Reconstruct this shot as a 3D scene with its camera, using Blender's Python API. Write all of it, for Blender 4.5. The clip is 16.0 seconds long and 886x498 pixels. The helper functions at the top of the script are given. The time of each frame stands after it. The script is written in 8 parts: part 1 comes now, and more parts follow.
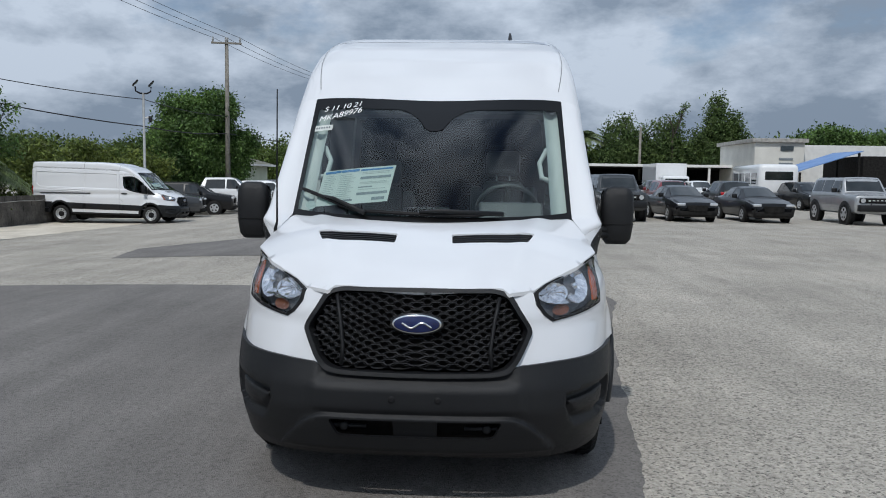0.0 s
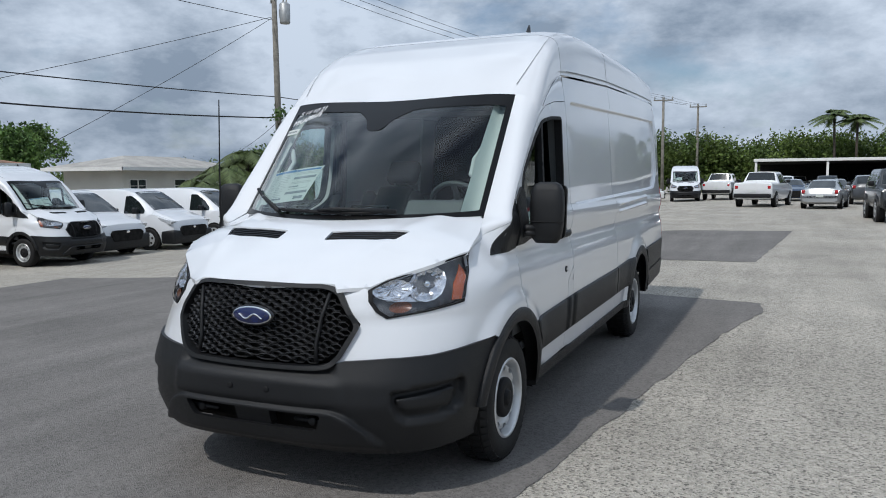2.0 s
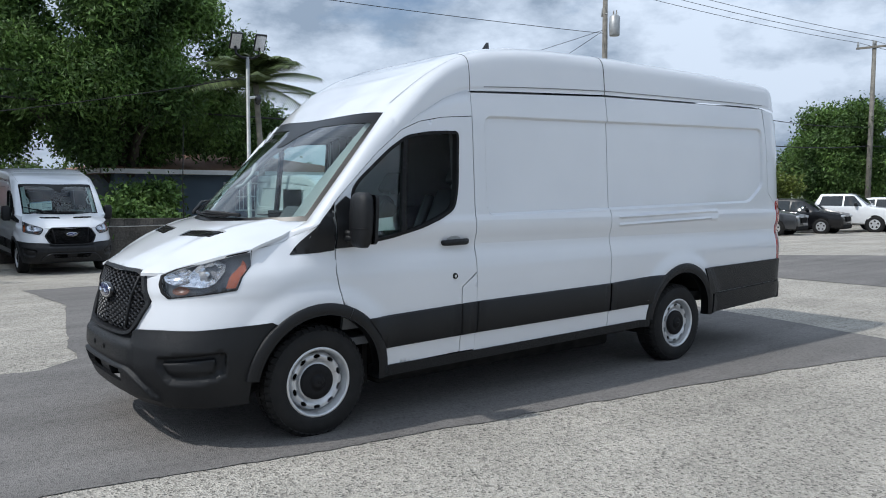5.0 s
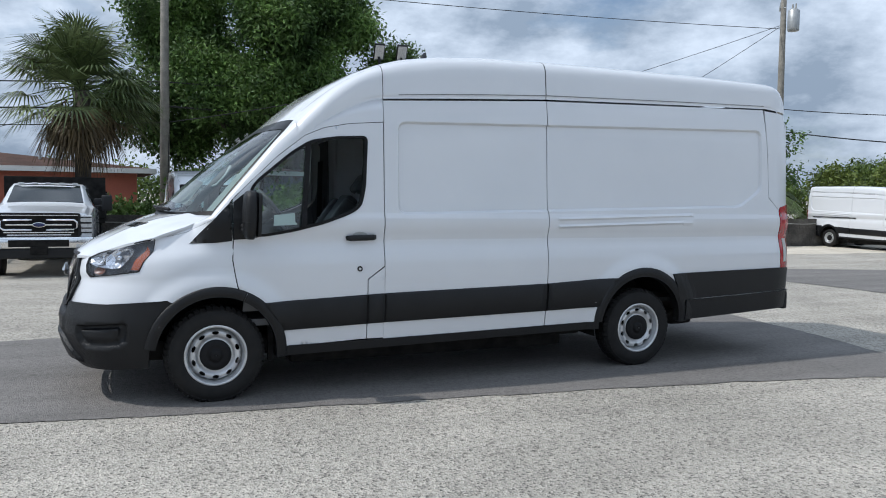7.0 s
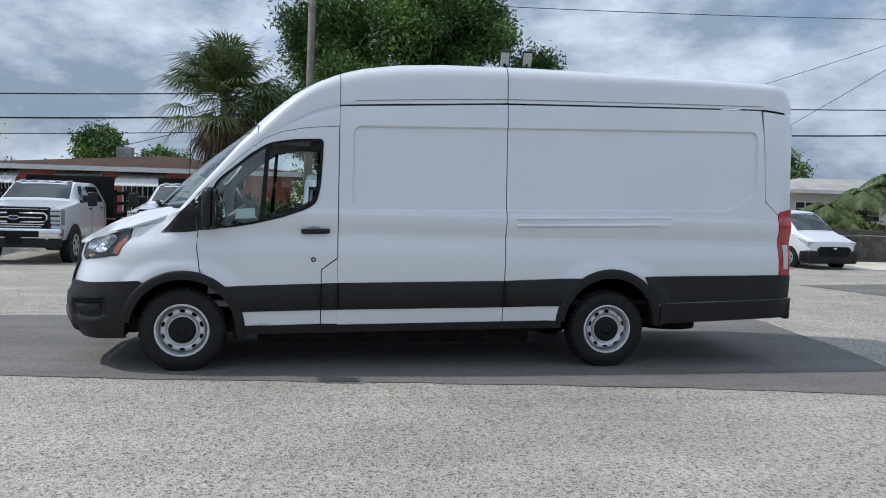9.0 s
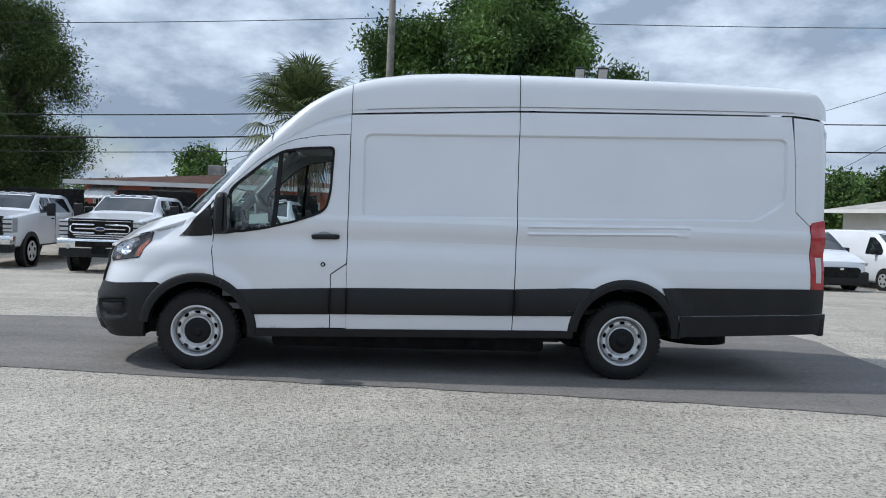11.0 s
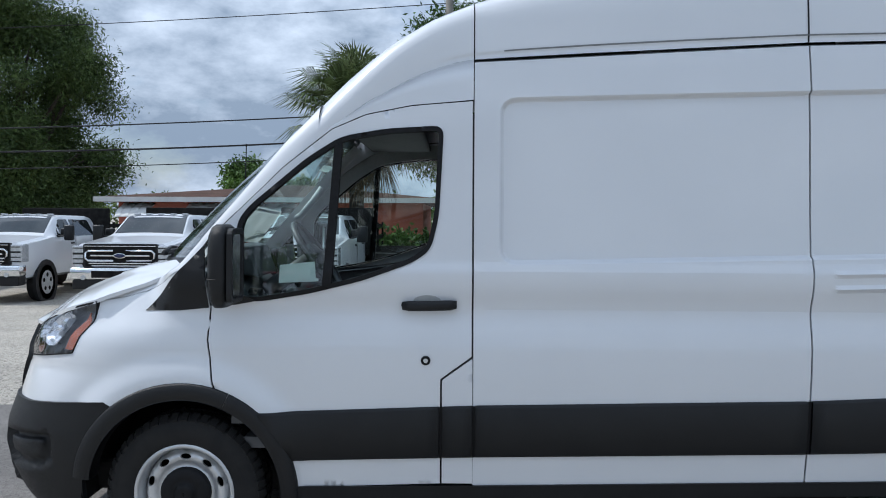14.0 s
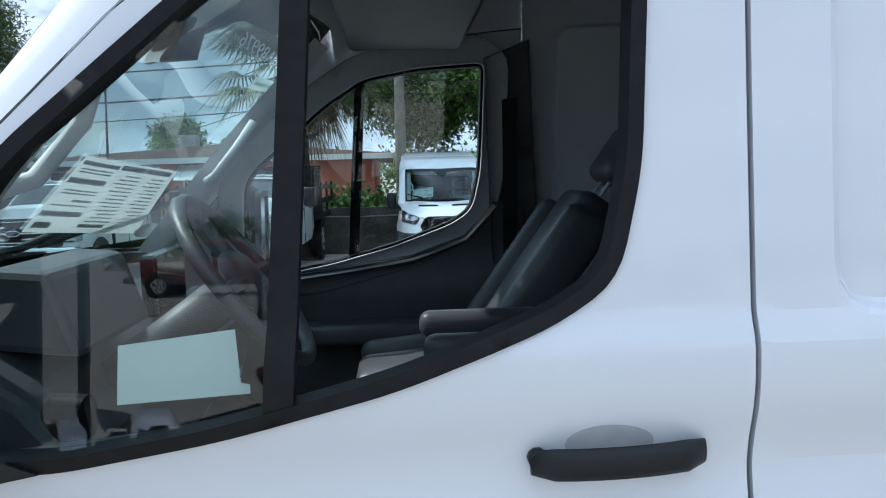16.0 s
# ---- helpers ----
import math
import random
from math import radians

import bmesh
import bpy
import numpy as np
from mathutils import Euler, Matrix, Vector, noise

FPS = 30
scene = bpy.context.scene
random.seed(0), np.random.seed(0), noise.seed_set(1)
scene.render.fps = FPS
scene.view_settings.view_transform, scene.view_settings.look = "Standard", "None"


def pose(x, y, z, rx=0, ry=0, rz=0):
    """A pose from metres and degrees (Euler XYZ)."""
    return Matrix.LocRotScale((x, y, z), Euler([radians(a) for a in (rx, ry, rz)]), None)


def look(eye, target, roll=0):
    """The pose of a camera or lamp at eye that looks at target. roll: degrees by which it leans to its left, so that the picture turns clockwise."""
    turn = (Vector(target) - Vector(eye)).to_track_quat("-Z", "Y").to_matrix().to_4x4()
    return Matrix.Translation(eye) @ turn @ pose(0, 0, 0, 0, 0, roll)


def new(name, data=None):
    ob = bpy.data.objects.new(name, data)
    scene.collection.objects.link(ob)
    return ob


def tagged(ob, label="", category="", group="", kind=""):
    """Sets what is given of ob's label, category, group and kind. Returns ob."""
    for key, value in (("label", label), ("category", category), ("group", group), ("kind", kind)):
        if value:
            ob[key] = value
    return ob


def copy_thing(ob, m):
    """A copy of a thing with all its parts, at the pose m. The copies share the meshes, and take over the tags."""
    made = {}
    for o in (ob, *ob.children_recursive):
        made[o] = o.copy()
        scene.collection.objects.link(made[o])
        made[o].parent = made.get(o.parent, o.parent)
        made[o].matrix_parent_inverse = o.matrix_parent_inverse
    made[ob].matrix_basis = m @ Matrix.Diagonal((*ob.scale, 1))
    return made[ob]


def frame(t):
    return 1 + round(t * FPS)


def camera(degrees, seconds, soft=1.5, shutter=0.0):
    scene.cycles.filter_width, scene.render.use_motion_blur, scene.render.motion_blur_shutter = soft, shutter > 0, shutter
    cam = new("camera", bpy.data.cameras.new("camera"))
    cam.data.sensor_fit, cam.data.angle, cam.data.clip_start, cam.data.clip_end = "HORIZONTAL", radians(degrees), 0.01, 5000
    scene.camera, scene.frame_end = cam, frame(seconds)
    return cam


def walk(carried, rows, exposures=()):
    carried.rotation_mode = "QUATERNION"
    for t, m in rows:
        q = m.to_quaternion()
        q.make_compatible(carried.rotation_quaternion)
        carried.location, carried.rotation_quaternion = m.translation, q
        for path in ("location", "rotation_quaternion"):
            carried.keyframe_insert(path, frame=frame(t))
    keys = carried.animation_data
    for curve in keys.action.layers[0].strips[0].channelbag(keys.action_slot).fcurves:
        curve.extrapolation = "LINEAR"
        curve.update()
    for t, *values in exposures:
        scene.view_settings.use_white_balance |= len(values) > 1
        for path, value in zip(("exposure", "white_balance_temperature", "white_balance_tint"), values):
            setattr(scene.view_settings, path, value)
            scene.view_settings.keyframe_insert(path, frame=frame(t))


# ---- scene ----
from mathutils.geometry import delaunay_2d_cdt

cam = camera(58.9, 16.0, soft=1.0)
PATH = [
    (0, (0.285, -4.595, 1.598), (0.193, -2.606, 1.418), 0.8),
    (0.5, (0.81, -4.473, 1.606), (0.525, -2.501, 1.425), 0.4),
    (1, (1.357, -4.386, 1.601), (0.887, -2.45, 1.419), 0.1),
    (1.5, (1.864, -4.224, 1.589), (1.216, -2.34, 1.408), -0.2),
    (2, (2.415, -4.103, 1.58), (1.597, -2.287, 1.403), -0.4),
    (2.5, (2.902, -3.909, 1.565), (1.928, -2.171, 1.395), -0.4),
    (3, (3.415, -3.703, 1.569), (2.292, -2.056, 1.408), -0.3),
    (3.2, (3.617, -3.6, 1.572), (2.439, -1.992, 1.41), -0.2),
    (5.3, (5.611, -2.148, 1.581), (3.984, -0.994, 1.432), 0.3),
    (5.5, (5.786, -1.982, 1.584), (4.128, -0.872, 1.435), 0.3),
    (6, (6.147, -1.568, 1.567), (4.42, -0.569, 1.416), 0.3),
    (6.5, (6.503, -1.138, 1.57), (4.717, -0.25, 1.42), 0.6),
    (7, (6.831, -0.703, 1.572), (4.995, 0.078, 1.427), 0.9),
    (7.5, (7.098, -0.235, 1.58), (5.218, 0.433, 1.436), 1.1),
    (8, (7.383, 0.203, 1.577), (5.468, 0.76, 1.435), 1.2),
    (8.5, (7.536, 0.638, 1.561), (5.592, 1.086, 1.421), 1.5),
    (9, (7.756, 1.023, 1.553), (5.79, 1.365, 1.414), 1.6),
    (9.2, (7.815, 1.15, 1.55), (5.85, 1.462, 1.412), 1.65),
    (11.3, (7.859, 1.791, 1.453), (5.863, 1.876, 1.361), 1.9),
    (11.5, (7.647, 1.734, 1.476), (5.651, 1.813, 1.383), 1.8),
    (12, (7.039, 1.643, 1.481), (5.042, 1.696, 1.389), 1.3),
    (12.5, (6.358, 1.517, 1.506), (4.361, 1.547, 1.414), 0.8),
    (13, (5.697, 1.405, 1.526), (3.699, 1.411, 1.438), 0.5),
    (13.5, (5.06, 1.317, 1.562), (3.062, 1.306, 1.474), 0.3),
    (14, (4.415, 1.191, 1.599), (2.417, 1.169, 1.516), 0.3),
    (14.5, (3.758, 1.108, 1.615), (1.76, 1.084, 1.532), 0.3),
    (15, (3.122, 0.978, 1.646), (1.124, 0.972, 1.544), 0.1),
    (15.5, (2.518, 0.892, 1.615), (0.522, 0.931, 1.487), -0.5),
    (16, (1.997, 0.804, 1.6), (0.011, 0.922, 1.403), -1.6),
]
EXPOSURES = [(0.0, -0.06, 6050, 10), (1.5, 0.03, 6050, 10), (3.0, 0.17, 6050, 10), (5.5, 0.34, 5980, 10), (7.0, 0.36, 5980, 10), (9.0, 0.26, 5960, 10), (12.5, 0.44, 5900, 10), (13.5, 0.42, 5830, 10), (15.0, 0.32, 5830, 10), (15.5, 0.52, 5790, 10), (16.0, 0.97, 5690, 9)]
walk(cam, [(t, look(eye, target, roll)) for t, eye, target, roll in PATH], EXPOSURES)

# ---- sky and sun ----
SUN_TO = Vector((-0.17, -0.765, 1.0)).normalized()
world = bpy.data.worlds.new("sky")
scene.world = world
world.use_nodes = True
wn, wl = world.node_tree.nodes, world.node_tree.links
wn.clear()


def wnode(kind, **values):
    n = wn.new(kind)
    for k, v in values.items():
        n.inputs[k].default_value = v
    return n


sky = wn.new("ShaderNodeTexSky")
sky.sky_type, sky.sun_disc = "NISHITA", False
sky.sun_elevation = math.asin(SUN_TO.z)
sky.sun_rotation = math.atan2(SUN_TO.x, SUN_TO.y)
sky.air_density, sky.dust_density = 1.0, 1.5
coord = wn.new("ShaderNodeTexCoord")
split = wn.new("ShaderNodeSeparateXYZ")
wl.new(coord.outputs["Generated"], split.inputs[0])
lift = wn.new("ShaderNodeMath")
lift.operation, lift.inputs[1].default_value = "MAXIMUM", 0.0
wl.new(split.outputs["Z"], lift.inputs[0])
plane = wn.new("ShaderNodeVectorMath")
plane.operation, plane.inputs[1].default_value = "MULTIPLY", (1.0, 1.0, 2.1)
wl.new(coord.outputs["Generated"], plane.inputs[0])
billow = wnode("ShaderNodeTexNoise", Scale=3.2, Detail=10.0, Roughness=0.60, Distortion=0.0)
wl.new(plane.outputs[0], billow.inputs["Vector"])
cover = wn.new("ShaderNodeValToRGB")
cover.color_ramp.elements[0].position, cover.color_ramp.elements[1].position = 0.32, 0.46
wl.new(billow.outputs["Fac"], cover.inputs[0])
shift = wn.new("ShaderNodeVectorMath")
shift.operation, shift.inputs[1].default_value = "ADD", (7.3, 2.1, 0.4)
wl.new(plane.outputs[0], shift.inputs[0])
shade = wnode("ShaderNodeTexNoise", Scale=4.6, Detail=10.0, Roughness=0.60, Distortion=0.0)
wl.new(shift.outputs[0], shade.inputs["Vector"])
tone = wn.new("ShaderNodeValToRGB")
tone.color_ramp.elements[0].position, tone.color_ramp.elements[1].position = 0.40, 0.60
tone.color_ramp.elements[0].color = (0.34, 0.413, 0.505, 1)
tone.color_ramp.elements[1].color = (0.80, 0.88, 0.975, 1)
wl.new(shade.outputs["Fac"], tone.inputs[0])
dim = wn.new("ShaderNodeVectorMath")
dim.operation, dim.inputs["Scale"].default_value = "SCALE", 0.085
wl.new(sky.outputs[0], dim.inputs[0])
# the cloud cover brightens from the horizon to the zenith, as thick cloud does
grade = wnode("ShaderNodeMapRange")
for k, v in ((1, 0.0), (2, 1.0), (3, 0.68), (4, 1.18)):
    grade.inputs[k].default_value = v
wl.new(lift.outputs[0], grade.inputs[0])
graded = wn.new("ShaderNodeVectorMath")
graded.operation = "SCALE"
wl.new(tone.outputs[0], graded.inputs[0])
wl.new(grade.outputs[0], graded.inputs["Scale"])
mix = wn.new("ShaderNodeMix")
mix.data_type = "RGBA"
wl.new(cover.outputs[0], mix.inputs[0])
wl.new(dim.outputs[0], mix.inputs[6])
wl.new(graded.outputs[0], mix.inputs[7])
back = wnode("ShaderNodeBackground", Strength=0.96)
wl.new(mix.outputs[2], back.inputs[0])
out = wn.new("ShaderNodeOutputWorld")
wl.new(back.outputs[0], out.inputs[0])

sun_data = bpy.data.lights.new("sun", "SUN")
sun_data.energy, sun_data.angle, sun_data.color = 2.28, radians(1.2), (1.0, 0.935, 0.835)
sun = new("sun", sun_data)
sun.matrix_world = look(SUN_TO * 60, (0, 0, 0))

# ---- materials ----
def material(name, color, rough=0.5, metal=0.0, second=None, scale=8.0, fine=None, bump=0.0, bump_scale=60.0,
             coat=0.0, coat_rough=0.03, spec=0.5, mixpos=(0.35, 0.65), rough_var=0.0, island=0.0):
    """A painted or natural surface: two colours in soft patches, a finer mottling, and a fine relief."""
    m = bpy.data.materials.new(name)
    m.use_nodes = True
    n, l = m.node_tree.nodes, m.node_tree.links
    b = n["Principled BSDF"]
    b.inputs["Base Color"].default_value = (*color, 1)
    b.inputs["Roughness"].default_value, b.inputs["Metallic"].default_value = rough, metal
    b.inputs["Coat Weight"].default_value, b.inputs["Coat Roughness"].default_value = coat, coat_rough
    b.inputs["Specular IOR Level"].default_value = spec
    place = n.new("ShaderNodeNewGeometry")
    col = None
    if second:
        t = n.new("ShaderNodeTexNoise")
        t.inputs["Scale"].default_value, t.inputs["Detail"].default_value = scale, 6
        l.new(place.outputs["Position"], t.inputs["Vector"])
        r = n.new("ShaderNodeValToRGB")
        r.color_ramp.elements[0].position, r.color_ramp.elements[1].position = mixpos
        r.color_ramp.elements[0].color, r.color_ramp.elements[1].color = (*color, 1), (*second, 1)
        l.new(t.outputs["Fac"], r.inputs[0])
        col = r.outputs[0]
        if rough_var:
            q = n.new("ShaderNodeMapRange")
            q.inputs[3].default_value, q.inputs[4].default_value = rough - rough_var, rough + rough_var
            l.new(t.outputs["Fac"], q.inputs[0])
            l.new(q.outputs[0], b.inputs["Roughness"])
    if fine:
        scale_f, amount = fine
        t = n.new("ShaderNodeTexNoise")
        t.inputs["Scale"].default_value, t.inputs["Detail"].default_value = scale_f, 4
        l.new(place.outputs["Position"], t.inputs["Vector"])
        q = n.new("ShaderNodeMapRange")
        q.inputs[1].default_value, q.inputs[2].default_value = 0.3, 0.7
        q.inputs[3].default_value, q.inputs[4].default_value = 1 - amount, 1 + amount
        l.new(t.outputs["Fac"], q.inputs[0])
        s = n.new("ShaderNodeVectorMath")
        s.operation = "SCALE"
        if col:
            l.new(col, s.inputs[0])
        else:
            s.inputs[0].default_value = color
        l.new(q.outputs[0], s.inputs["Scale"])
        col = s.outputs[0]
    if island:
        q = n.new("ShaderNodeMapRange")
        q.inputs[3].default_value, q.inputs[4].default_value = 1 - island, 1 + island
        l.new(place.outputs["Random Per Island"], q.inputs[0])
        s = n.new("ShaderNodeVectorMath")
        s.operation = "SCALE"
        if col:
            l.new(col, s.inputs[0])
        else:
            s.inputs[0].default_value = color
        l.new(q.outputs[0], s.inputs["Scale"])
        col = s.outputs[0]
    if col:
        l.new(col, b.inputs["Base Color"])
    if bump:
        t = n.new("ShaderNodeTexNoise")
        t.inputs["Scale"].default_value, t.inputs["Detail"].default_value = bump_scale, 5
        l.new(place.outputs["Position"], t.inputs["Vector"])
        h = n.new("ShaderNodeBump")
        h.inputs["Strength"].default_value, h.inputs["Distance"].default_value = bump, 0.01
        l.new(t.outputs["Fac"], h.inputs["Height"])
        l.new(h.outputs[0], b.inputs["Normal"])
    return m


def glass_material(name, tint, rough=0.0, mirror=1.3, power=4.2):
    """Window glass: a thin pane that lets a tinted view through and mirrors at a slant."""
    m = bpy.data.materials.new(name)
    m.use_nodes = True
    n, l = m.node_tree.nodes, m.node_tree.links
    n.clear()
    t, g = n.new("ShaderNodeBsdfTransparent"), n.new("ShaderNodeBsdfGlossy")
    t.inputs[0].default_value, g.inputs["Roughness"].default_value = (*tint, 1), rough
    # the share that mirrors rises towards a slant, the same from both sides of the pane
    f = n.new("ShaderNodeLayerWeight")
    f.inputs["Blend"].default_value = 0.5
    p = n.new("ShaderNodeMath")
    p.operation, p.inputs[1].default_value = "POWER", power
    k = n.new("ShaderNodeMath")
    k.operation, k.inputs[1].default_value, k.inputs[2].default_value, k.use_clamp = "MULTIPLY_ADD", 0.9, 0.045 * mirror, True
    x, o = n.new("ShaderNodeMixShader"), n.new("ShaderNodeOutputMaterial")
    l.new(f.outputs["Facing"], p.inputs[0])
    l.new(p.outputs[0], k.inputs[0])
    l.new(k.outputs[0], x.inputs[0])
    l.new(t.outputs[0], x.inputs[1])
    l.new(g.outputs[0], x.inputs[2])
    l.new(x.outputs[0], o.inputs[0])
    return m


WHITE = material("white_paint", (0.69, 0.705, 0.730), 0.32, second=(0.672, 0.687, 0.713), scale=2.0, coat=1.0, coat_rough=0.03)
TRIM = material("black_plastic", (0.0078, 0.0083, 0.0097), 0.45, spec=0.34, second=(0.0102, 0.0108, 0.012), scale=5, bump=0.25, bump_scale=700)
# grey that paints the shade along the white roof's pressed lines
SHADEGREY = material("seam_grey", (0.19, 0.20, 0.21), 0.6, fine=(20, 0.2))
SEAMDARK = material("seam_dark", (0.055, 0.058, 0.062), 0.6, fine=(20, 0.2))
SEAL = material("rubber_seal", (0.010, 0.010, 0.011), 0.6, spec=0.2, fine=(40, 0.2))
GLOSS = material("gloss_black", (0.006, 0.006, 0.007), 0.16, fine=(6, 0.2), coat=0.4)
RUBBER = material("tyre_rubber", (0.0095, 0.0095, 0.010), 0.7, spec=0.3, second=(0.0145, 0.014, 0.0137), scale=14, bump=0.2, bump_scale=180)
STEEL = material("silver_steel", (0.64, 0.65, 0.66), 0.36, 0.55, second=(0.54, 0.55, 0.56), scale=9, rough_var=0.06)
CHROME = material("chrome", (0.80, 0.81, 0.82), 0.12, 1.0, fine=(12, 0.05))
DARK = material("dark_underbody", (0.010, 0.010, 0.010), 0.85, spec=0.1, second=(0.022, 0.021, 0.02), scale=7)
CABIN = material("cabin_plastic", (0.070, 0.073, 0.078), 0.5, second=(0.085, 0.088, 0.093), scale=10, bump=0.1, bump_scale=500)
SEATCLOTH = material("seat_vinyl", (0.058, 0.062, 0.068), 0.42, second=(0.075, 0.079, 0.085), scale=6, bump=0.15, bump_scale=240)
FRIT = material("black_glass_print", (0.004, 0.004, 0.0045), 0.3, spec=0.2, fine=(20, 0.1))
GRILLE = material("grille_plastic", (0.030, 0.031, 0.034), 0.25, spec=0.6, second=(0.050, 0.051, 0.054), scale=9)
PALETRIM = material("pale_cabin_trim", (0.58, 0.59, 0.585), 0.7, second=(0.53, 0.54, 0.535), scale=5, bump=0.1, bump_scale=300)
LINER = material("cabin_liner", (0.44, 0.45, 0.45), 0.8, second=(0.38, 0.39, 0.39), scale=4, fine=(60, 0.05))
WSHIELD = glass_material("windscreen_glass", (0.66, 0.79, 0.765), power=2.9, mirror=0.8)
SIDEGLASS = glass_material("side_glass", (0.82, 0.94, 0.92), mirror=2.0)
LENS = glass_material("lamp_glass", (0.9, 0.92, 0.95))
AMBER = material("amber_reflector", (0.40, 0.095, 0.03), 0.25, second=(0.30, 0.065, 0.02), scale=30, coat=0.6)
REDLENS = material("red_lens", (0.44, 0.008, 0.014), 0.2, second=(0.30, 0.005, 0.010), scale=25, coat=0.7)
PAPER = material("white_paper", (0.74, 0.77, 0.74), 0.7, second=(0.70, 0.74, 0.71), scale=12)
def thin(m, share):
    """Lets some of the light through a thin sheet."""
    n, l = m.node_tree.nodes, m.node_tree.links
    b, t, x = n["Principled BSDF"], n.new("ShaderNodeBsdfTranslucent"), n.new("ShaderNodeMixShader")
    x.inputs[0].default_value = share
    l.new(b.inputs["Base Color"].links[0].from_socket, t.inputs[0])
    l.new(b.outputs[0], x.inputs[1])
    l.new(t.outputs[0], x.inputs[2])
    l.new(x.outputs[0], n["Material Output"].inputs[0])
    return m


thin(PAPER, 0.28)
PRINT = material("print_grey", (0.20, 0.23, 0.25), 0.7, fine=(50, 0.2))
BLUE = material("blue_print", (0.06, 0.19, 0.40), 0.6, fine=(30, 0.15))
BADGE = material("blue_badge", (0.006, 0.013, 0.075), 0.22, fine=(20, 0.15), coat=0.8)

def paving(name, color, second, stain, big, grain, contrast, streak, bump):
    """Rough paving: broad patches, drawn-out wear marks, stains, and single grains of stone, pale and dark."""
    m = bpy.data.materials.new(name)
    m.use_nodes = True
    n, l = m.node_tree.nodes, m.node_tree.links
    b = n["Principled BSDF"]
    b.inputs["Roughness"].default_value, b.inputs["Specular IOR Level"].default_value = 0.9, 0.25
    pos = n.new("ShaderNodeNewGeometry").outputs["Position"]

    def cloud(scale, detail, rough, stretch=None):
        t = n.new("ShaderNodeTexNoise")
        t.inputs["Scale"].default_value, t.inputs["Detail"].default_value, t.inputs["Roughness"].default_value = scale, detail, rough
        if stretch:
            k = n.new("ShaderNodeMapping")
            k.inputs["Scale"].default_value, k.inputs["Rotation"].default_value = stretch, (0, 0, radians(9))
            l.new(pos, k.inputs[0])
            l.new(k.outputs[0], t.inputs["Vector"])
        else:
            l.new(pos, t.inputs["Vector"])
        return t.outputs["Fac"]

    def ramp(src, stops):
        r = n.new("ShaderNodeValToRGB")
        e = r.color_ramp.elements
        while len(e) < len(stops):
            e.new(0.5)
        for q, (p, c) in zip(e, stops):
            q.position, q.color = p, (*c, 1) if isinstance(c, tuple) else (c, c, c, 1)
        l.new(src, r.inputs[0])
        return r.outputs[0]

    def times(a, c):
        x = n.new("ShaderNodeMix")
        x.data_type, x.blend_type, x.inputs[0].default_value = "RGBA", "MULTIPLY", 1.0
        x.clamp_result = False
        l.new(a, x.inputs[6])
        l.new(c, x.inputs[7])
        return x.outputs[2]

    col = ramp(cloud(big, 8, 0.66), [(0.30, second), (0.62, color)])
    col = times(col, ramp(cloud(0.9, 6, 0.6, (2.6, 0.22, 1)), [(0.35, 1 - streak), (0.65, 1.0)]))
    col = times(col, ramp(cloud(1.6, 7, 0.7), [(0.30, stain), (0.40, 1.0)]))
    vor = n.new("ShaderNodeTexVoronoi")
    vor.inputs["Scale"].default_value = grain
    l.new(pos, vor.inputs["Vector"])
    chip = n.new("ShaderNodeSeparateColor")
    l.new(vor.outputs["Color"], chip.inputs[0])
    col = times(col, ramp(chip.outputs[0], [(0.05, 1 - 1.2 * contrast), (0.22, 1 - 0.35 * contrast), (0.75, 1.0), (0.95, 1 - 0.1 * contrast)]))
    wide = n.new("ShaderNodeTexVoronoi")
    wide.inputs["Scale"].default_value = grain * 0.45
    l.new(pos, wide.inputs["Vector"])
    chip2 = n.new("ShaderNodeSeparateColor")
    l.new(wide.outputs["Color"], chip2.inputs[0])
    col = times(col, ramp(chip2.outputs[1], [(0.03, 1 - 0.55 * contrast), (0.10, 1 - 0.15 * contrast), (0.6, 1.0)]))
    col = times(col, ramp(cloud(28, 5, 0.65), [(0.32, 1 - 0.75 * contrast), (0.66, 1.0)]))
    l.new(col, b.inputs["Base Color"])
    h = n.new("ShaderNodeBump")
    h.inputs["Strength"].default_value, h.inputs["Distance"].default_value = bump, 0.012
    add = n.new("ShaderNodeMath")
    add.operation = "ADD"
    l.new(vor.outputs["Distance"], add.inputs[0])
    l.new(cloud(30, 6, 0.7), add.inputs[1])
    l.new(add.outputs[0], h.inputs["Height"])
    l.new(h.outputs[0], b.inputs["Normal"])
    return m


CONCRETE = paving("worn_concrete", (0.72, 0.668, 0.582), (0.51, 0.476, 0.415), 0.80, 0.5, 76, 0.54, 0.16, 0.9)
ASPHALT = paving("dark_asphalt", (0.278, 0.262, 0.247), (0.202, 0.191, 0.181), 0.82, 0.45, 120, 0.34, 0.22, 0.5)
SAND = material("pale_sand", (0.62, 0.57, 0.48), 0.95, second=(0.48, 0.43, 0.35), scale=1.2, fine=(25, 0.2), bump=0.6, bump_scale=30)

# ---- mesh helpers ----
def mesh_object(name, bm, mat, parent=None, smooth=False, label=""):
    me = bpy.data.meshes.new(name)
    bm.normal_update()
    bm.to_mesh(me)
    bm.free()
    for m in mat if isinstance(mat, (list, tuple)) else (mat,):
        me.materials.append(m)
    if smooth:
        me.shade_smooth()
    ob = new(name, me)
    if parent:
        ob.parent = parent
    if label:
        ob["label"] = label
    return ob


def part(name, bm, mat, parent, label="", smooth=False):
    """One mesh object under a thing or a part; its vertices are in the frame of the thing."""
    return mesh_object(name, bm, mat, parent, smooth, label)


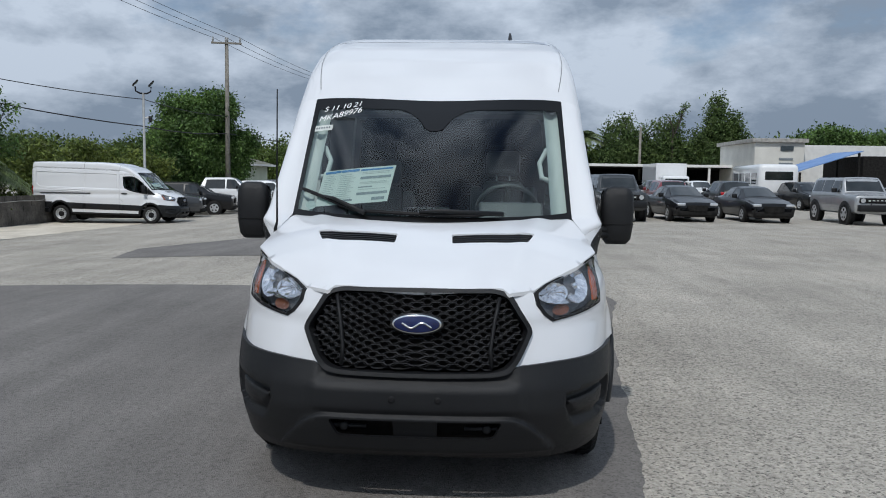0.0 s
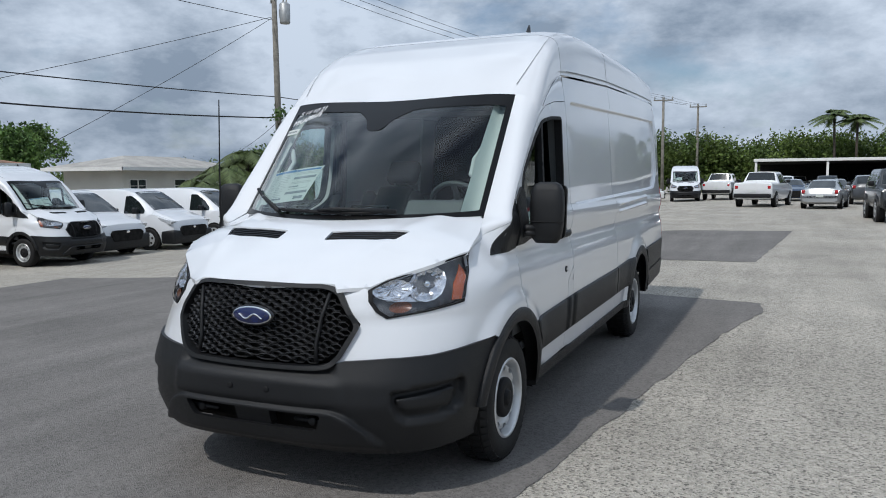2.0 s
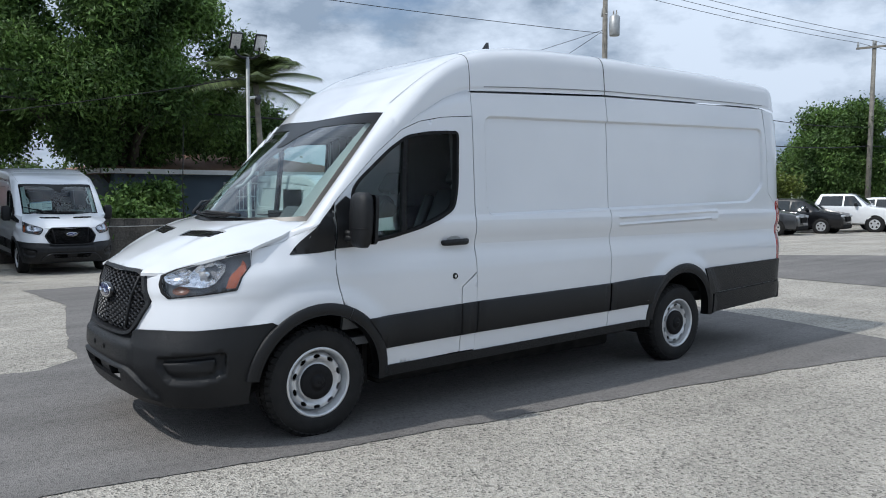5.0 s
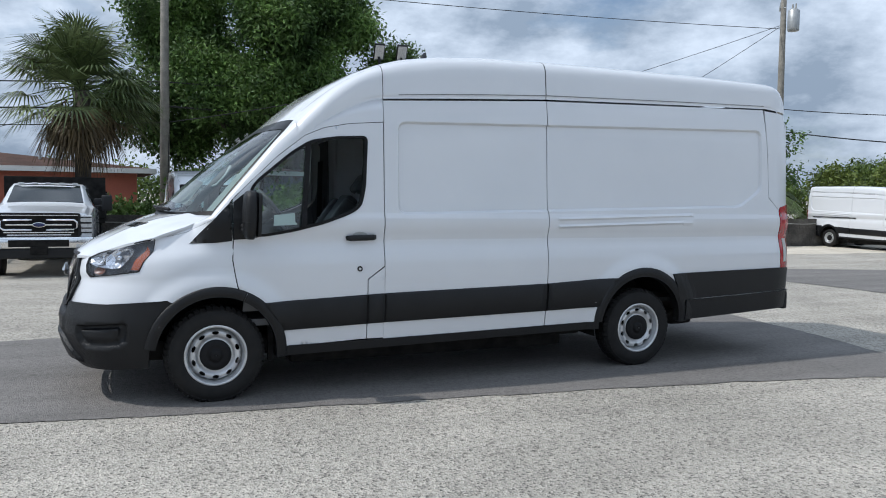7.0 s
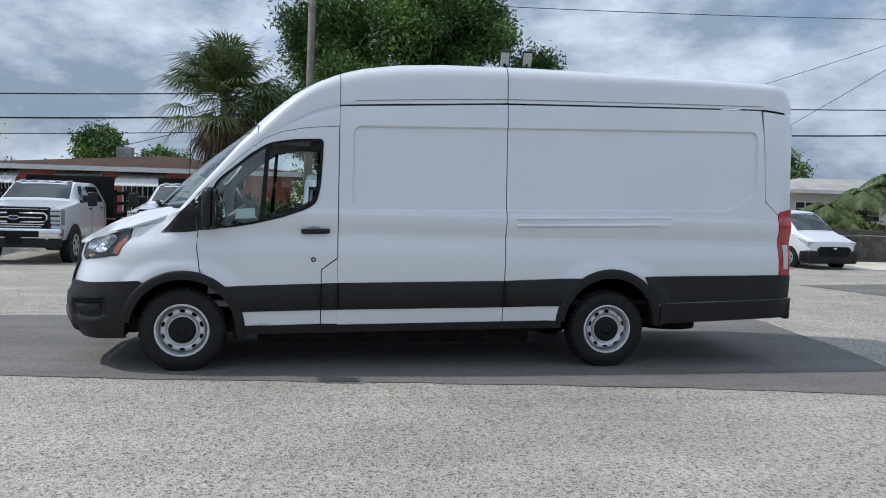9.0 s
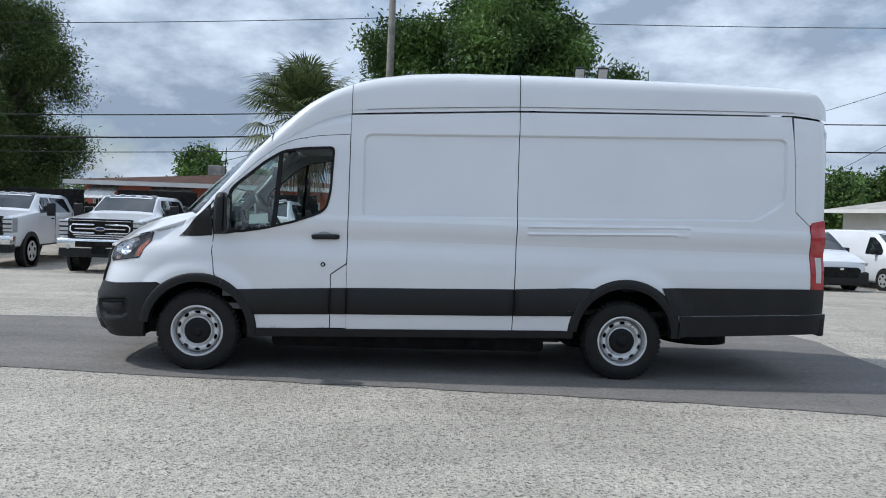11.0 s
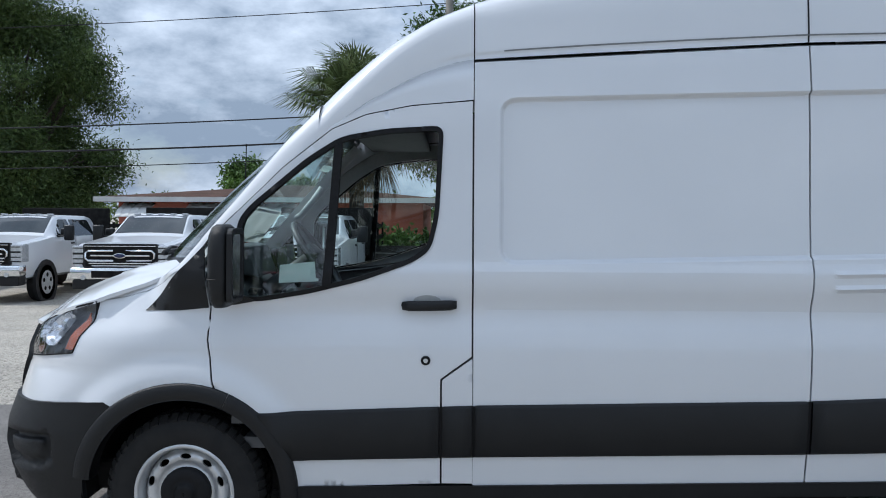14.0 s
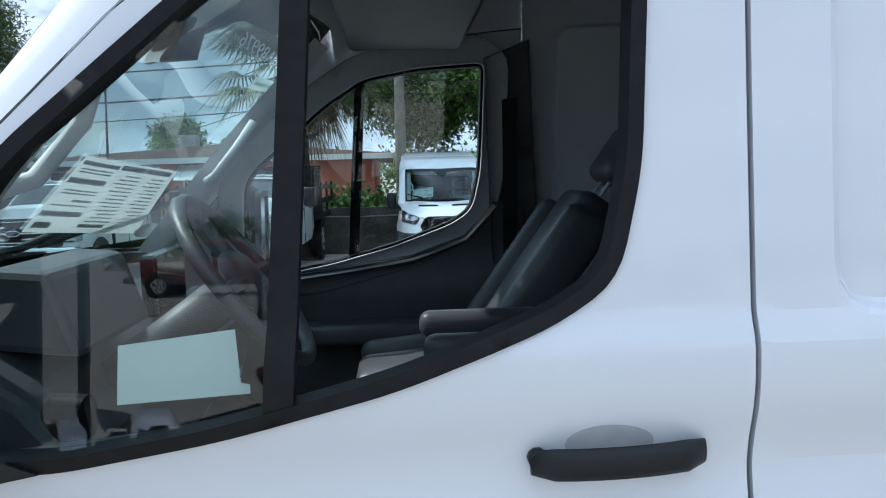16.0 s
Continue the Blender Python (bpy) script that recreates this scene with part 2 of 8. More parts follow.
def thing(name, m, label, category, group="", kind=""):
    ob = new(name)
    ob.empty_display_size = 0.2
    ob.matrix_world = m
    return tagged(ob, label, category, group, kind)


def add_box(bm, lo, hi, bevel=0.0, segments=2):
    """A box between two corners, its edges rounded."""
    vs = [bm.verts.new((x, y, z)) for x in (lo[0], hi[0]) for y in (lo[1], hi[1]) for z in (lo[2], hi[2])]
    fs = [bm.faces.new([vs[i] for i in q]) for q in ((0, 1, 3, 2), (4, 6, 7, 5), (0, 4, 5, 1), (2, 3, 7, 6), (0, 2, 6, 4), (1, 5, 7, 3))]
    if bevel:
        es = list({e for f in fs for e in f.edges})
        bmesh.ops.bevel(bm, geom=es, offset=bevel, segments=segments, profile=0.5, affect="EDGES")
    return bm


def box(lo, hi, bevel=0.0, segments=2):
    return add_box(bmesh.new(), lo, hi, bevel, segments)


def add_tube(bm, path, radii, sides=8, caps=True):
    """A round bar along a path, with a radius at each point."""
    path = [Vector(p) for p in path]
    if not isinstance(radii, (list, tuple)):
        radii = [radii] * len(path)
    rings = []
    for i, p in enumerate(path):
        d = (path[min(i + 1, len(path) - 1)] - path[max(i - 1, 0)]).normalized()
        side = d.cross(Vector((0, 0, 1)) if abs(d.z) < 0.9 else Vector((1, 0, 0))).normalized()
        up = side.cross(d)
        rings.append([bm.verts.new(p + radii[i] * (math.cos(a) * side + math.sin(a) * up)) for a in (2 * math.pi * k / sides for k in range(sides))])
    for a, b in zip(rings, rings[1:]):
        for k in range(sides):
            bm.faces.new((a[k], a[(k + 1) % sides], b[(k + 1) % sides], b[k]))
    if caps:
        bm.faces.new(rings[0][::-1])
        bm.faces.new(rings[-1])
    return bm


def tube(path, radii, sides=8, caps=True):
    return add_tube(bmesh.new(), path, radii, sides, caps)


def add_prism(bm, outline, lo, hi, axis="x"):
    """A flat outline of two coordinates pushed through from lo to hi along an axis."""
    def at(p, d):
        return (d, *p) if axis == "x" else (p[0], d, p[1]) if axis == "y" else (*p, d)
    a, b = [bm.verts.new(at(p, lo)) for p in outline], [bm.verts.new(at(p, hi)) for p in outline]
    fs = [bm.faces.new(a), bm.faces.new(b[::-1])]
    for i in range(len(a)):
        j = (i + 1) % len(a)
        fs.append(bm.faces.new((a[j], a[i], b[i], b[j])))
    bmesh.ops.recalc_face_normals(bm, faces=fs)
    return bm


def prism(outline, lo, hi, axis="x", bevel=0.0):
    bm = add_prism(bmesh.new(), outline, lo, hi, axis)
    if bevel:
        bmesh.ops.bevel(bm, geom=list(bm.edges), offset=bevel, segments=2, profile=0.5, affect="EDGES")
    return bm


# ---- ground ----
def ground_height(x, y=0.0):
    """The lot falls gently towards the boundary wall."""
    t, u = min(max((-x - 1.5) / 14, 0), 1), min(max((y + 2) / 12, 0), 1)
    return -0.46 * t * t * (3 - 2 * t) * (0.82 + 0.18 * u * u * (3 - 2 * u))


def sheet(outline, lift, step=0.6, ragged=0.0):
    """A thin patch that lies on the ground within an outline."""
    pts = []
    rng = random.Random(5)
    n = len(outline)
    for i in range(n):
        a, b = Vector(outline[i]), Vector(outline[(i + 1) % n])
        k = max(1, int((b - a).length / (0.07 if ragged else step)))
        for j in range(k):
            p = a.lerp(b, j / k)
            if ragged:
                side = Vector((-(b - a).y, (b - a).x)).normalized()
                p = p + side * ragged * (noise.noise((p.x * 2.3, p.y * 2.3, 1)) + 0.7 * noise.noise((p.x * 9, p.y * 9, 4)))
            pts.append(p)
    edges = [(i, (i + 1) % len(pts)) for i in range(len(pts))]
    xs, ys = [p.x for p in pts], [p.y for p in pts]
    grid = [Vector((x, y)) for x in np.arange(min(xs), max(xs), step) for y in np.arange(min(ys), max(ys), step)]
    v, _, f, *_ = delaunay_2d_cdt(pts + grid, edges, [], 1, 1e-5)
    bm = bmesh.new()
    vs = [bm.verts.new((p.x, p.y, ground_height(p.x, p.y) + lift)) for p in v]
    for q in f:
        face = bm.faces.new([vs[i] for i in q])
        if face.normal.z < 0:
            face.normal_flip()
    return bm


bm = bmesh.new()
xs = [-700, -300, -120, -60, -40, -30, -24] + list(np.arange(-20, 10.1, 0.75)) + [14, 20, 30, 50, 90, 160, 300, 700]
ys = [-700, -300, -120, -60, -40, -30, -22] + list(np.arange(-16, 34.1, 2.0)) + [40, 48, 60, 80, 110, 160, 300, 800]
grid = [[bm.verts.new((x, y, ground_height(x, y))) for y in ys] for x in xs]
for i in range(len(xs) - 1):
    for j in range(len(ys) - 1):
        bm.faces.new((grid[i][j], grid[i + 1][j], grid[i + 1][j + 1], grid[i][j + 1]))
tagged(mesh_object("ground", bm, CONCRETE, smooth=True), "worn pale grey concrete of an open car lot", "ground", kind="structure")

LANE = [(0.93, -9), (1.02, -1.4), (1.2, -0.45), (1.39, 1.24), (1.57, 2.73), (1.85, 4.6), (2.08, 5.6), (2.06, 6.4), (0.3, 6.75), (-1.6, 6.94),
        (-3.0, 6.7), (-7.1, 7.1), (-10.7, 6.9), (-10.5, 4.2), (-10.3, 0.2), (-7.0, 0.2), (-3.15, -0.6), (-2.42, -0.66), (-2.1, -1.05), (-1.95, -9)]
tagged(mesh_object("road_lane", sheet(LANE, 0.006, ragged=0.03), ASPHALT, smooth=True), "dark asphalt strip with ragged edges on the concrete lot", "asphalt", kind="structure")
PATCH = [(1.75, 11.5), (2.35, 20.9), (-0.5, 20.4), (-5.8, 16.9), (-7.9, 13.8), (-7.4, 11.4), (-2.5, 11.2)]
tagged(mesh_object("road_patch", sheet(PATCH, 0.006, ragged=0.03), ASPHALT, smooth=True), "dark asphalt repair patch in the concrete lot", "asphalt", kind="structure")
VERGE = [(-14.6, 34), (-13.4, 26), (-14.2, 18), (-15.2, 10), (-15.6, 3), (-16.5, -2), (-21, -2), (-21, 34)]
tagged(mesh_object("ground_sand", sheet(VERGE, 0.008, ragged=0.15), SAND, smooth=True), "pale sandy strip along the boundary wall", "sand", kind="structure")

# ---- the shape of the main van's skin ----
def table(rows):
    a, b = [r[0] for r in rows], [r[1] for r in rows]
    return lambda v: float(np.interp(v, a, b))


half_rows = table([(0.20, 0.93), (0.40, 0.962), (0.60, 0.984), (0.75, 0.994), (0.9, 0.999), (1.02, 0.997), (1.09, 0.985), (1.14, 0.970), (1.18, 0.964), (1.22, 0.970), (1.27, 0.985), (1.31, 0.990), (1.36, 0.989),
                    (1.40, 0.973), (1.7, 0.952), (2.0, 0.935), (2.1, 0.926), (2.3, 0.897), (2.42, 0.875)])


def half_width(z):
    return (half_rows(z - 0.008) + half_rows(z + 0.008) + 2 * half_rows(z)) / 4


nose_y = table([(0.2, -0.90), (0.3, -0.97), (0.42, -1.02), (0.52, -1.045), (0.62, -1.045), (0.72, -1.02), (0.95, -1.0), (1.05, -0.96), (1.12, -0.9)])
nose_n = table([(0.5, 3.1), (0.70, 2.75), (0.9, 2.25)])
nose_b = table([(0.5, 0.86), (0.9, 0.88)])
ARC = 1.43


def smoothstep(t):
    t = min(max(t, 0.0), 1.0)
    return t * t * (3 - 2 * t)


def rear_taper(y):
    t = max(0.0, y - 3.6)
    return 0.012 * t * t


def skin(u, z, off=0.0, extra=0.0):
    """A point on the skin: u runs from the nose's middle round the corner and back along the flank, z is the height."""
    s = -1.0 if u < 0 else 1.0
    u = abs(u)
    w, yn, b, n = half_width(z), nose_y(z), nose_b(z), nose_n(z)
    if u < ARC:
        f = u / ARC * math.pi / 2
        c, d = max(math.cos(f), 1e-6), max(math.sin(f), 1e-6)
        x, y = w * d ** (2 / n), yn + b - b * c ** (2 / n)
        nx, ny = (d ** (2 - 2 / n)) / w, -(c ** (2 - 2 / n)) / b
        k = math.hypot(nx, ny)
        nx, ny = nx / k, ny / k
    else:
        y = yn + b + u - ARC
        x, nx, ny = w - rear_taper(y), 1.0, 0.0
    o = off + extra
    return Vector((s * (x + o * nx), y + o * ny, z))


def u_side(y, z):
    yn, b, n = nose_y(z), nose_b(z), nose_n(z)
    if y >= yn + b:
        return ARC + y - yn - b
    return math.acos(min(1.0, max(0.0, (yn + b - y) / b)) ** (n / 2)) * 2 / math.pi * ARC


def u_front(x, z):
    return math.asin(min(1.0, abs(x) / half_width(z)) ** (nose_n(z) / 2)) * 2 / math.pi * ARC * (1 if x >= 0 else -1)


def inside_many(points, loops):
    """Which points lie within closed loops, holes left out."""
    p = np.asarray(points, float)
    hit = np.zeros(len(p), bool)
    for loop in loops:
        q = np.asarray(loop, float)
        for a, b in zip(q, np.roll(q, -1, 0)):
            up = (a[1] > p[:, 1]) != (b[1] > p[:, 1])
            if up.any():
                hit ^= up & (p[:, 0] < (b[0] - a[0]) * (p[:, 1] - a[1]) / (b[1] - a[1] + 1e-15) + a[0])
    return hit


def far_many(points, loops):
    """How far each point is from the nearest edge of the loops."""
    p = np.asarray(points, float)
    best = np.full(len(p), 1e9)
    for loop in loops:
        q = np.asarray(loop, float)
        for a, b in zip(q, np.roll(q, -1, 0)):
            d = b - a
            t = np.clip(((p - a) @ d) / max(d @ d, 1e-12), 0, 1)
            best = np.minimum(best, np.hypot(*(p - a - t[:, None] * d).T))
    return best


def dense(loop, step):
    out = []
    for a, b in zip(loop, loop[1:] + loop[:1]):
        k = max(1, int(math.dist(a, b) / step + 0.5))
        out += [(a[0] + (b[0] - a[0]) * i / k, a[1] + (b[1] - a[1]) * i / k) for i in range(k)]
    return out


def rounded(loop, r, k=4):
    """A closed outline with its corners rounded."""
    out = []
    n = len(loop)
    for i in range(n):
        p, a, b = Vector(loop[i]), Vector(loop[i - 1]), Vector(loop[(i + 1) % n])
        ra, rb = min(r, (a - p).length * 0.45), min(r, (b - p).length * 0.45)
        s, e = p + (a - p).normalized() * ra, p + (b - p).normalized() * rb
        for j in range(k + 1):
            t = j / k
            q = s * (1 - t) ** 2 + p * 2 * t * (1 - t) + e * t * t
            out.append((q.x, q.y))
    return out


def arc(cx, cz, r, a0, a1, k=24):
    return [(cx + r * math.cos(radians(a0 + (a1 - a0) * i / k)), cz + r * math.sin(radians(a0 + (a1 - a0) * i / k))) for i in range(k + 1)]


def panel(outline, fn, step=0.03, holes=(), flange=0.018, edge=0.012, bm=None, lines=(), closed_lines=()):
    """A sheet-metal panel: a flat outline with holes, laid on a surface fn(a, b, off), its edges turned in."""
    loops = [dense(list(o), max(edge, step * 0.6)) for o in (outline, *holes)]
    pts, edges = [], []
    for lp in loops:
        n0 = len(pts)
        pts += lp
        edges += [(n0 + i, n0 + (i + 1) % len(lp)) for i in range(len(lp))]
    a = np.asarray(loops[0])
    lo, hi = a.min(0), a.max(0)
    gx, gy = np.arange(lo[0] + step / 2, hi[0], step), np.arange(lo[1] + step / 2, hi[1], step)
    grid = np.array([(x + (j % 2) * step / 2, y) for j, y in enumerate(gy) for x in gx]) if len(gx) and len(gy) else np.zeros((0, 2))
    if len(grid):
        grid = grid[inside_many(grid, loops)]
    if len(grid):
        grid = grid[far_many(grid, loops) > step * 0.5]
    if lines:
        # pressed lines: their points keep clear of the rim, and neighbours are tied by an edge
        more, ties = [], []
        for ln in lines:
            q = dense(list(ln), 0.02)
            if ln not in closed_lines:
                q = q[:len(q) // 2 + 1]
            else:
                q = q + q[:1]
            q = np.array(q)
            ok = inside_many(q, loops)
            ok[ok] = far_many(q[ok], loops) > step * 0.3
            last = None
            for p, k in zip(q, ok):
                if k:
                    if last is not None:
                        ties.append((last, len(more)))
                    last = len(more)
                    more.append(p)
                else:
                    last = None
        more = np.array(more)
        if len(grid) and len(more):
            near = np.array([np.hypot(*(more - g).T).min() for g in grid])
            grid = grid[near > step * 0.35]
        n0 = len(pts)
        edges += [(n0 + a, n0 + b) for a, b in ties]
        pts += [tuple(p) for p in more]
    v, _, f, *_ = delaunay_2d_cdt([Vector(p) for p in pts] + [Vector(p) for p in grid], edges, [], 0, 1e-6)
    cent = np.array([[sum(v[i][k] for i in t) / 3 for k in (0, 1)] for t in f])
    keep = inside_many(cent, loops)
    new_bm = bm is None
    bm = bmesh.new() if new_bm else bm
    vs = [None] * len(v)
    faces = []
    for t, ok in zip(f, keep):
        if not ok or len(set(t)) < 3:
            continue
        for i in t:
            if vs[i] is None:
                vs[i] = bm.verts.new(fn(v[i][0], v[i][1], 0.0))
        faces.append(bm.faces.new([vs[i] for i in t]))
    p = v[f[0][0]]
    where = {vs[i]: i for i in range(len(v)) if vs[i] is not None}
    mid = faces[len(faces) // 2]
    mid.normal_update()
    i = where[mid.verts[0]]
    out = fn(v[i][0], v[i][1], 0.01) - fn(v[i][0], v[i][1], 0.0)
    if mid.normal.dot(out) < 0:
        for q in faces:
            q.normal_flip()
    if flange:
        low = {}
        rim = [e for q in faces for e in q.edges if len(e.link_faces) == 1]
        for e in rim:
            fc = e.link_faces[0]
            la = next(l for l in fc.loops if l.edge == e)
            a_, b_ = la.vert, la.link_loop_next.vert
            for w in (a_, b_):
                if w not in low:
                    low[w] = bm.verts.new(fn(v[where[w]][0], v[where[w]][1], -flange))
            bm.faces.new((b_, a_, low[a_], low[b_]))
            e.smooth = False
    return bm


def poly_depth(px, pz, loop, width):
    """1 well inside a closed outline, 0 outside, a soft step of that width at its edge."""
    inside, best = False, 1e9
    for (ax, az), (bx, bz) in zip(loop, loop[1:] + loop[:1]):
        if (az > pz) != (bz > pz) and px < (bx - ax) * (pz - az) / (bz - az) + ax:
            inside = not inside
        dx, dz = bx - ax, bz - az
        t = min(1.0, max(0.0, ((px - ax) * dx + (pz - az) * dz) / (dx * dx + dz * dz)))
        best = min(best, math.hypot(px - ax - t * dx, pz - az - t * dz))
    return smoothstep((best if inside else -best) / width + 0.5)


def grown(loop, d):
    """A closed outline moved outwards (inwards where d is negative) along its corners' normals."""
    n = len(loop)
    area = sum(loop[i][0] * loop[(i + 1) % n][1] - loop[(i + 1) % n][0] * loop[i][1] for i in range(n))
    turn, out = (1 if area > 0 else -1), []
    for i in range(n):
        a, b, c = (Vector(loop[(i + k) % n]) for k in (-1, 0, 1))
        u, w = (b - a).normalized(), (c - b).normalized()
        m = (Vector((u.y, -u.x)) + Vector((w.y, -w.x))).normalized() * turn
        out.append((b.x + m.x * d, b.y + m.y * d))
    return out


RECESS = rounded([(1.41, 1.395), (1.41, 2.115), (5.21, 2.215), (5.20, 1.64), (4.93, 1.475)], 0.07)
RIB_LINES = [[(y, zz + 0.026 * (y - 2.8) + d) for y in np.arange(2.83, 4.4, 0.03)] for zz in (1.352, 1.287) for d in (-0.018, -0.008, 0.0, 0.008, 0.018)]
RECESS_LINES = [grown(RECESS, d) for d in (-0.014, -0.0105, -0.004, 0.004, 0.0105, 0.014)]
CREASE_LINES = [[(y, z) for y in np.arange(0.2, 5.4, 0.03)] for z in (1.345, 1.358, 1.372, 1.386, 1.400, 1.412)]
FRONT_HUB, REAR_HUB = (0.0, 0.345), (3.76, 0.350)


def flank_detail(y, z):
    """Pressings of the flank: the recessed panel, the two ribs and the flares over the wheels."""
    d = 0.0
    if y > 1.3:
        d -= 0.025 * poly_depth(y, z, RECESS, 0.020)
    if 2.85 < y < 4.36:
        for zz in (1.352, 1.287):
            c = zz + 0.026 * (y - 2.8)
            d += 0.014 * math.exp(-((z - c) / 0.011) ** 2) * smoothstep((4.36 - y) / 0.06) * smoothstep((y - 2.85) / 0.04)
    for (hy, hz), r in ((FRONT_HUB, 0.50), (REAR_HUB, 0.54)):
        q = math.hypot(y - hy, z - hz)
        d += 0.030 * smoothstep((r + 0.155 - q) / 0.13) if z > 0.6 else 0.026 * smoothstep((r + 0.06 - q) / 0.1)
    return d


def shoulder_weight(y):
    return smoothstep((-0.02 - y) / 0.16) * smoothstep((y + 0.46) / 0.14)


def shoulder(y, z):
    """The fender rounds inwards below the bonnet's edge."""
    return -0.036 * shoulder_weight(y) * max(0.0, (z - 1.06) / 0.12) ** 2


def flank(s, lift=0.0):
    return lambda y, z, off: skin(s * u_side(y, z), z, off, flank_detail(y, z) + lift)


def plain_flank(s, lift=0.0):
    return lambda y, z, off: skin(s * u_side(y, z), z, off, lift)


def wrap(lift=0.0, detail=None):
    return lambda u, z, off: skin(u, z, off, lift + (detail(u, z) if detail else 0.0))


# upper skin: roof line, door top line, windscreen
roof_top = table([(0.3, 1.92), (0.5, 2.09), (0.7, 2.26), (0.9, 2.405), (1.1, 2.515), (1.3, 2.595), (1.5, 2.650), (1.8, 2.695), (2.2, 2.722), (3.0, 2.735), (4.5, 2.732), (5.2, 2.722), (5.42, 2.714), (5.54, 2.685), (5.62, 2.60)])
door_top = table([(-0.42, 1.212), (-0.2, 1.168), (0.1, 1.475), (0.14, 1.52), (0.28, 1.655), (0.45, 1.82), (0.66, 1.985), (0.81, 2.05), (1.01, 2.09), (1.29, 2.115)])
gutter = table([(1.29, 2.285), (2.75, 2.365), (5.3, 2.43), (5.62, 2.40)])


def cap_base(y):
    return door_top(y) + 0.17 * smoothstep((y - 0.55) / 0.735)


def upper(y, t, off=0.0):
    """The roof's skin: t from -1 (right gutter) over the middle to 1 (left gutter); past 1 it runs on down the flank."""
    side = 1 if t >= 0 else -1
    zg = cap_base(y) if y < 1.29 else gutter(y)
    end = 0.05 * max(0, (y - 5.4) / 0.2) ** 2
    if abs(t) > 1:
        z = zg + (door_top(y) - zg) * (abs(t) - 1) / 0.2
        return Vector((side * (half_width(z) + off - rear_taper(y)), y, z))
    xg = half_width(zg) - rear_taper(y) - end
    zt = roof_top(y)
    a = (1 - abs(t)) * math.pi / 2
    c, s = max(math.cos(a), 1e-6), max(math.sin(a), 1e-6)
    n = 2.6 + 5.8 * smoothstep((y - 0.5) / 0.9)
    e = 2 / n
    lean = 0.035 * smoothstep((y - 0.9) / 0.5)
    x, z = xg * c ** e, zg + (zt - zg) * s ** e
    x -= lean * s ** e * (x / xg)
    # shallow drip groove under the roof's edge
    x -= 0.0045 * (1 - smoothstep((s ** e - 0.09) / 0.05)) * smoothstep((y - 1.0) / 0.3) * smoothstep((5.5 - y) / 0.2)
    return Vector(((x + off * c) * side, y, z + off * s))


def screen_top(s):
    x = 0.80 * s
    y = 0.5 + 0.1 * s * s
    lo, hi = 0.0, 1.0
    for _ in range(30):
        m = (lo + hi) / 2
        if upper(y, m).x < abs(x):
            lo = m
        else:
            hi = m
    p = upper(y, lo)
    return Vector((x, y, p.z))


def screen_low(s):
    return Vector((0.82 * s, -0.37 + 0.37 * s * s, 1.362 + 0.012 * s * s))


def screen(s, v, off=0.0):
    """The windscreen: s across (-1 to 1), v from its foot to its head."""
    a, b = screen_low(s), screen_top(s)
    n = Vector((0.25 * s, -0.66, 0.72)).normalized()
    return a.lerp(b, v) + n * (off + 0.035 * math.sin(math.pi * v) * (1 - s ** 4))


SCREEN_TOP_Y = screen_top(1).y


def pillar_in(y):
    """The inner edge of the windscreen pillar: the screen's side, and in front of it the bonnet's edge."""
    if y >= 0:
        return screen(1, min(1, y / SCREEN_TOP_Y))
    if y >= -0.2:
        return Vector((0.87, -0.2, 1.29)).lerp(screen_low(1), (y + 0.2) / 0.2)
    return Vector((0.90, -0.42, 1.214)).lerp(Vector((0.87, -0.2, 1.29)), (y + 0.42) / 0.22)


pillar_foot = table([(-0.42, 1.208), (-0.3, 1.230), (-0.2, 1.256), (-0.1, 1.303), (0.0, 1.362), (0.098, 1.466)])


def pillar_low(y):
    return door_top(y) if y > 0.098 else pillar_foot(y)


def pillar(y, t, off=0.0):
    """The windscreen pillar's skin from the door's edge (t=0) to the screen's edge (t=1)."""
    z = pillar_low(y)
    d = skin(u_side(y, z), z, 0.0, shoulder(y, z))
    e = pillar_in(y)
    k = smoothstep((y + 0.2) / 0.25)
    slope = 0.6 * shoulder_weight(y) * max(0.0, (z - 1.06) / 0.12)
    rise = (e.z - d.z) * (0.80 + 0.14 * k) + 0.015 * k
    k *= smoothstep((SCREEN_TOP_Y - y) / 0.15)
    c = Vector((d.x - slope * rise - 0.018 * k, y - 0.05 * k, d.z + rise))
    p = d * (1 - t) ** 2 + c * 2 * t * (1 - t) + e * t * t
    return p + Vector((0.7, -0.3, 0.65)).normalized() * off


hood_mid = table([(-0.97, 1.052), (-0.95, 1.075), (-0.92, 1.098), (-0.83, 1.155), (-0.72, 1.21), (-0.6, 1.266), (-0.45, 1.328), (-0.36, 1.357), (-0.2, 1.395), (0.05, 1.44)])
hood_edge = table([(-0.97, 0.30), (-0.93, 0.43), (-0.83, 0.555), (-0.77, 0.615), (-0.61, 0.785), (-0.42, 0.897), (-0.2, 0.87), (0.0, 0.82)])
hood_drop = table([(-0.97, 0.0), (-0.93, 0.03), (-0.83, 0.09), (-0.77, 0.088), (-0.61, 0.10), (-0.42, 0.124), (-0.2, 0.105), (0.0, 0.06)])


def hood(x, y, off=0.0):
    z = hood_mid(y) - hood_drop(y) * (abs(x) / hood_edge(y)) ** 3.2
    z += 0.010 * math.exp(-((abs(x) - 0.50 - 0.25 * (y + 0.6)) / 0.05) ** 2) * smoothstep((y + 0.95) / 0.3)
    return Vector((x, y, z + off))

# ---- the white high-roof van ----
van = thing("cargo_van", pose(0, 0, 0), "white high-roof long cargo van with black plastic trim", "van")


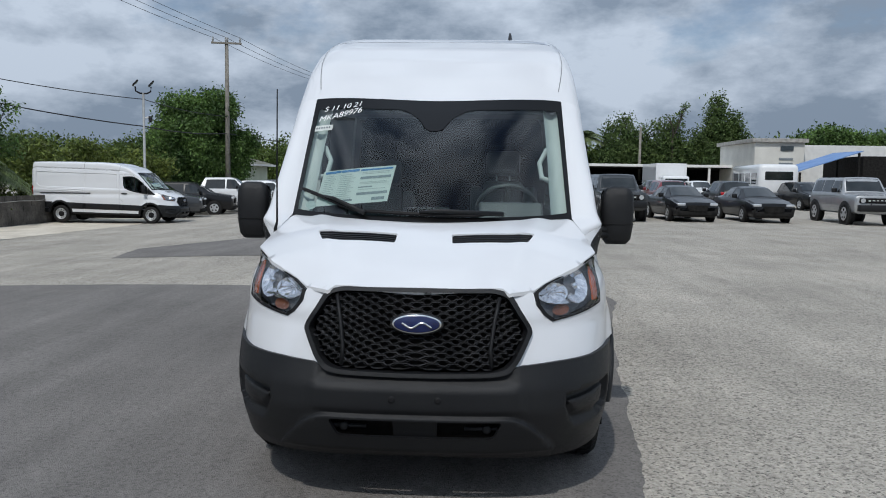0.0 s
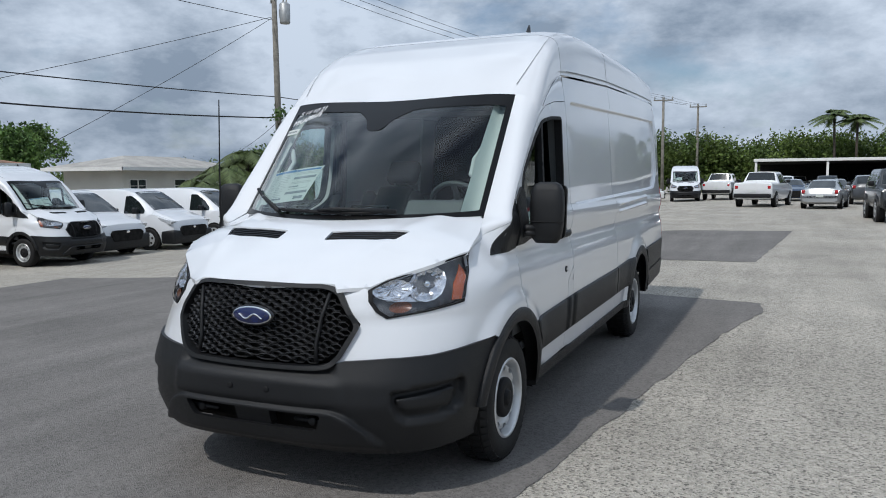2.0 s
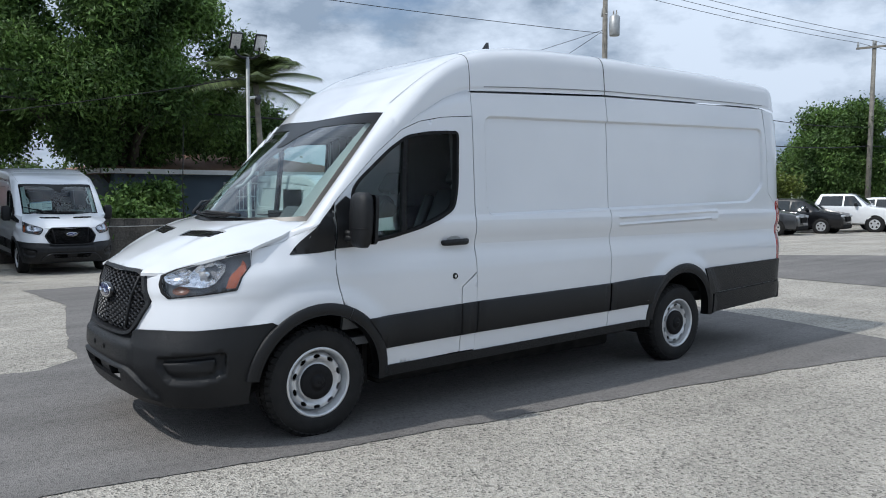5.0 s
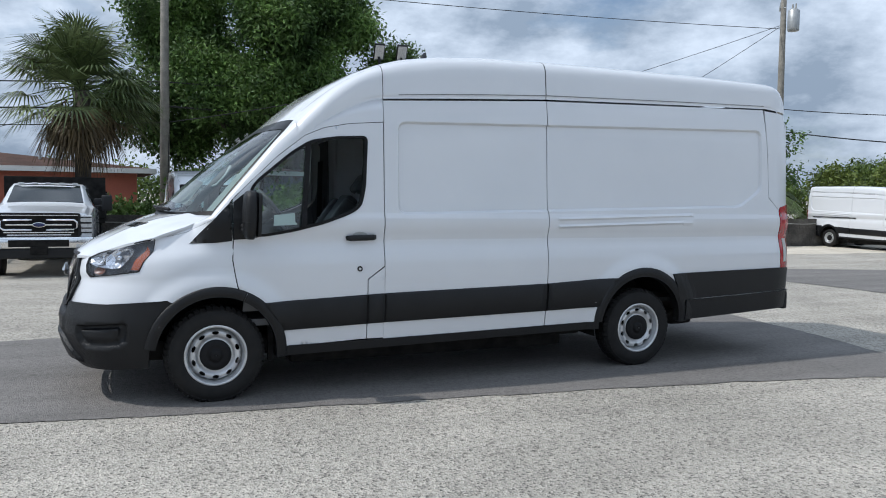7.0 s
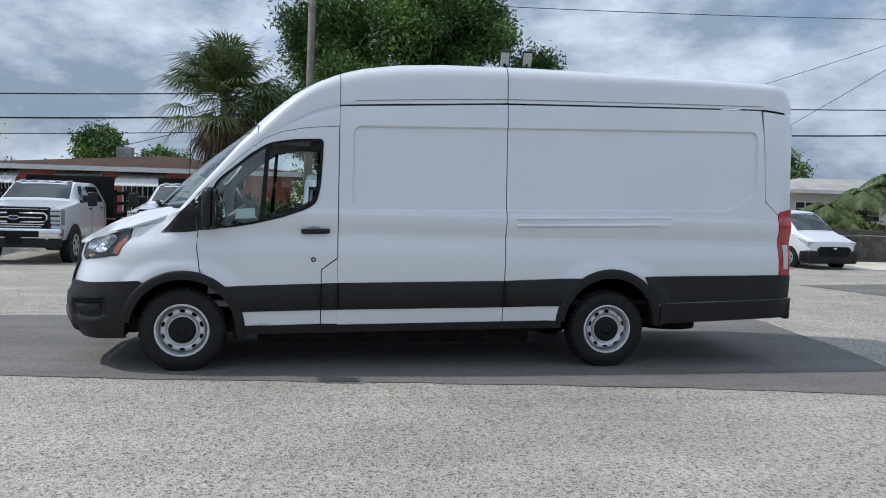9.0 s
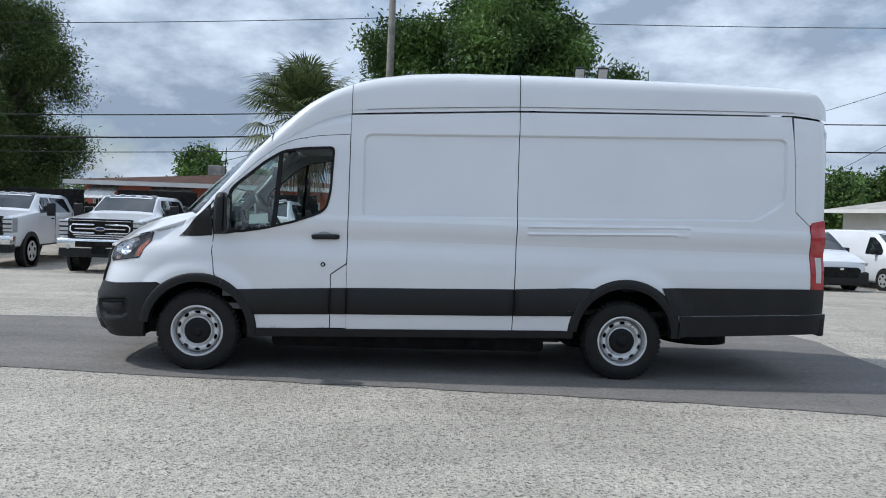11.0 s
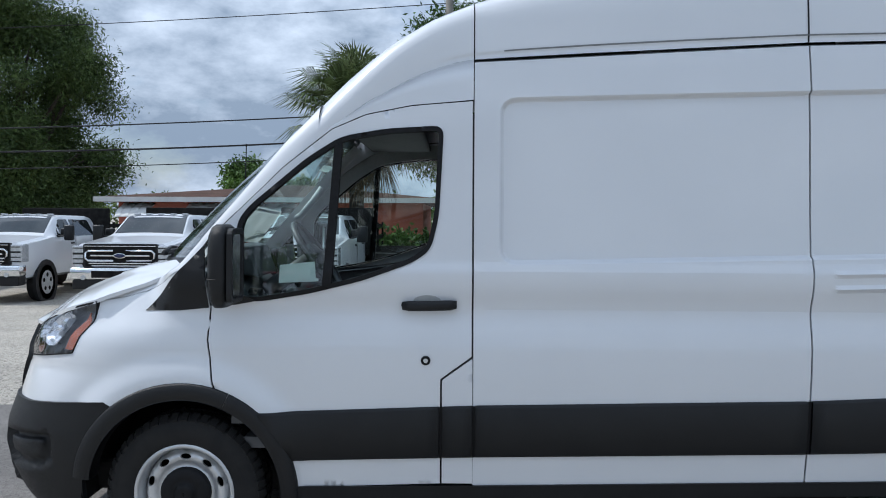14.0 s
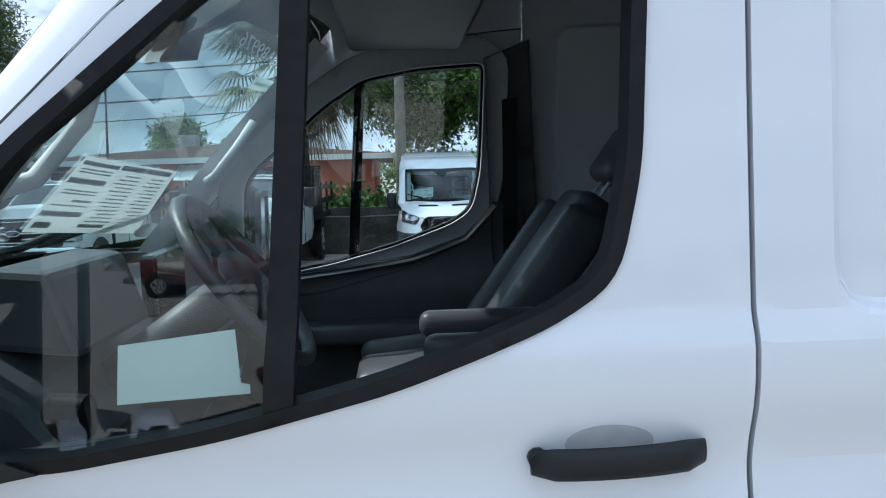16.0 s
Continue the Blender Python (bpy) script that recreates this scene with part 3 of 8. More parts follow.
def on_side(rows):
    return [(u_side(y, z), z) for y, z in rows]


def grid_surface(fn, us, vs, bm=None):
    bm = bm or bmesh.new()
    g = [[bm.verts.new(fn(u, v)) for v in vs] for u in us]
    for i in range(len(us) - 1):
        for j in range(len(vs) - 1):
            bm.faces.new((g[i][j], g[i + 1][j], g[i + 1][j + 1], g[i][j + 1]))
    return bm


def lin(a, b, n):
    return [a + (b - a) * i / n for i in range(n + 1)]


def outward(bm, centre):
    """Turns the faces of an open surface away from a point."""
    bm.normal_update()
    c = Vector(centre)
    for f in bm.faces:
        if f.normal.dot(f.calc_center_median() - c) < 0:
            f.normal_flip()
    return bm


GAP = 0.004
ARCH_F, ARCH_R = 0.455, 0.465
for s in (1, -1):
    # door with its window opening
    low = arc(*FRONT_HUB, ARCH_F, 65, 8, 14)
    rear = [(1.285 - GAP, 0.985), (1.148 - GAP, 0.885), (1.148 - GAP, 0.41)]
    door_line = [(0.13, 1.195), (0.122, 1.05), (0.15, 0.87)] + low + [(0.47, 0.385)] + rear[::-1] + [(1.285 - GAP, 2.108)]
    door_line += [(y, door_top(y) - 0.005) for y in (1.15, 1.01, 0.9, 0.81, 0.73, 0.66, 0.55, 0.45, 0.36, 0.28, 0.2, 0.125)]
    window_line = rounded([(1.155, 2.0), (0.90, 1.985), (0.70, 1.95), (0.55, 1.855), (0.30, 1.645), (0.245, 1.575), (0.225, 1.225), (0.34, 1.218), (0.56, 1.255),
                           (0.80, 1.315), (1.02, 1.395), (1.10, 1.45), (1.135, 1.60)], 0.05)
    door = part("front_door", panel(door_line, flank(s), 0.028, [window_line], lines=CREASE_LINES), WHITE, van, smooth=True)

    # rubber round the window, then the panes
    def ring(outline, grow, lift, deep, mat, name, parent, s=s):
        c = Vector((sum(p[0] for p in outline) / len(outline), sum(p[1] for p in outline) / len(outline)))
        n = len(outline)
        inner = []
        for i in range(n):
            a, b = Vector(outline[i - 1]), Vector(outline[(i + 1) % n])
            d = (b - a).normalized()
            side = Vector((-d.y, d.x))
            p = Vector(outline[i])
            if (c - p).dot(side) < 0:
                side = -side
            inner.append(tuple(p + side * grow))
        return part(name, panel(outline, plain_flank(s, lift), 0.02, [inner], flange=deep, edge=0.02), mat, parent, smooth=True), inner
    seal, inner = ring(dense(window_line, 0.03), 0.021, 0.006, 0.05, SEAL, "window_seal", door)
    bar = part("window_bar", panel([(0.672, 1.925), (0.708, 1.934), (0.662, 1.288), (0.622, 1.278)], plain_flank(s, 0.004), 0.03, flange=0.03), SEAL, door, smooth=True)
    pane_rows = [(0.245, 1.24), (0.34, 1.225), (0.63, 1.275), (0.69, 1.95), (0.55, 1.86), (0.30, 1.65), (0.25, 1.58)]
    pane = part("quarter_pane", panel(pane_rows, lambda y, z, off, s=s: Vector((s * (0.941 - 0.0455 * (z - 1.5) + off), y, z)), 0.05, flange=0), SIDEGLASS, door, "clear green-tinted quarter window", True)
    pane.visible_shadow = False
    if s < 0:
        pane = part("side_pane", panel([(0.64, 1.27), (0.80, 1.31), (1.02, 1.39), (1.11, 1.46), (1.14, 1.98), (0.90, 1.98), (0.70, 1.95)], plain_flank(s, -0.024), 0.05, flange=0), SIDEGLASS, door, smooth=True)
        pane.visible_shadow = False

    # handle, the lock, and a flat grey patch painting the cup's shade
    hz = 1.21
    path = [skin(s * u_side(y, hz), hz, 0.012 + 0.024 * math.sin(math.pi * i / 8) ** 0.5) + Vector((0, 0, -0.005 + 0.006 * i / 8)) for i, y in enumerate(lin(0.975, 1.215, 8))]
    bm = bmesh.new()
    ends = []
    for i, p in enumerate(path):
        hh, tt = 0.0225, 0.013
        if i in (0, 8):
            hh, tt = 0.017, 0.008
        ends.append([bm.verts.new(p + Vector((s * tt * math.cos(a), 0, hh * math.sin(a)))) for a in (2 * math.pi * k / 12 for k in range(12))])
    for a, b in zip(ends, ends[1:]):
        for k in range(12):
            bm.faces.new((a[k], a[(k + 1) % 12], b[(k + 1) % 12], b[k]))
    bm.faces.new(ends[0])
    bm.faces.new(ends[-1])
    bmesh.ops.recalc_face_normals(bm, faces=bm.faces)
    handle = part("door_handle", bm, TRIM, door, smooth=True)
    for y in (0.985, 1.195):
        bm = bmesh.new()
        add_tube(bm, [skin(s * u_side(y, hz), hz, -0.005), skin(s * u_side(y, hz), hz, 0.02)], 0.014, 10)
        part("handle_foot", bm, TRIM, door, smooth=True)
    cup = [(1.085 + 0.062 * math.cos(a), 1.225 + 0.028 * math.sin(a)) for a in (2 * math.pi * k / 20 for k in range(20))]
    part("handle_cup", panel(cup, lambda y, z, off, s=s: skin(s * u_side(y, z), z, off, 0.0015 - 0.0005 * math.cos(0)), 0.02, flange=0.004), LINER, door, smooth=True)
    if s > 0:
        bm = tube([skin(u_side(1.08, 0.967), 0.967, -0.01), skin(u_side(1.08, 0.967), 0.967, 0.006)], 0.021, 20)
        part("lock_ring", bm, SEAL, door)
        bm = tube([skin(u_side(1.08, 0.967), 0.967, 0.0), skin(u_side(1.08, 0.967), 0.967, 0.009)], 0.010, 16)
        part("lock_core", bm, STEEL, door)
    # fuel flap and pillar strip behind the door
    flap = [(1.148 + GAP, 0.41), (1.148 + GAP, 0.88), (1.285, 0.975), (1.288, 0.41)]
    part("fuel_flap" if s > 0 else "pillar_panel", panel(flap, flank(s), 0.03), WHITE, van, smooth=True)

    # flank panels
    mid_line = [(1.285 + GAP, 0.395), (2.755, 0.425), (2.768, 1.4)] + [(y, gutter(y) - 0.003) for y in lin(2.768, 1.285 + GAP, 24)]
    side = part("side_panel", panel(mid_line, flank(s), 0.026, lines=RECESS_LINES + CREASE_LINES, closed_lines=RECESS_LINES), WHITE, van, smooth=True)
    side.data.set_sharp_from_angle(angle=radians(11))
    rear_arch = arc(3.762, 0.405, 0.468, 174, 4, 26)
    back_line = [(2.763, 0.425), (3.29, 0.435)] + rear_arch + [(4.25, 0.42), (5.34, 0.5), (5.462, 0.84), (5.437, 1.44), (5.30, 1.56), (5.275, 2.2)]
    back_line += [(y, gutter(y) - 0.003) for y in lin(5.26, 2.776, 40)] + [(2.776, 1.4)]
    side = part("rear_side_panel", panel(back_line, flank(s), 0.026, lines=RECESS_LINES + RIB_LINES + CREASE_LINES, closed_lines=RECESS_LINES), WHITE, van, smooth=True)
    side.data.set_sharp_from_angle(angle=radians(11))
    corner = [(5.305, 1.565), (5.441, 1.445), (5.46, 1.47), (5.60, 1.50), (5.60, 2.395), (5.283, 2.42), (5.283, 2.2)]

    def corner_fn(y, z, off, s=s):
        p = skin(s * u_side(y, z), z, off, flank_detail(y, z))
        p.x -= s * 0.055 * max(0.0, (y - 5.38) / 0.22) ** 2.2
        return p
    part("corner_panel", panel(corner, corner_fn, 0.03), WHITE, van, smooth=True)
    lamp = [(5.466, 0.842), (5.444, 1.43), (5.462, 1.475), (5.615, 1.50), (5.615, 0.862)]
    tail = part("tail_lamp", panel(lamp, lambda y, z, off, s=s: corner_fn(y, z, off + 0.008, s), 0.03, flange=0.03), REDLENS, van, "red tail lamp with a clear middle", True)
    part("reversing_lens", panel([(5.515, 0.93), (5.505, 1.16), (5.575, 1.16), (5.575, 0.93)], lambda y, z, off, s=s: corner_fn(y, z, off + 0.014, s), 0.03, flange=0.008), PAPER, tail, "clear white lens")
    part("rear_quarter", panel([(5.34, 0.5), (5.40, 0.5), (5.60, 0.5), (5.60, 0.862), (5.468, 0.842)], corner_fn, 0.04), WHITE, van, smooth=True)

    # roof-edge groove and black gutter strip
    part("gutter_strip", grid_surface(lambda y, k, s=s: skin(s * u_side(y, gutter(y) - 0.008 + 0.010 * k), gutter(y) - 0.008 + 0.010 * k, -0.0055, flank_detail(y, gutter(y))), lin(1.29, 5.28, 60), [0, 1]), SEAMDARK, van)

    # fender with the white nose piece under the headlamp
    bump_line = [(0.84, 0.742), (0.66, 0.738), (0.49, 0.728)]
    fender = [(u_side(-0.335, 0.775), 0.775)] + on_side(arc(*FRONT_HUB, ARCH_F, 122, 68, 14)) + on_side([(0.142, 0.87), (0.137, 0.90), (0.1295, 0.95), (0.122, 1.0), (0.114, 1.05), (0.1165, 1.09), (0.119, 1.14), (0.122, 1.188), (0.10, 1.40), (0.05, 1.405), (0.0, 1.36), (-0.05, 1.330), (-0.1, 1.301), (-0.15, 1.278), (-0.2, 1.254), (-0.25, 1.241), (-0.3, 1.228), (-0.36, 1.217), (-0.42, 1.208), (-0.435, 1.1), (-0.515, 0.975)])
    fender += [(u_front(x, z), z) for x, z in ((0.80, 0.945), (0.645, 0.915), (0.60, 0.95), (0.565, 1.0), (0.548, 1.055), (0.43, 1.066), (0.47, 0.99), (0.54, 0.895), (0.47, 0.745), (0.44, 0.705), (0.49, 0.712))]
    fender += [(u_front(x, z - 0.012), z - 0.012) for x, z in bump_line[::-1]]

    def fender_fn(u, z, off, s=s):
        y = skin(u, z).y
        return skin(s * u, z, off, flank_detail(y, z) * smoothstep((y + 0.75) / 0.3) + shoulder(y, z))
    part("fender", panel(fender, fender_fn, 0.026), WHITE, van, smooth=True)

    # windscreen pillar
    bm = grid_surface(lambda y, t, s=s: Vector((s * pillar(y, t).x, pillar(y, t).y, pillar(y, t).z)), lin(-0.42, SCREEN_TOP_Y, 44), lin(0, 1, 8))
    outward(bm, (0, 0.6, 1.0))
    part("screen_pillar", bm, WHITE, van, smooth=True)
    bm = grid_surface(lambda y, t, s=s: Vector((s * (skin(u_side(y, door_top(y)), door_top(y)).x - 0.004 - 0.003 * t), y, door_top(y) - 0.006 + 0.006 * t)), lin(0.1, 1.285, 40), [0, 1])
    part("door_seam", bm, SEAL, van)

    # black sail panel in front of the window, and mirror foot
    sail = [(-0.182, 1.172), (0.098, 1.466), (0.118, 1.19), (0.0, 1.178)]
    part("sail_panel", panel(sail, lambda y, z, off, s=s: skin(s * u_side(y, z), z, off, 0.004 + shoulder(y, z)), 0.03, flange=0.012), TRIM, van, smooth=True)
    foot = [(0.126, 1.20), (0.126, 1.475), (0.20, 1.535), (0.262, 1.50), (0.252, 1.26), (0.33, 1.222), (0.24, 1.205)]
    part("mirror_foot", panel(foot, plain_flank(s, 0.012), 0.03, flange=0.02), TRIM, van, smooth=True)

    # belt mouldings, sill, arch trims
    belt_top, belt_low = table([(0.41, 0.735), (1.3, 0.77), (2.75, 0.80), (3.38, 0.83)]), table([(0.41, 0.508), (1.3, 0.532), (2.76, 0.558), (3.4, 0.575)])

    def moulding(y0, y1, s=s):
        """A length of raised plastic strip with rounded long edges."""
        prof = [(0.0, -0.004), (0.015, 0.012), (0.06, 0.018), (0.5, 0.019), (0.94, 0.016), (0.985, 0.010), (1.0, -0.004)]
        ys = lin(y0, y1, max(2, int((y1 - y0) / 0.08)))

        def fn(y, k):
            q, o = prof[int(k)]
            z = belt_low(y) + (belt_top(y) - belt_low(y)) * q
            e = min(y - y0, y1 - y)
            y = max(y, 0.01 + math.sqrt(max(0.0, 0.495 ** 2 - (z - 0.36) ** 2)))
            y = min(y, 3.762 - math.sqrt(max(0.0, 0.50 ** 2 - (z - 0.405) ** 2)))
            return skin(s * u_side(y, z), z, o - (0.02 if e < 1e-6 else 0), flank_detail(y, z))
        return outward(grid_surface(fn, [y0] + [y0 + 0.004] + ys[1:-1] + [y1 - 0.004, y1], list(range(7))), (0, 1.5, 0.65))
    for y0, y1 in ((0.34, 1.142), (1.152, 1.288), (1.297, 2.754), (2.766, 3.49)):
        part("belt_moulding", moulding(y0, y1), TRIM, van, smooth=True)
    line_y = table([(0.80, 0.166), (0.87, 0.146), (1.05, 0.118), (1.19, 0.126)])
    part("door_gap", grid_surface(lambda z, k, s=s: skin(s * u_side(line_y(z) + k, z), z, -0.010, flank_detail(line_y(z), z)), lin(0.80, 1.19, 16), [-0.016, 0.016]), SEAL, van)
    for yg in (1.147, 1.2925, 2.760):
        part("moulding_gap", grid_surface(lambda z, k, s=s, yg=yg: skin(s * u_side(yg + k, z), z, 0.005, flank_detail(yg, z)), lin(belt_low(yg) + 0.002, belt_top(yg) - 0.002, 6), [-0.008, 0.008]), SEAL, van)
    sill = [(0.44, 0.315), (0.44, 0.392), (1.29, 0.402), (3.30, 0.441), (3.30, 0.375)]
    part("sill", panel(sill, flank(s, 0.011), 0.05, flange=0.14), TRIM, van)

    def arch_trim(hub, r0, r1, a0, a1, s=s, clip=None):
        prof = [(0.0, -0.07), (0.0, 0.010), (0.12, 0.017), (0.5, 0.021), (0.88, 0.016), (1.0, 0.008), (1.0, -0.01)]

        def fn(a, k):
            q, o = prof[int(k)]
            r = r0 + (r1 - r0) * q
            y, z = hub[0] + r * math.cos(radians(a)), hub[1] + r * math.sin(radians(a))
            return skin(s * u_side(y, z), z, o, flank_detail(y, max(z, 0.61)) * 0.8)
        return outward(grid_surface(fn, lin(a0, a1, 30), list(range(7))), (0, hub[0], hub[1]))
    part("arch_trim", arch_trim((0.01, 0.36), 0.428, 0.505, 172, 65.4), TRIM, van, smooth=True)
    part("arch_trim", arch_trim((0.01, 0.36), 0.428, 0.505, 65.2, -2), TRIM, van, smooth=True)
    part("arch_trim", arch_trim((3.762, 0.405), 0.428, 0.512, 176, -1), TRIM, van, smooth=True)
    # rear lower cladding
    for rows, lift in (([(4.17, 0.60), (4.13, 0.74), (4.08, 0.85), (5.46, 0.873), (5.62, 0.866), (5.62, 0.648)], 0.016), ([(4.25, 0.41), (4.26, 0.594), (5.66, 0.642), (5.66, 0.47)], 0.026)):
        part("rear_cladding", panel(rows, lambda y, z, off, s=s, lift=lift: corner_fn(y, z, off + lift, s), 0.05, flange=0.03), TRIM, van)
    # wheel housings
    for hub, r, a0 in ((FRONT_HUB, 0.47, -8), (REAR_HUB, 0.48, 34)):
        def liner(a, x, hub=hub, r=r, s=s):
            return Vector((s * x, hub[0] + r * math.cos(radians(a)), hub[1] + 0.02 + r * math.sin(radians(a))))
        well = part("wheel_housing", grid_surface(liner, lin(a0, 188, 20), [0.955, 0.88, 0.6, 0.45]), DARK, van, smooth=True)
        b0 = a0 if a0 < 0 else 75
        part("housing_wall", grid_surface(lambda a, q, hub=hub, r=r, s=s: Vector((s * 0.45, hub[0] + q * r * math.cos(radians(a)), hub[1] + 0.02 + q * r * math.sin(radians(a)))), lin(b0, 188, 20), [0.2, 1.0]), DARK, well)
    bm = bmesh.new()
    add_box(bm, (s * 0.84 if s < 0 else 0.80, 0.40, 0.26), (s * 0.80 if s < 0 else 0.84, 0.44, 0.66))
    part("mud_flap", bm, DARK, van)

# roof, cap and screen
def cap_fn(i, t):
    s = math.copysign(1, t)
    p = upper(0.6, t)
    if abs(t) <= 1 and abs(p.x) <= 0.80:
        k = abs(p.x) / 0.80
        y0 = 0.5 + 0.1 * k * k
    else:
        y0 = 0.6
    return upper(y0 + (1.285 - y0) * i, t)


high = [0.02, 0.05, 0.08, 0.10, 0.12, 0.14, 0.17, 0.24, 0.32, 0.40, 0.48, 0.56, 0.64, 0.71, 0.77, 0.82, 0.86, 0.89, 0.915]
wide = [0.0, 0.1, 0.2, 0.3, 0.4, 0.5, 0.58, 0.66, 0.72, 0.77, 0.81, 0.845, 0.87, 0.89, 0.91]
half_t = sorted({1.0} | {1 - math.asin(q ** 4.2) * 2 / math.pi for q in high} | {math.asin(q ** 4.2) * 2 / math.pi for q in wide})
ts = [-t for t in half_t[:0:-1]] + half_t
part("roof_cap", outward(grid_surface(lambda i, t: cap_fn(i, t), lin(0, 1, 24), [-1.2, -1.1] + ts + [1.1, 1.2]), (0, 1.4, 1.2)), WHITE, van, smooth=True)
part("roof", outward(grid_surface(lambda y, t: upper(y, t), [1.291] + lin(1.35, 5.2, 60) + lin(5.26, 5.62, 10), ts), (0, 3, 1.5)), WHITE, van, smooth=True)
bm = grid_surface(lambda y, t: upper(y, t, -0.006), [1.280, 1.296], ts)
part("roof_seam", bm, SEAL, van)
bm = grid_surface(lambda y, t: upper(y, t, 0.0012), [2.766, 2.774], ts)
part("roof_joint", bm, SEAL, van)
# flat grey strips that paint the roof ribs' shaded edges
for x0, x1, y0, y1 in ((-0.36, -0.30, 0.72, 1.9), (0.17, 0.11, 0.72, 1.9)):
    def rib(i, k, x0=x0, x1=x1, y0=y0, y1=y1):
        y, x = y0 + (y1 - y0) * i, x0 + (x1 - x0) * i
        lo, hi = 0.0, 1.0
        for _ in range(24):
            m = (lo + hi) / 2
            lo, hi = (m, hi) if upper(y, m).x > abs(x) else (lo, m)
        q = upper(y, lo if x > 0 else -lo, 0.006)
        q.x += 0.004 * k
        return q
    part("roof_rib", grid_surface(rib, lin(0, 1, 24), [-0.6, 0.6]), SHADEGREY, van)
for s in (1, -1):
    # grey strip laid on the skin as painted shade of the roof ditch
    part("roof_ditch", grid_surface(lambda y, k, s=s: upper(y, s * (0.545 + 0.008 * k), 0.005), lin(0.66, 5.3, 70), [0, 1]), SHADEGREY, van)
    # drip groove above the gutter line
    # grey strip above the gutter line, its colour the shade in the drip groove
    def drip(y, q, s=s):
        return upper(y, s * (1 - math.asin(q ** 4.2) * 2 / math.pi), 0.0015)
    part("drip_groove", grid_surface(drip, lin(1.42, 5.28, 60), [0.118, 0.137]), SHADEGREY, van)
# rear wall with two doors
for s in (1, -1):
    half = [(0.004, 0.5), (0.80, 0.5), (0.84, 1.4), (0.80, 2.3), (0.66, 2.46), (0.4, 2.53), (0.004, 2.56)]
    part("rear_door", panel(half, lambda x, z, off, s=s: Vector((s * x, 5.615 + off, z)), 0.1), WHITE, van)
part("rear_bumper", box((-0.9, 5.58, 0.44), (0.9, 5.645, 0.62), 0.02), TRIM, van)

bm = outward(grid_surface(lambda s, v: screen(s, v, -0.004), lin(-0.985, 0.985, 40), lin(0.01, 0.99, 30)), (0, 1, 1))
glass = part("windscreen", bm, WSHIELD, van, "green-tinted windscreen with a black printed border", True)
glass.visible_shadow = False

def band(rows):
    """A printed band on the screen between two lines given as (s, v low, v high)."""
    return outward(grid_surface(lambda i, k: screen(rows[int(i)][0], rows[int(i)][1] + (rows[int(i)][2] - rows[int(i)][1]) * k, -0.001), list(range(len(rows))), [0, 0.33, 0.66, 1]), (0, 1, 1))


part("screen_border", band([(s, 0.895 - 0.10 * math.exp(-(s / 0.20) ** 4) - 0.11 * math.exp(-(s / 0.10) ** 4), 1.0) for s in lin(-1, 1, 60)]), FRIT, glass, smooth=True)
part("screen_border", band([(s, 0.0, 0.028 + 0.02 * abs(s) ** 6) for s in lin(-1, 1, 40)]), FRIT, glass, smooth=True)
for s in (1, -1):
    bm = outward(grid_surface(lambda v, k, s=s: screen(s * (1 - k * (0.034 + 0.012 * v)), v, -0.001), lin(0.03, 0.92, 20), lin(0, 1, 3)), (0, 1, 1))
    part("screen_border", bm, FRIT, glass, smooth=True)
# camera pod behind the glass
part("sensor_pod", outward(grid_surface(lambda a, k: screen(0.0 + 0.075 * k * math.cos(a), 0.77 + 0.06 * k * math.sin(a), -0.02 - 0.05 * (1 - k)), lin(0, 2 * math.pi, 20), lin(0.0, 1, 5)), (0, 1, 1)), CABIN, glass, smooth=True)

# bonnet
edge_pts = [(hood_edge(y), y) for y in (-0.93, -0.88, -0.83, -0.77, -0.69, -0.61, -0.52, -0.42, -0.3, -0.2, -0.1, -0.03)]
back_pts = [(screen_low(s).x, screen_low(s).y + 0.01) for s in lin(0.97, -0.97, 24)]
bonnet_line = [(x, -0.955 + 0.06 * (x / 0.43) ** 2) for x in lin(-0.40, 0.40, 12)] + edge_pts + back_pts + [(-x, y) for x, y in edge_pts[::-1]]
vents = [rounded([(x * 0.578, -0.435), (x * 0.142, -0.505), (x * 0.148, -0.60), (x * 0.535, -0.54)], 0.012) for x in (1, -1)]
part("bonnet", panel(bonnet_line, lambda x, y, off: hood(x, y, off), 0.03, vents), WHITE, van, smooth=True)
for x in (1, -1):
    bed = part("bonnet_vent", panel([(x * 0.582, -0.43), (x * 0.138, -0.50), (x * 0.144, -0.605), (x * 0.538, -0.545)], lambda a, b, off: hood(a, b, off - 0.012), 0.04, flange=0), DARK, van)
    for k in range(5):
        t = (k + 0.5) / 5
        a, b = Vector((x * 0.565, -0.437 - 0.10 * t)), Vector((x * 0.15, -0.507 - 0.09 * t))
        pts = [hood(*a.lerp(b, i / 6), -0.006) for i in range(7)]
        part("vent_slat", tube(pts, 0.004, 5), GLOSS, bed)
# cowl and wipers
cowl = [(screen_low(s).x, screen_low(s).y - 0.012) for s in lin(-0.88, 0.88, 24)] + [(screen_low(s).x * 0.99, screen_low(s).y + 0.04) for s in lin(0.88, -0.88, 24)]
part("cowl", panel(cowl, lambda x, y, off: hood(x, y, off - 0.012), 0.04, flange=0), TRIM, van, smooth=True)


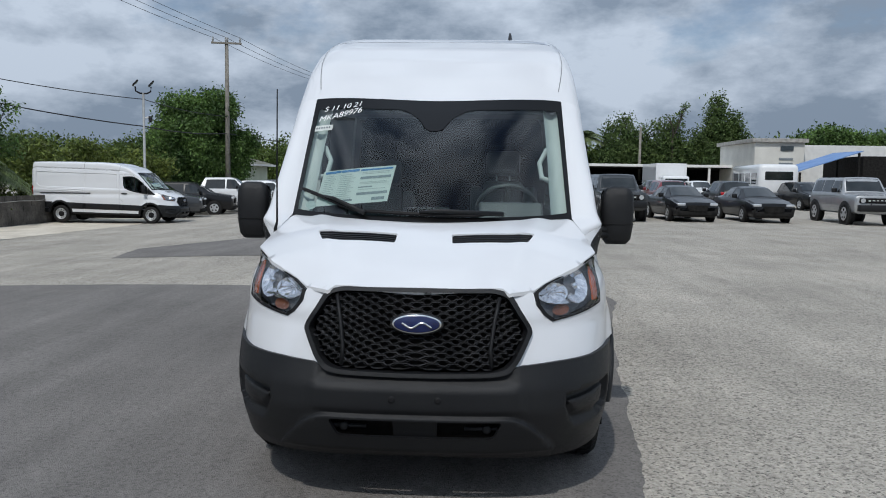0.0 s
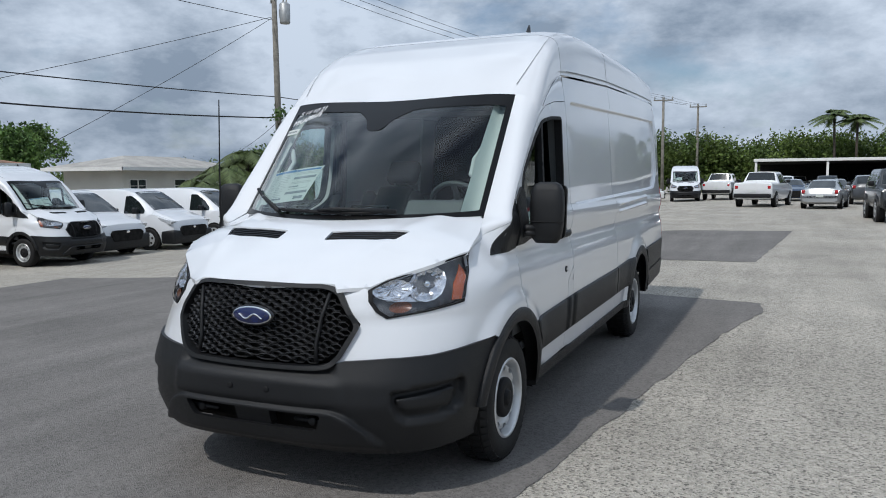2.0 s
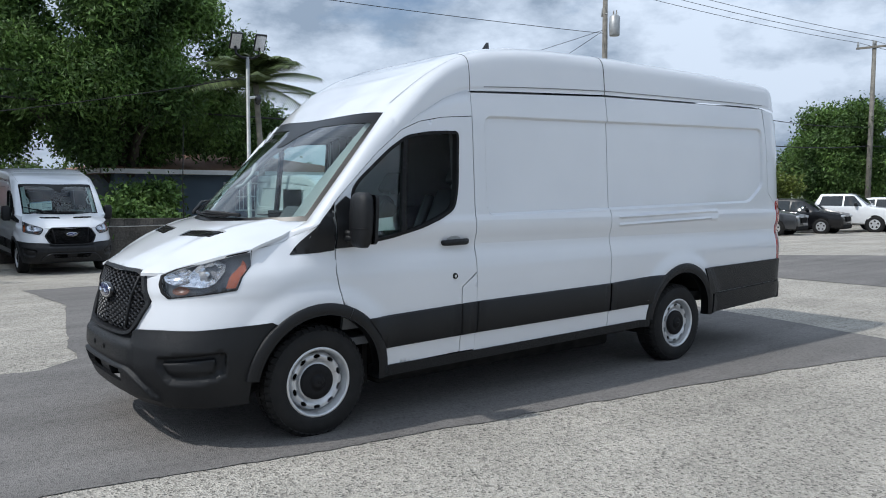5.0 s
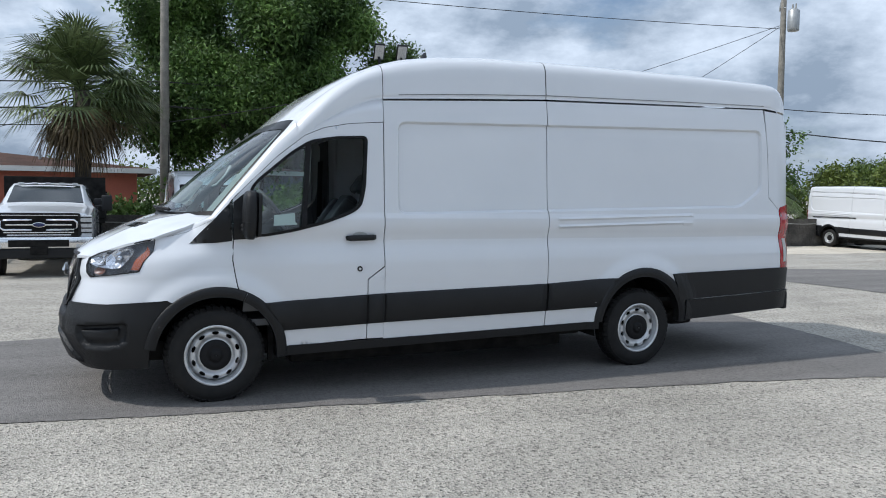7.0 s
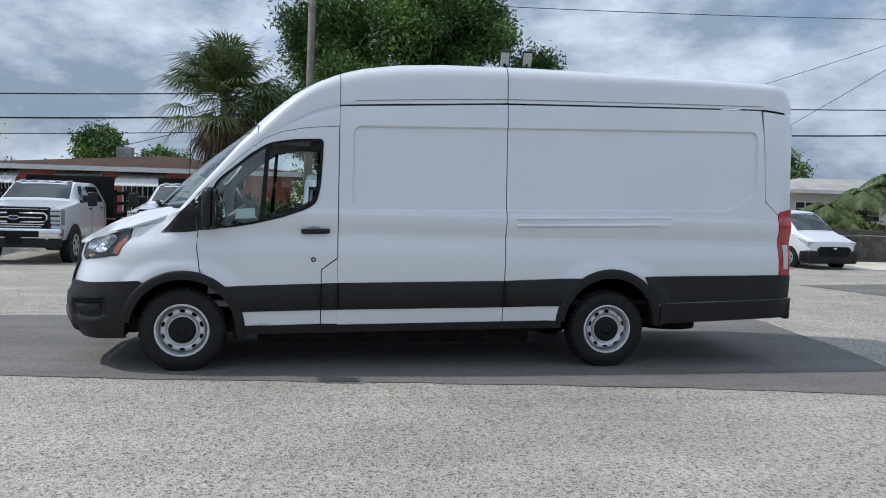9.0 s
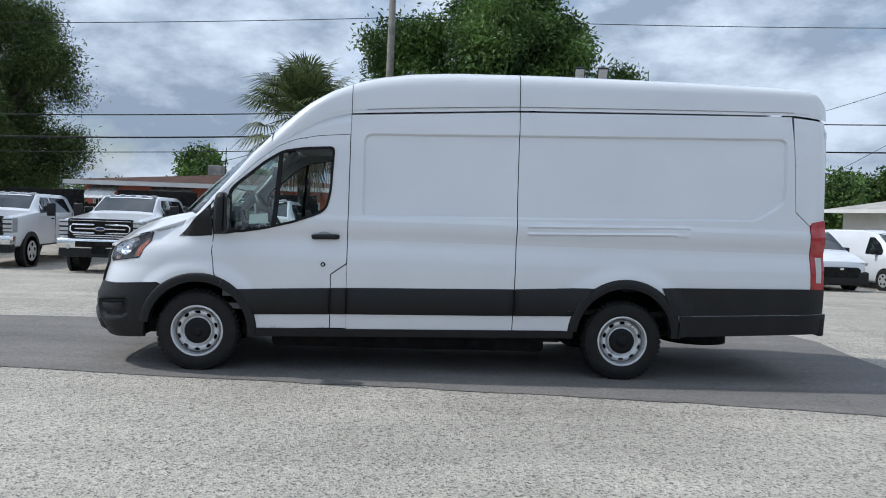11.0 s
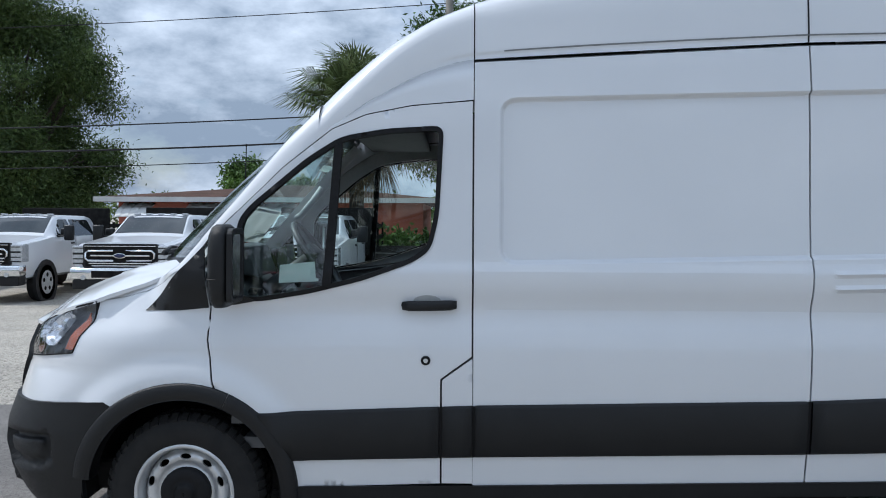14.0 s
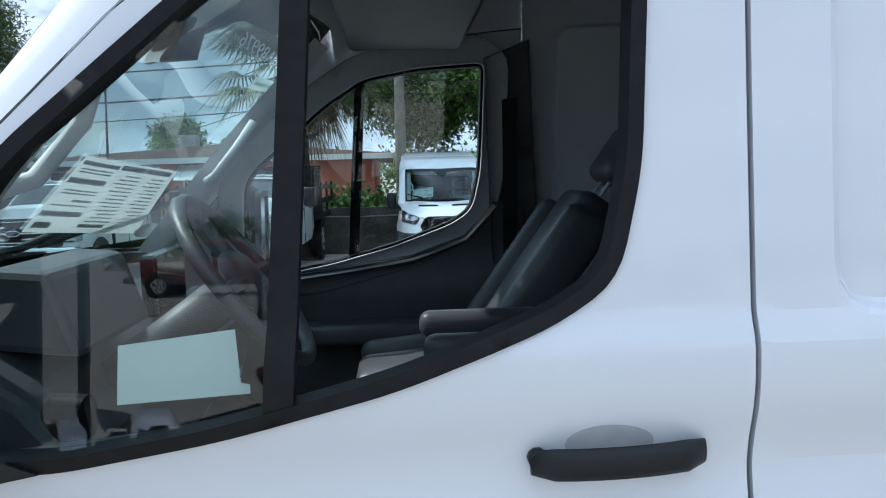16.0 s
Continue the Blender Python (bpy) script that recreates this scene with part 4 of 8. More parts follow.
def wiper(base, tip, side, name="wiper"):
    b = [screen(*base, 0.03), screen(base[0] + (tip[0] - base[0]) * 0.45, base[1] + (tip[1] - base[1]) * 0.45, 0.045), screen(base[0] + (tip[0] - base[0]) * 0.6, base[1] + (tip[1] - base[1]) * 0.6, 0.03)]
    w = part("wiper_arm", tube(b, [0.014, 0.010, 0.006], 8), TRIM, van, smooth=True)
    m = 14
    rows = [(base[0] + (tip[0] - base[0]) * (0.12 + 0.92 * i / m), base[1] + (tip[1] - base[1]) * (0.12 + 0.92 * i / m)) for i in range(m + 1)]
    part("wiper_blade", tube([screen(a, max(0.03, c), 0.014) for a, c in rows], [0.004] + [0.011] * (m - 1) + [0.004], 6), SEAL, w)


wiper((-0.42, 0.02), (-0.95, 0.19), 1)
wiper((0.50, 0.022), (-0.42, 0.045), 1)
# roof aerial
bm = bmesh.new()
base = Vector((0.50, 1.77, 2.672))
rings = []
for q, rx, ry, dy in ((0.0, 0.022, 0.045, 0.0), (0.03, 0.018, 0.034, 0.006), (0.06, 0.012, 0.022, 0.016), (0.082, 0.007, 0.012, 0.024)):
    rings.append([bm.verts.new(base + Vector((rx * math.cos(a), dy + ry * math.sin(a), q))) for a in (2 * math.pi * k / 14 for k in range(14))])
for a, b in zip(rings, rings[1:]):
    for k in range(14):
        bm.faces.new((a[k], a[(k + 1) % 14], b[(k + 1) % 14], b[k]))
bm.faces.new(rings[-1])
part("roof_aerial", bm, GLOSS, van, smooth=True)
part("whip_aerial", tube([Vector((-0.875, -0.20, 1.20)), Vector((-0.872, -0.20, 1.30)), Vector((-0.862, -0.20, 1.34)), Vector((-0.860, -0.205, 1.60)), Vector((-0.860, -0.19, 2.08))], [0.012, 0.010, 0.006, 0.0045, 0.0035], 8), SEAL, van)

# ---- bumper, grille, lamps, mirrors, wheels ----
def uf(rows):
    return [(u_front(x, z), z) for x, z in rows]


FOG = [(u_front(0.66, 0.575), 0.575), (u_side(-0.60, 0.615), 0.615), (u_side(-0.60, 0.50), 0.49), (u_side(-0.70, 0.45), 0.45), (u_front(0.74, 0.445), 0.445)]
FOG = rounded(FOG, 0.035)
FOG_IN = rounded([(u_front(0.72, 0.55), 0.55), (u_side(-0.655, 0.58), 0.58), (u_side(-0.66, 0.50), 0.50), (u_side(-0.73, 0.47), 0.47), (u_front(0.76, 0.475), 0.475)], 0.025)
LIP = rounded([(-0.66, 0.30), (-0.52, 0.46), (-0.44, 0.497), (0.44, 0.497), (0.52, 0.46), (0.66, 0.30)], 0.03)
LIP_U = [(u_front(x, z), z) for x, z in LIP]


BUMPER_LINES = [[(s * u, z) for u, z in grown(loop, d)] for loop in (FOG, FOG_IN) for d in (-0.007, -0.002, 0.002, 0.007) for s in (1, -1)] + [grown(LIP_U, d) for d in (-0.009, -0.003, 0.003, 0.009)]


def bumper_detail(u, z):
    a = abs(u)
    d = 0.0
    if a > 0.6:
        d -= 0.042 * poly_depth(a, z, FOG, 0.011)
        d += 0.022 * poly_depth(a, z, FOG_IN, 0.011)
    # flat plate field in the middle, a soft shelf under the grille
    d += 0.012 * smoothstep((0.36 - a) / 0.05) * smoothstep((0.645 - z) / 0.02) * smoothstep((z - 0.50) / 0.02)
    d -= 0.03 * smoothstep((z - 0.645) / 0.03) * smoothstep((0.33 - a) / 0.05)
    d += 0.030 * poly_depth(u, z, LIP_U, 0.014)
    return d


top = [(0.0, 0.682), (0.22, 0.684), (0.38, 0.69), (0.44, 0.712), (0.49, 0.728), (0.66, 0.738), (0.84, 0.742)]
end = [(-0.335, 0.772)] + arc(*FRONT_HUB, 0.46, 121, 176, 16) + [(-0.455, 0.285)]
right = uf(top) + [(u_side(y, z), z) for y, z in end] + uf([(0.80, 0.265), (0.62, 0.262), (0.3, 0.275), (0.0, 0.28)])
bumper_line = right[:-1] + [(0.0, 0.28)] + [(-u, z) for u, z in right[-2::-1]][:-1]
slot = rounded([(u_front(-0.40, 0.478), 0.478), (u_front(0.40, 0.478), 0.478), (u_front(0.36, 0.392), 0.392), (u_front(-0.36, 0.392), 0.392)], 0.02)
bumper = part("front_bumper", panel(bumper_line, wrap(0.016, bumper_detail), 0.022, [slot], flange=0.03, lines=BUMPER_LINES), TRIM, van, smooth=True)
part("intake_backing", grid_surface(lambda u, z: skin(u, z, -0.10), lin(-0.62, 0.62, 16), [0.36, 0.50]), DARK, bumper)
part("tow_cover", panel(uf([(-0.105, 0.50), (0.105, 0.50), (0.10, 0.385), (-0.10, 0.385)]), wrap(0.018), 0.04, flange=0.05), TRIM, bumper, smooth=True)
for s in (1, -1):
    part("intake_bar", tube([skin(s * u, 0.432, -0.005) for u in lin(0.10, 0.56, 8)], 0.010, 8), TRIM, bumper, smooth=True)
    p = skin(s * u_front(0.335, 0.432), 0.432)
    n = (skin(s * u_front(0.335, 0.432), 0.432, 1) - p).normalized()
    part("parking_sensor", tube([p - n * 0.02, p + n * 0.012, p + n * 0.016], [0.021, 0.021, 0.014], 16), TRIM, bumper, smooth=True)
    p = skin(s * u_front(0.107, 0.578), 0.578, 0.03)
    n = Vector((0, -1, 0))
    part("plate_hole", tube([p - n * 0.02, p + n * 0.002, p + n * 0.005], [0.016, 0.016, 0.010], 14), SEAL, bumper)

# grille
GR_OUT = [(0.0, 1.082), (0.36, 1.08), (0.435, 1.058), (0.475, 0.99), (0.542, 0.89), (0.475, 0.745), (0.43, 0.695), (0.36, 0.682), (0.0, 0.676)]
GR_IN = [(0.0, 1.064), (0.352, 1.062), (0.415, 1.044), (0.453, 0.985), (0.518, 0.89), (0.453, 0.754), (0.413, 0.714), (0.352, 0.701), (0.0, 0.695)]


def mirrored(rows):
    return [(u_front(x, z), z) for x, z in rows] + [(-u_front(x, z), z) for x, z in rows[-2:0:-1]]


def grille_nose(u, z, off):
    p = skin(u, z, off + 0.021)
    return p


gout, gin = rounded(mirrored(GR_OUT), 0.03), rounded(mirrored(GR_IN), 0.025)
frame_part = part("grille_frame", panel(gout, grille_nose, 0.022, [gin], flange=0.05), TRIM, van, "satin black hexagonal grille frame")
part("grille_backing", panel(gin, lambda u, z, off: skin(u, z, off - 0.07), 0.05, flange=0), DARK, frame_part)
# honeycomb: flat hexagon cells, each a thin rim
bm = bmesh.new()
gin_arr = np.asarray(gin)
cw, ch, rim = 0.060, 0.0165, 0.0055
rows_n = int((1.06 - 0.70) / ch) + 1
for r in range(rows_n):
    z = 0.706 + r * ch
    small = z < 0.86
    w = cw
    for c in range(-11, 12):
        u = c * w + (r % 2) * w / 2
        if not inside_many([(u, z)], [gin])[0] or abs(u) > 0.55:
            continue
        hexa = [(u + w * 0.5 * 0.98, z), (u + w * 0.26, z + ch * 0.94), (u - w * 0.26, z + ch * 0.94), (u - w * 0.5 * 0.98, z), (u - w * 0.26, z - ch * 0.94), (u + w * 0.26, z - ch * 0.94)]
        if not inside_many([(u, z - ch), (u, z + ch), (u - w * 0.4, z), (u + w * 0.4, z)], [gin]).all():
            continue
        ctr = Vector((u, z))
        lay = []
        for off, k in ((-0.03, 1.0), (-0.004, 1.0), (0.0, 0.94), (-0.03, 0.90)):
            lay.append([bm.verts.new(skin(ctr.x + (a - ctr.x) * k, ctr.y + (b - ctr.y) * (k if k == 1 else k - 0.10), off)) for a, b in hexa])
        for a, b in zip(lay, lay[1:]):
            for k in range(6):
                bm.faces.new((a[k], a[(k + 1) % 6], b[(k + 1) % 6], b[k]))
bmesh.ops.recalc_face_normals(bm, faces=bm.faces)
part("grille_mesh", bm, GRILLE, frame_part, "gloss black honeycomb mesh")
for s in (1, -1):
    part("grille_bar", tube([skin(s * u_front(x, z), z, 0.004) for x, z in ((0.385, 1.04), (0.362, 0.93), (0.345, 0.80), (0.352, 0.72))], 0.009, 8), TRIM, frame_part, smooth=True)


def ellipse(cx, cz, rx, rz, y, dome, steps=32):
    bm = bmesh.new()
    rings = []
    for q in (1.0, 0.93, 0.7, 0.35, 0.04):
        rings.append([bm.verts.new((cx + rx * q * math.cos(a), y - dome * (1 - q * q), cz + rz * q * math.sin(a))) for a in (2 * math.pi * k / steps for k in range(steps))])
    back = [bm.verts.new((v.co.x, v.co.y + 0.02, v.co.z)) for v in rings[0]]
    for a, b in zip([back] + rings, rings):
        for k in range(steps):
            bm.faces.new((a[k], a[(k + 1) % steps], b[(k + 1) % steps], b[k]))
    bm.faces.new(rings[-1])
    bmesh.ops.recalc_face_normals(bm, faces=bm.faces)
    return bm


badge = part("badge", ellipse(0.004, 0.925, 0.124, 0.051, -1.03, 0.006), GLOSS, frame_part, smooth=True)
part("badge_rim", ellipse(0.004, 0.925, 0.115, 0.045, -1.034, 0.006), CHROME, badge, smooth=True)
part("badge_field", ellipse(0.004, 0.925, 0.107, 0.039, -1.0375, 0.007), BADGE, badge, "dark blue oval badge field", True)
# the lettering of the badge stands as a plain pale wave
wave = [Vector((0.004 + x, -1.0465 + 0.004 * (x / 0.08) ** 2, 0.922 + 0.012 * math.sin(x * 60))) for x in lin(-0.068, 0.068, 26)]
part("badge_mark", tube(wave, 0.0045, 6), CHROME, badge)

# headlamps
HL = [(u_front(0.552, 1.052), 1.052), (u_front(0.612, 1.092), 1.092), (u_side(-0.61, 1.155), 1.155), (u_side(-0.50, 1.187), 1.187), (u_side(-0.41, 1.208), 1.208),
      (u_side(-0.44, 1.10), 1.10), (u_side(-0.52, 0.972), 0.972), (u_front(0.80, 0.942), 0.942), (u_front(0.645, 0.918), 0.918), (u_front(0.60, 0.95), 0.95), (u_front(0.562, 1.0), 1.0)]
CHROME_BOWL = material("lamp_reflector", (0.80, 0.81, 0.83), 0.14, 0.85, second=(0.62, 0.63, 0.66), scale=45)
HOUSING = material("lamp_housing", (0.10, 0.105, 0.115), 0.35, second=(0.14, 0.145, 0.155), scale=20)


def bowl(cu, cz, ru, rz, depth, lift, s, ribs=0):
    """A dished reflector behind the lamp glass."""
    bm = bmesh.new()
    rings = []
    n = 28
    for q in (1.0, 0.94, 0.75, 0.5, 0.25, 0.06):
        ring_ = []
        for k in range(n):
            a = 2 * math.pi * k / n
            f = q * (1 + (0.03 * (k % 2) if ribs else 0))
            ring_.append(bm.verts.new(skin(s * (cu + ru * f * math.cos(a)), cz + rz * f * math.sin(a), lift - depth * (1 - q * q) - (0.006 * ((k // 2) % 2) if ribs and q < 0.9 else 0))))
        rings.append(ring_)
    for a, b in zip(rings, rings[1:]):
        for k in range(n):
            bm.faces.new((a[k], a[(k + 1) % n], b[(k + 1) % n], b[k]))
    bm.faces.new(rings[-1])
    return bm


for s in (1, -1):
    line = [(s * u, z) for u, z in HL]
    lamp = part("headlamp", panel(line, wrap(-0.045), 0.03, flange=0), HOUSING, van, "clear headlamp with chrome reflectors and amber corner", True)
    lens = part("lamp_lens", panel(line, wrap(0.004), 0.03, flange=0.03), LENS, lamp, smooth=True)
    lens.visible_shadow = False
    rim_in = [(u + (s * 1.07 - u) * 0.035, z + (1.05 - z) * 0.06) for u, z in line]
    part("lamp_edge", panel(line, wrap(0.005), 0.03, [rim_in], flange=0.02), SEAL, lamp, smooth=True)
    uc = u_front(0.79, 1.07)
    part("main_reflector", bowl(uc - 0.01, 1.068, 0.105, 0.080, 0.05, -0.008, s, 1), CHROME_BOWL, lamp)
    p = skin(s * (uc - 0.01), 1.066, -0.045)
    n = (skin(s * (uc - 0.01), 1.066, 1.0) - skin(s * (uc - 0.01), 1.066)).normalized()
    part("bulb_shield", tube([p, p + n * 0.03, p + n * 0.036], [0.016, 0.016, 0.008], 12), CHROME, lamp, smooth=True)
    part("side_reflector", bowl(u_front(0.655, 1.05), 1.047, 0.10, 0.046, 0.03, -0.008, s, 1), CHROME_BOWL, lamp)
    part("chrome_web", panel([(s * (u_front(0.60, 1.02)), 1.02), (s * uc, 1.01), (s * (uc + 0.06), 1.0), (s * (uc + 0.01), 0.985), (s * u_front(0.64, 0.995), 0.995)], wrap(-0.02), 0.03, flange=0.01), CHROME_BOWL, lamp)
    part("turn_reflector", bowl(u_front(0.70, 0.965), 0.966, 0.06, 0.026, 0.02, -0.016, s), material("smoked_amber", (0.16, 0.06, 0.03), 0.3, second=(0.12, 0.05, 0.03), scale=30), lamp, smooth=True)
    amber = [(s * u_side(-0.535, 1.065), 1.065), (s * u_side(-0.462, 1.15), 1.15), (s * u_side(-0.452, 1.09), 1.09), (s * u_side(-0.525, 0.985), 0.985), (s * u_side(-0.575, 0.985), 0.985)]
    part("amber_marker", panel(amber, wrap(-0.008), 0.03, flange=0.01), AMBER, lamp, "orange side marker")

# mirrors
def mirror(s):
    rows = [(0.0, 0.045, 0.062), (0.03, 0.075, 0.086), (0.10, 0.086, 0.096), (0.21, 0.090, 0.100), (0.30, 0.084, 0.093), (0.335, 0.066, 0.074), (0.348, 0.04, 0.045)]
    bm = bmesh.new()
    rings = []
    n = 24
    for z, ry, rx in rows:
        ring_ = []
        for k in range(n):
            a = 2 * math.pi * k / n
            c, d = math.cos(a), math.sin(a)
            f = (abs(c) ** 3.2 + abs(d) ** 3.2) ** (-1 / 3.2)
            x, y = rx * f * c, ry * f * d
            y *= 0.52 if y > 0 else 0.62
            ring_.append(bm.verts.new(Vector((s * (1.116 + x + 0.015 * z), 0.225 + y + 0.02 * z, 1.213 + z))))
        rings.append(ring_)
    for a, b in zip(rings, rings[1:]):
        for k in range(n):
            bm.faces.new((a[k], a[(k + 1) % n], b[(k + 1) % n], b[k]))
    bm.faces.new(rings[0][::-1])
    bm.faces.new(rings[-1])
    bmesh.ops.recalc_face_normals(bm, faces=bm.faces)
    m = part("wing_mirror", bm, TRIM, van, "large black wing mirror", True)
    glass_line = rounded([(1.04, 1.25), (1.195, 1.25), (1.205, 1.52), (1.045, 1.52)], 0.03)
    part("mirror_glass", panel(glass_line, lambda x, z, off, s=s: Vector((s * x, 0.2805 + 0.02 * (z - 1.21) + off, z)), 0.08, flange=0.01), CHROME, m)
    part("mirror_line", tube([Vector((s * (1.118 + 0.100 * math.cos(a) * (abs(math.cos(a)) ** 3.2 + abs(math.sin(a)) ** 3.2) ** (-1 / 3.2)), 0.226 - 0.057 * abs(math.sin(a)) * (abs(math.cos(a)) ** 3.2 + abs(math.sin(a)) ** 3.2) ** (-1 / 3.2), 1.335)) for a in lin(0.05, math.pi - 0.05, 20)], 0.0025, 4), SEAL, m)
    outer = rounded([(1.024, 1.232), (1.214, 1.232), (1.222, 1.545), (1.03, 1.545)], 0.04)
    part("mirror_rim", panel(outer, lambda x, z, off, s=s: Vector((s * x, 0.287 + 0.02 * (z - 1.21) + off, z)), 0.08, [glass_line], flange=0.022), TRIM, m)
    for z in (1.27, 1.30):
        part("mirror_arm", tube([Vector((s * 0.965, 0.20, z - 0.02)), Vector((s * 1.0, 0.19, z)), Vector((s * 1.06, 0.20, z))], 0.022, 8), TRIM, m, smooth=True)


mirror(1)
mirror(-1)


# wheels
def wheel(name, hub, s, parent, radius=0.357, width=0.235, rim_r=0.215, detailed=True, face=0.955):
    """A tyre with lugs, a pressed steel rim with oval holes and a black cap. The face is the outer side's distance from the middle."""
    y0, z0 = hub
    n = 64 if detailed else 28
    prof = [(rim_r - 0.01, -0.045), (rim_r + 0.005, -0.012), (rim_r + 0.03, -0.002), (rim_r + 0.075, 0.0), (radius - 0.032, -0.010), (radius - 0.016, -0.024), (radius - 0.005, -0.047),
            (radius - 0.004, -0.12), (radius - 0.005, -0.19), (radius - 0.025, -0.22), (rim_r + 0.06, -0.235), (rim_r, -0.2)]

    def at(r, d, a):
        return Vector((s * (face + d), y0 + r * math.cos(a), z0 + r * math.sin(a)))
    tyre_bm = bmesh.new()
    rings = [[tyre_bm.verts.new(at(r - (0.004 if detailed and (k % 4 == 0) and r > radius - 0.03 else 0), d, 2 * math.pi * k / (n * 2)) ) for k in range(n * 2)] for r, d in prof]
    for a, b in zip(rings, rings[1:]):
        for k in range(n * 2):
            tyre_bm.faces.new((a[k], a[(k + 1) % (n * 2)], b[(k + 1) % (n * 2)], b[k]))
    bmesh.ops.recalc_face_normals(tyre_bm, faces=tyre_bm.faces)
    tyre = part("wheel", tyre_bm, RUBBER, parent, smooth=True)
    if detailed:
        bm = bmesh.new()
        for k in range(48):
            a = 2 * math.pi * k / 48
            w = 2 * math.pi / 48 * 0.32
            for (r0, d0), (r1, d1) in (((radius - 0.022, -0.010), (radius + 0.003, -0.042)), ((radius + 0.003, -0.055), (radius + 0.003, -0.105)), ((radius + 0.003, -0.125), (radius + 0.003, -0.175))):
                sk = 0.03 if d0 < -0.05 else 0.0
                q = [bm.verts.new(at(r0, d0, a - w)), bm.verts.new(at(r0, d0, a + w)), bm.verts.new(at(r1, d1, a + w + sk)), bm.verts.new(at(r1, d1, a - w + sk))]
                inner_ = [bm.verts.new(at(r0 - 0.012, d0 - 0.004, a - w * 1.15)), bm.verts.new(at(r0 - 0.012, d0 - 0.004, a + w * 1.15)), bm.verts.new(at(r1 - 0.012, d1, a + w * 1.15 + sk)), bm.verts.new(at(r1 - 0.012, d1, a - w * 1.15 + sk))]
                bm.faces.new(q)
                for i in range(4):
                    bm.faces.new((q[i], q[(i + 1) % 4], inner_[(i + 1) % 4], inner_[i]))
        bmesh.ops.recalc_face_normals(bm, faces=bm.faces)
        part("tread", bm, RUBBER, tyre)
    # rim barrel and pressed disc with holes
    lip = [(rim_r + 0.012, -0.012), (rim_r + 0.006, -0.004), (rim_r - 0.004, -0.005), (rim_r - 0.010, -0.016), (rim_r - 0.015, -0.042), (rim_r - 0.024, -0.088), (rim_r - 0.024, -0.16)]
    bm = bmesh.new()
    rings = [[bm.verts.new(at(r, d, 2 * math.pi * k / n)) for k in range(n)] for r, d in lip]
    for a, b in zip(rings, rings[1:]):
        for k in range(n):
            bm.faces.new((a[k], a[(k + 1) % n], b[(k + 1) % n], b[k]))
    rim = part("rim", bm, STEEL, tyre, smooth=True)
    depth = table([(0.0, -0.035), (0.10, -0.035), (0.115, -0.055), (0.128, -0.054), (0.146, -0.036), (0.174, -0.034), (0.184, -0.052), (rim_r - 0.022, -0.086), (rim_r - 0.015, -0.088)])
    holes = []
    if detailed:
        for k in range(10):
            a = 2 * math.pi * (k + 0.5) / 10
            c, d = math.cos(a), math.sin(a)
            holes.append([(0.163 * c + 0.0135 * math.cos(q) * c - 0.025 * math.sin(q) * d, 0.163 * d + 0.0135 * math.cos(q) * d + 0.025 * math.sin(q) * c) for q in (2 * math.pi * j / 12 for j in range(12))])
    disc = [((rim_r - 0.022) * math.cos(2 * math.pi * k / 48), (rim_r - 0.022) * math.sin(2 * math.pi * k / 48)) for k in range(48)]
    part("rim_disc", panel(disc, lambda a, b, off: Vector((s * (face + depth(math.hypot(a, b)) + off), y0 + a, z0 + b)), 0.014 if detailed else 0.04, holes, flange=0.012, edge=0.008), STEEL, rim, smooth=True)
    cap = bmesh.new()
    rings = [[cap.verts.new(at(r, d, 2 * math.pi * k / 32)) for k in range(32)] for r, d in ((0.113, -0.05), (0.113, -0.028), (0.104, -0.018), (0.066, -0.014), (0.045, -0.024), (0.042, -0.006), (0.03, -0.002), (0.004, -0.001))]
    for a, b in zip(rings, rings[1:]):
        for k in range(32):
            cap.faces.new((a[k], a[(k + 1) % 32], b[(k + 1) % 32], b[k]))
    bmesh.ops.recalc_face_normals(cap, faces=cap.faces)
    part("hub_cap", cap, SEAL, rim, smooth=True)
    part("brake_drum", tube([at(0, -0.075, 0), at(0, -0.20, 0)], 0.15, 20), DARK, rim)
    return tyre


for s in (1, -1):
    wheel("wheel", (0.0, 0.351), s, van, face=0.975)
    wheel("wheel", (3.76, 0.355), s, van, face=0.968)

# ---- under and inside the van ----
# added box, not a seen part: blocks light to deepen the shadow underneath
part("fuel_tank", box((-0.70, 0.60, 0.19), (0.70, 3.10, 0.33), 0.04), DARK, van)
part("underbody", box((-0.78, -0.80, 0.30), (0.78, 3.25, 0.44), 0.03), DARK, van)
for s in (1, -1):
    part("frame_rail", box((min(s * 0.44, s * 0.54), 3.25, 0.44), (max(s * 0.44, s * 0.54), 5.40, 0.56), 0.01), DARK, van)
part("rear_axle", tube([(-0.8, 3.76, 0.33), (0.8, 3.76, 0.33)], 0.06, 10), DARK, van)
part("exhaust", tube([(-0.35, 1.5, 0.26), (-0.35, 3.2, 0.25), (-0.4, 4.0, 0.30)], 0.05, 10), DARK, van)
part("spare_wheel", tube([(0.0, 4.75, 0.24), (0.0, 4.75, 0.42)], 0.33, 24), DARK, van)
for s in (1, -1):
    part("leaf_spring", tube([(s * 0.62, 3.15, 0.42), (s * 0.62, 3.76, 0.28), (s * 0.62, 4.45, 0.44)], 0.03, 6), DARK, van)
    part("damper", tube([(s * 0.70, 4.02, 0.62), (s * 0.72, 4.18, 0.30)], 0.022, 8), STEEL, van)
part("cabin_floor", box((-0.92, -0.1, 0.55), (0.92, 1.9, 0.60)), CABIN, van)
part("load_floor", box((-0.90, 1.9, 0.58), (0.90, 5.55, 0.62)), DARK, van)
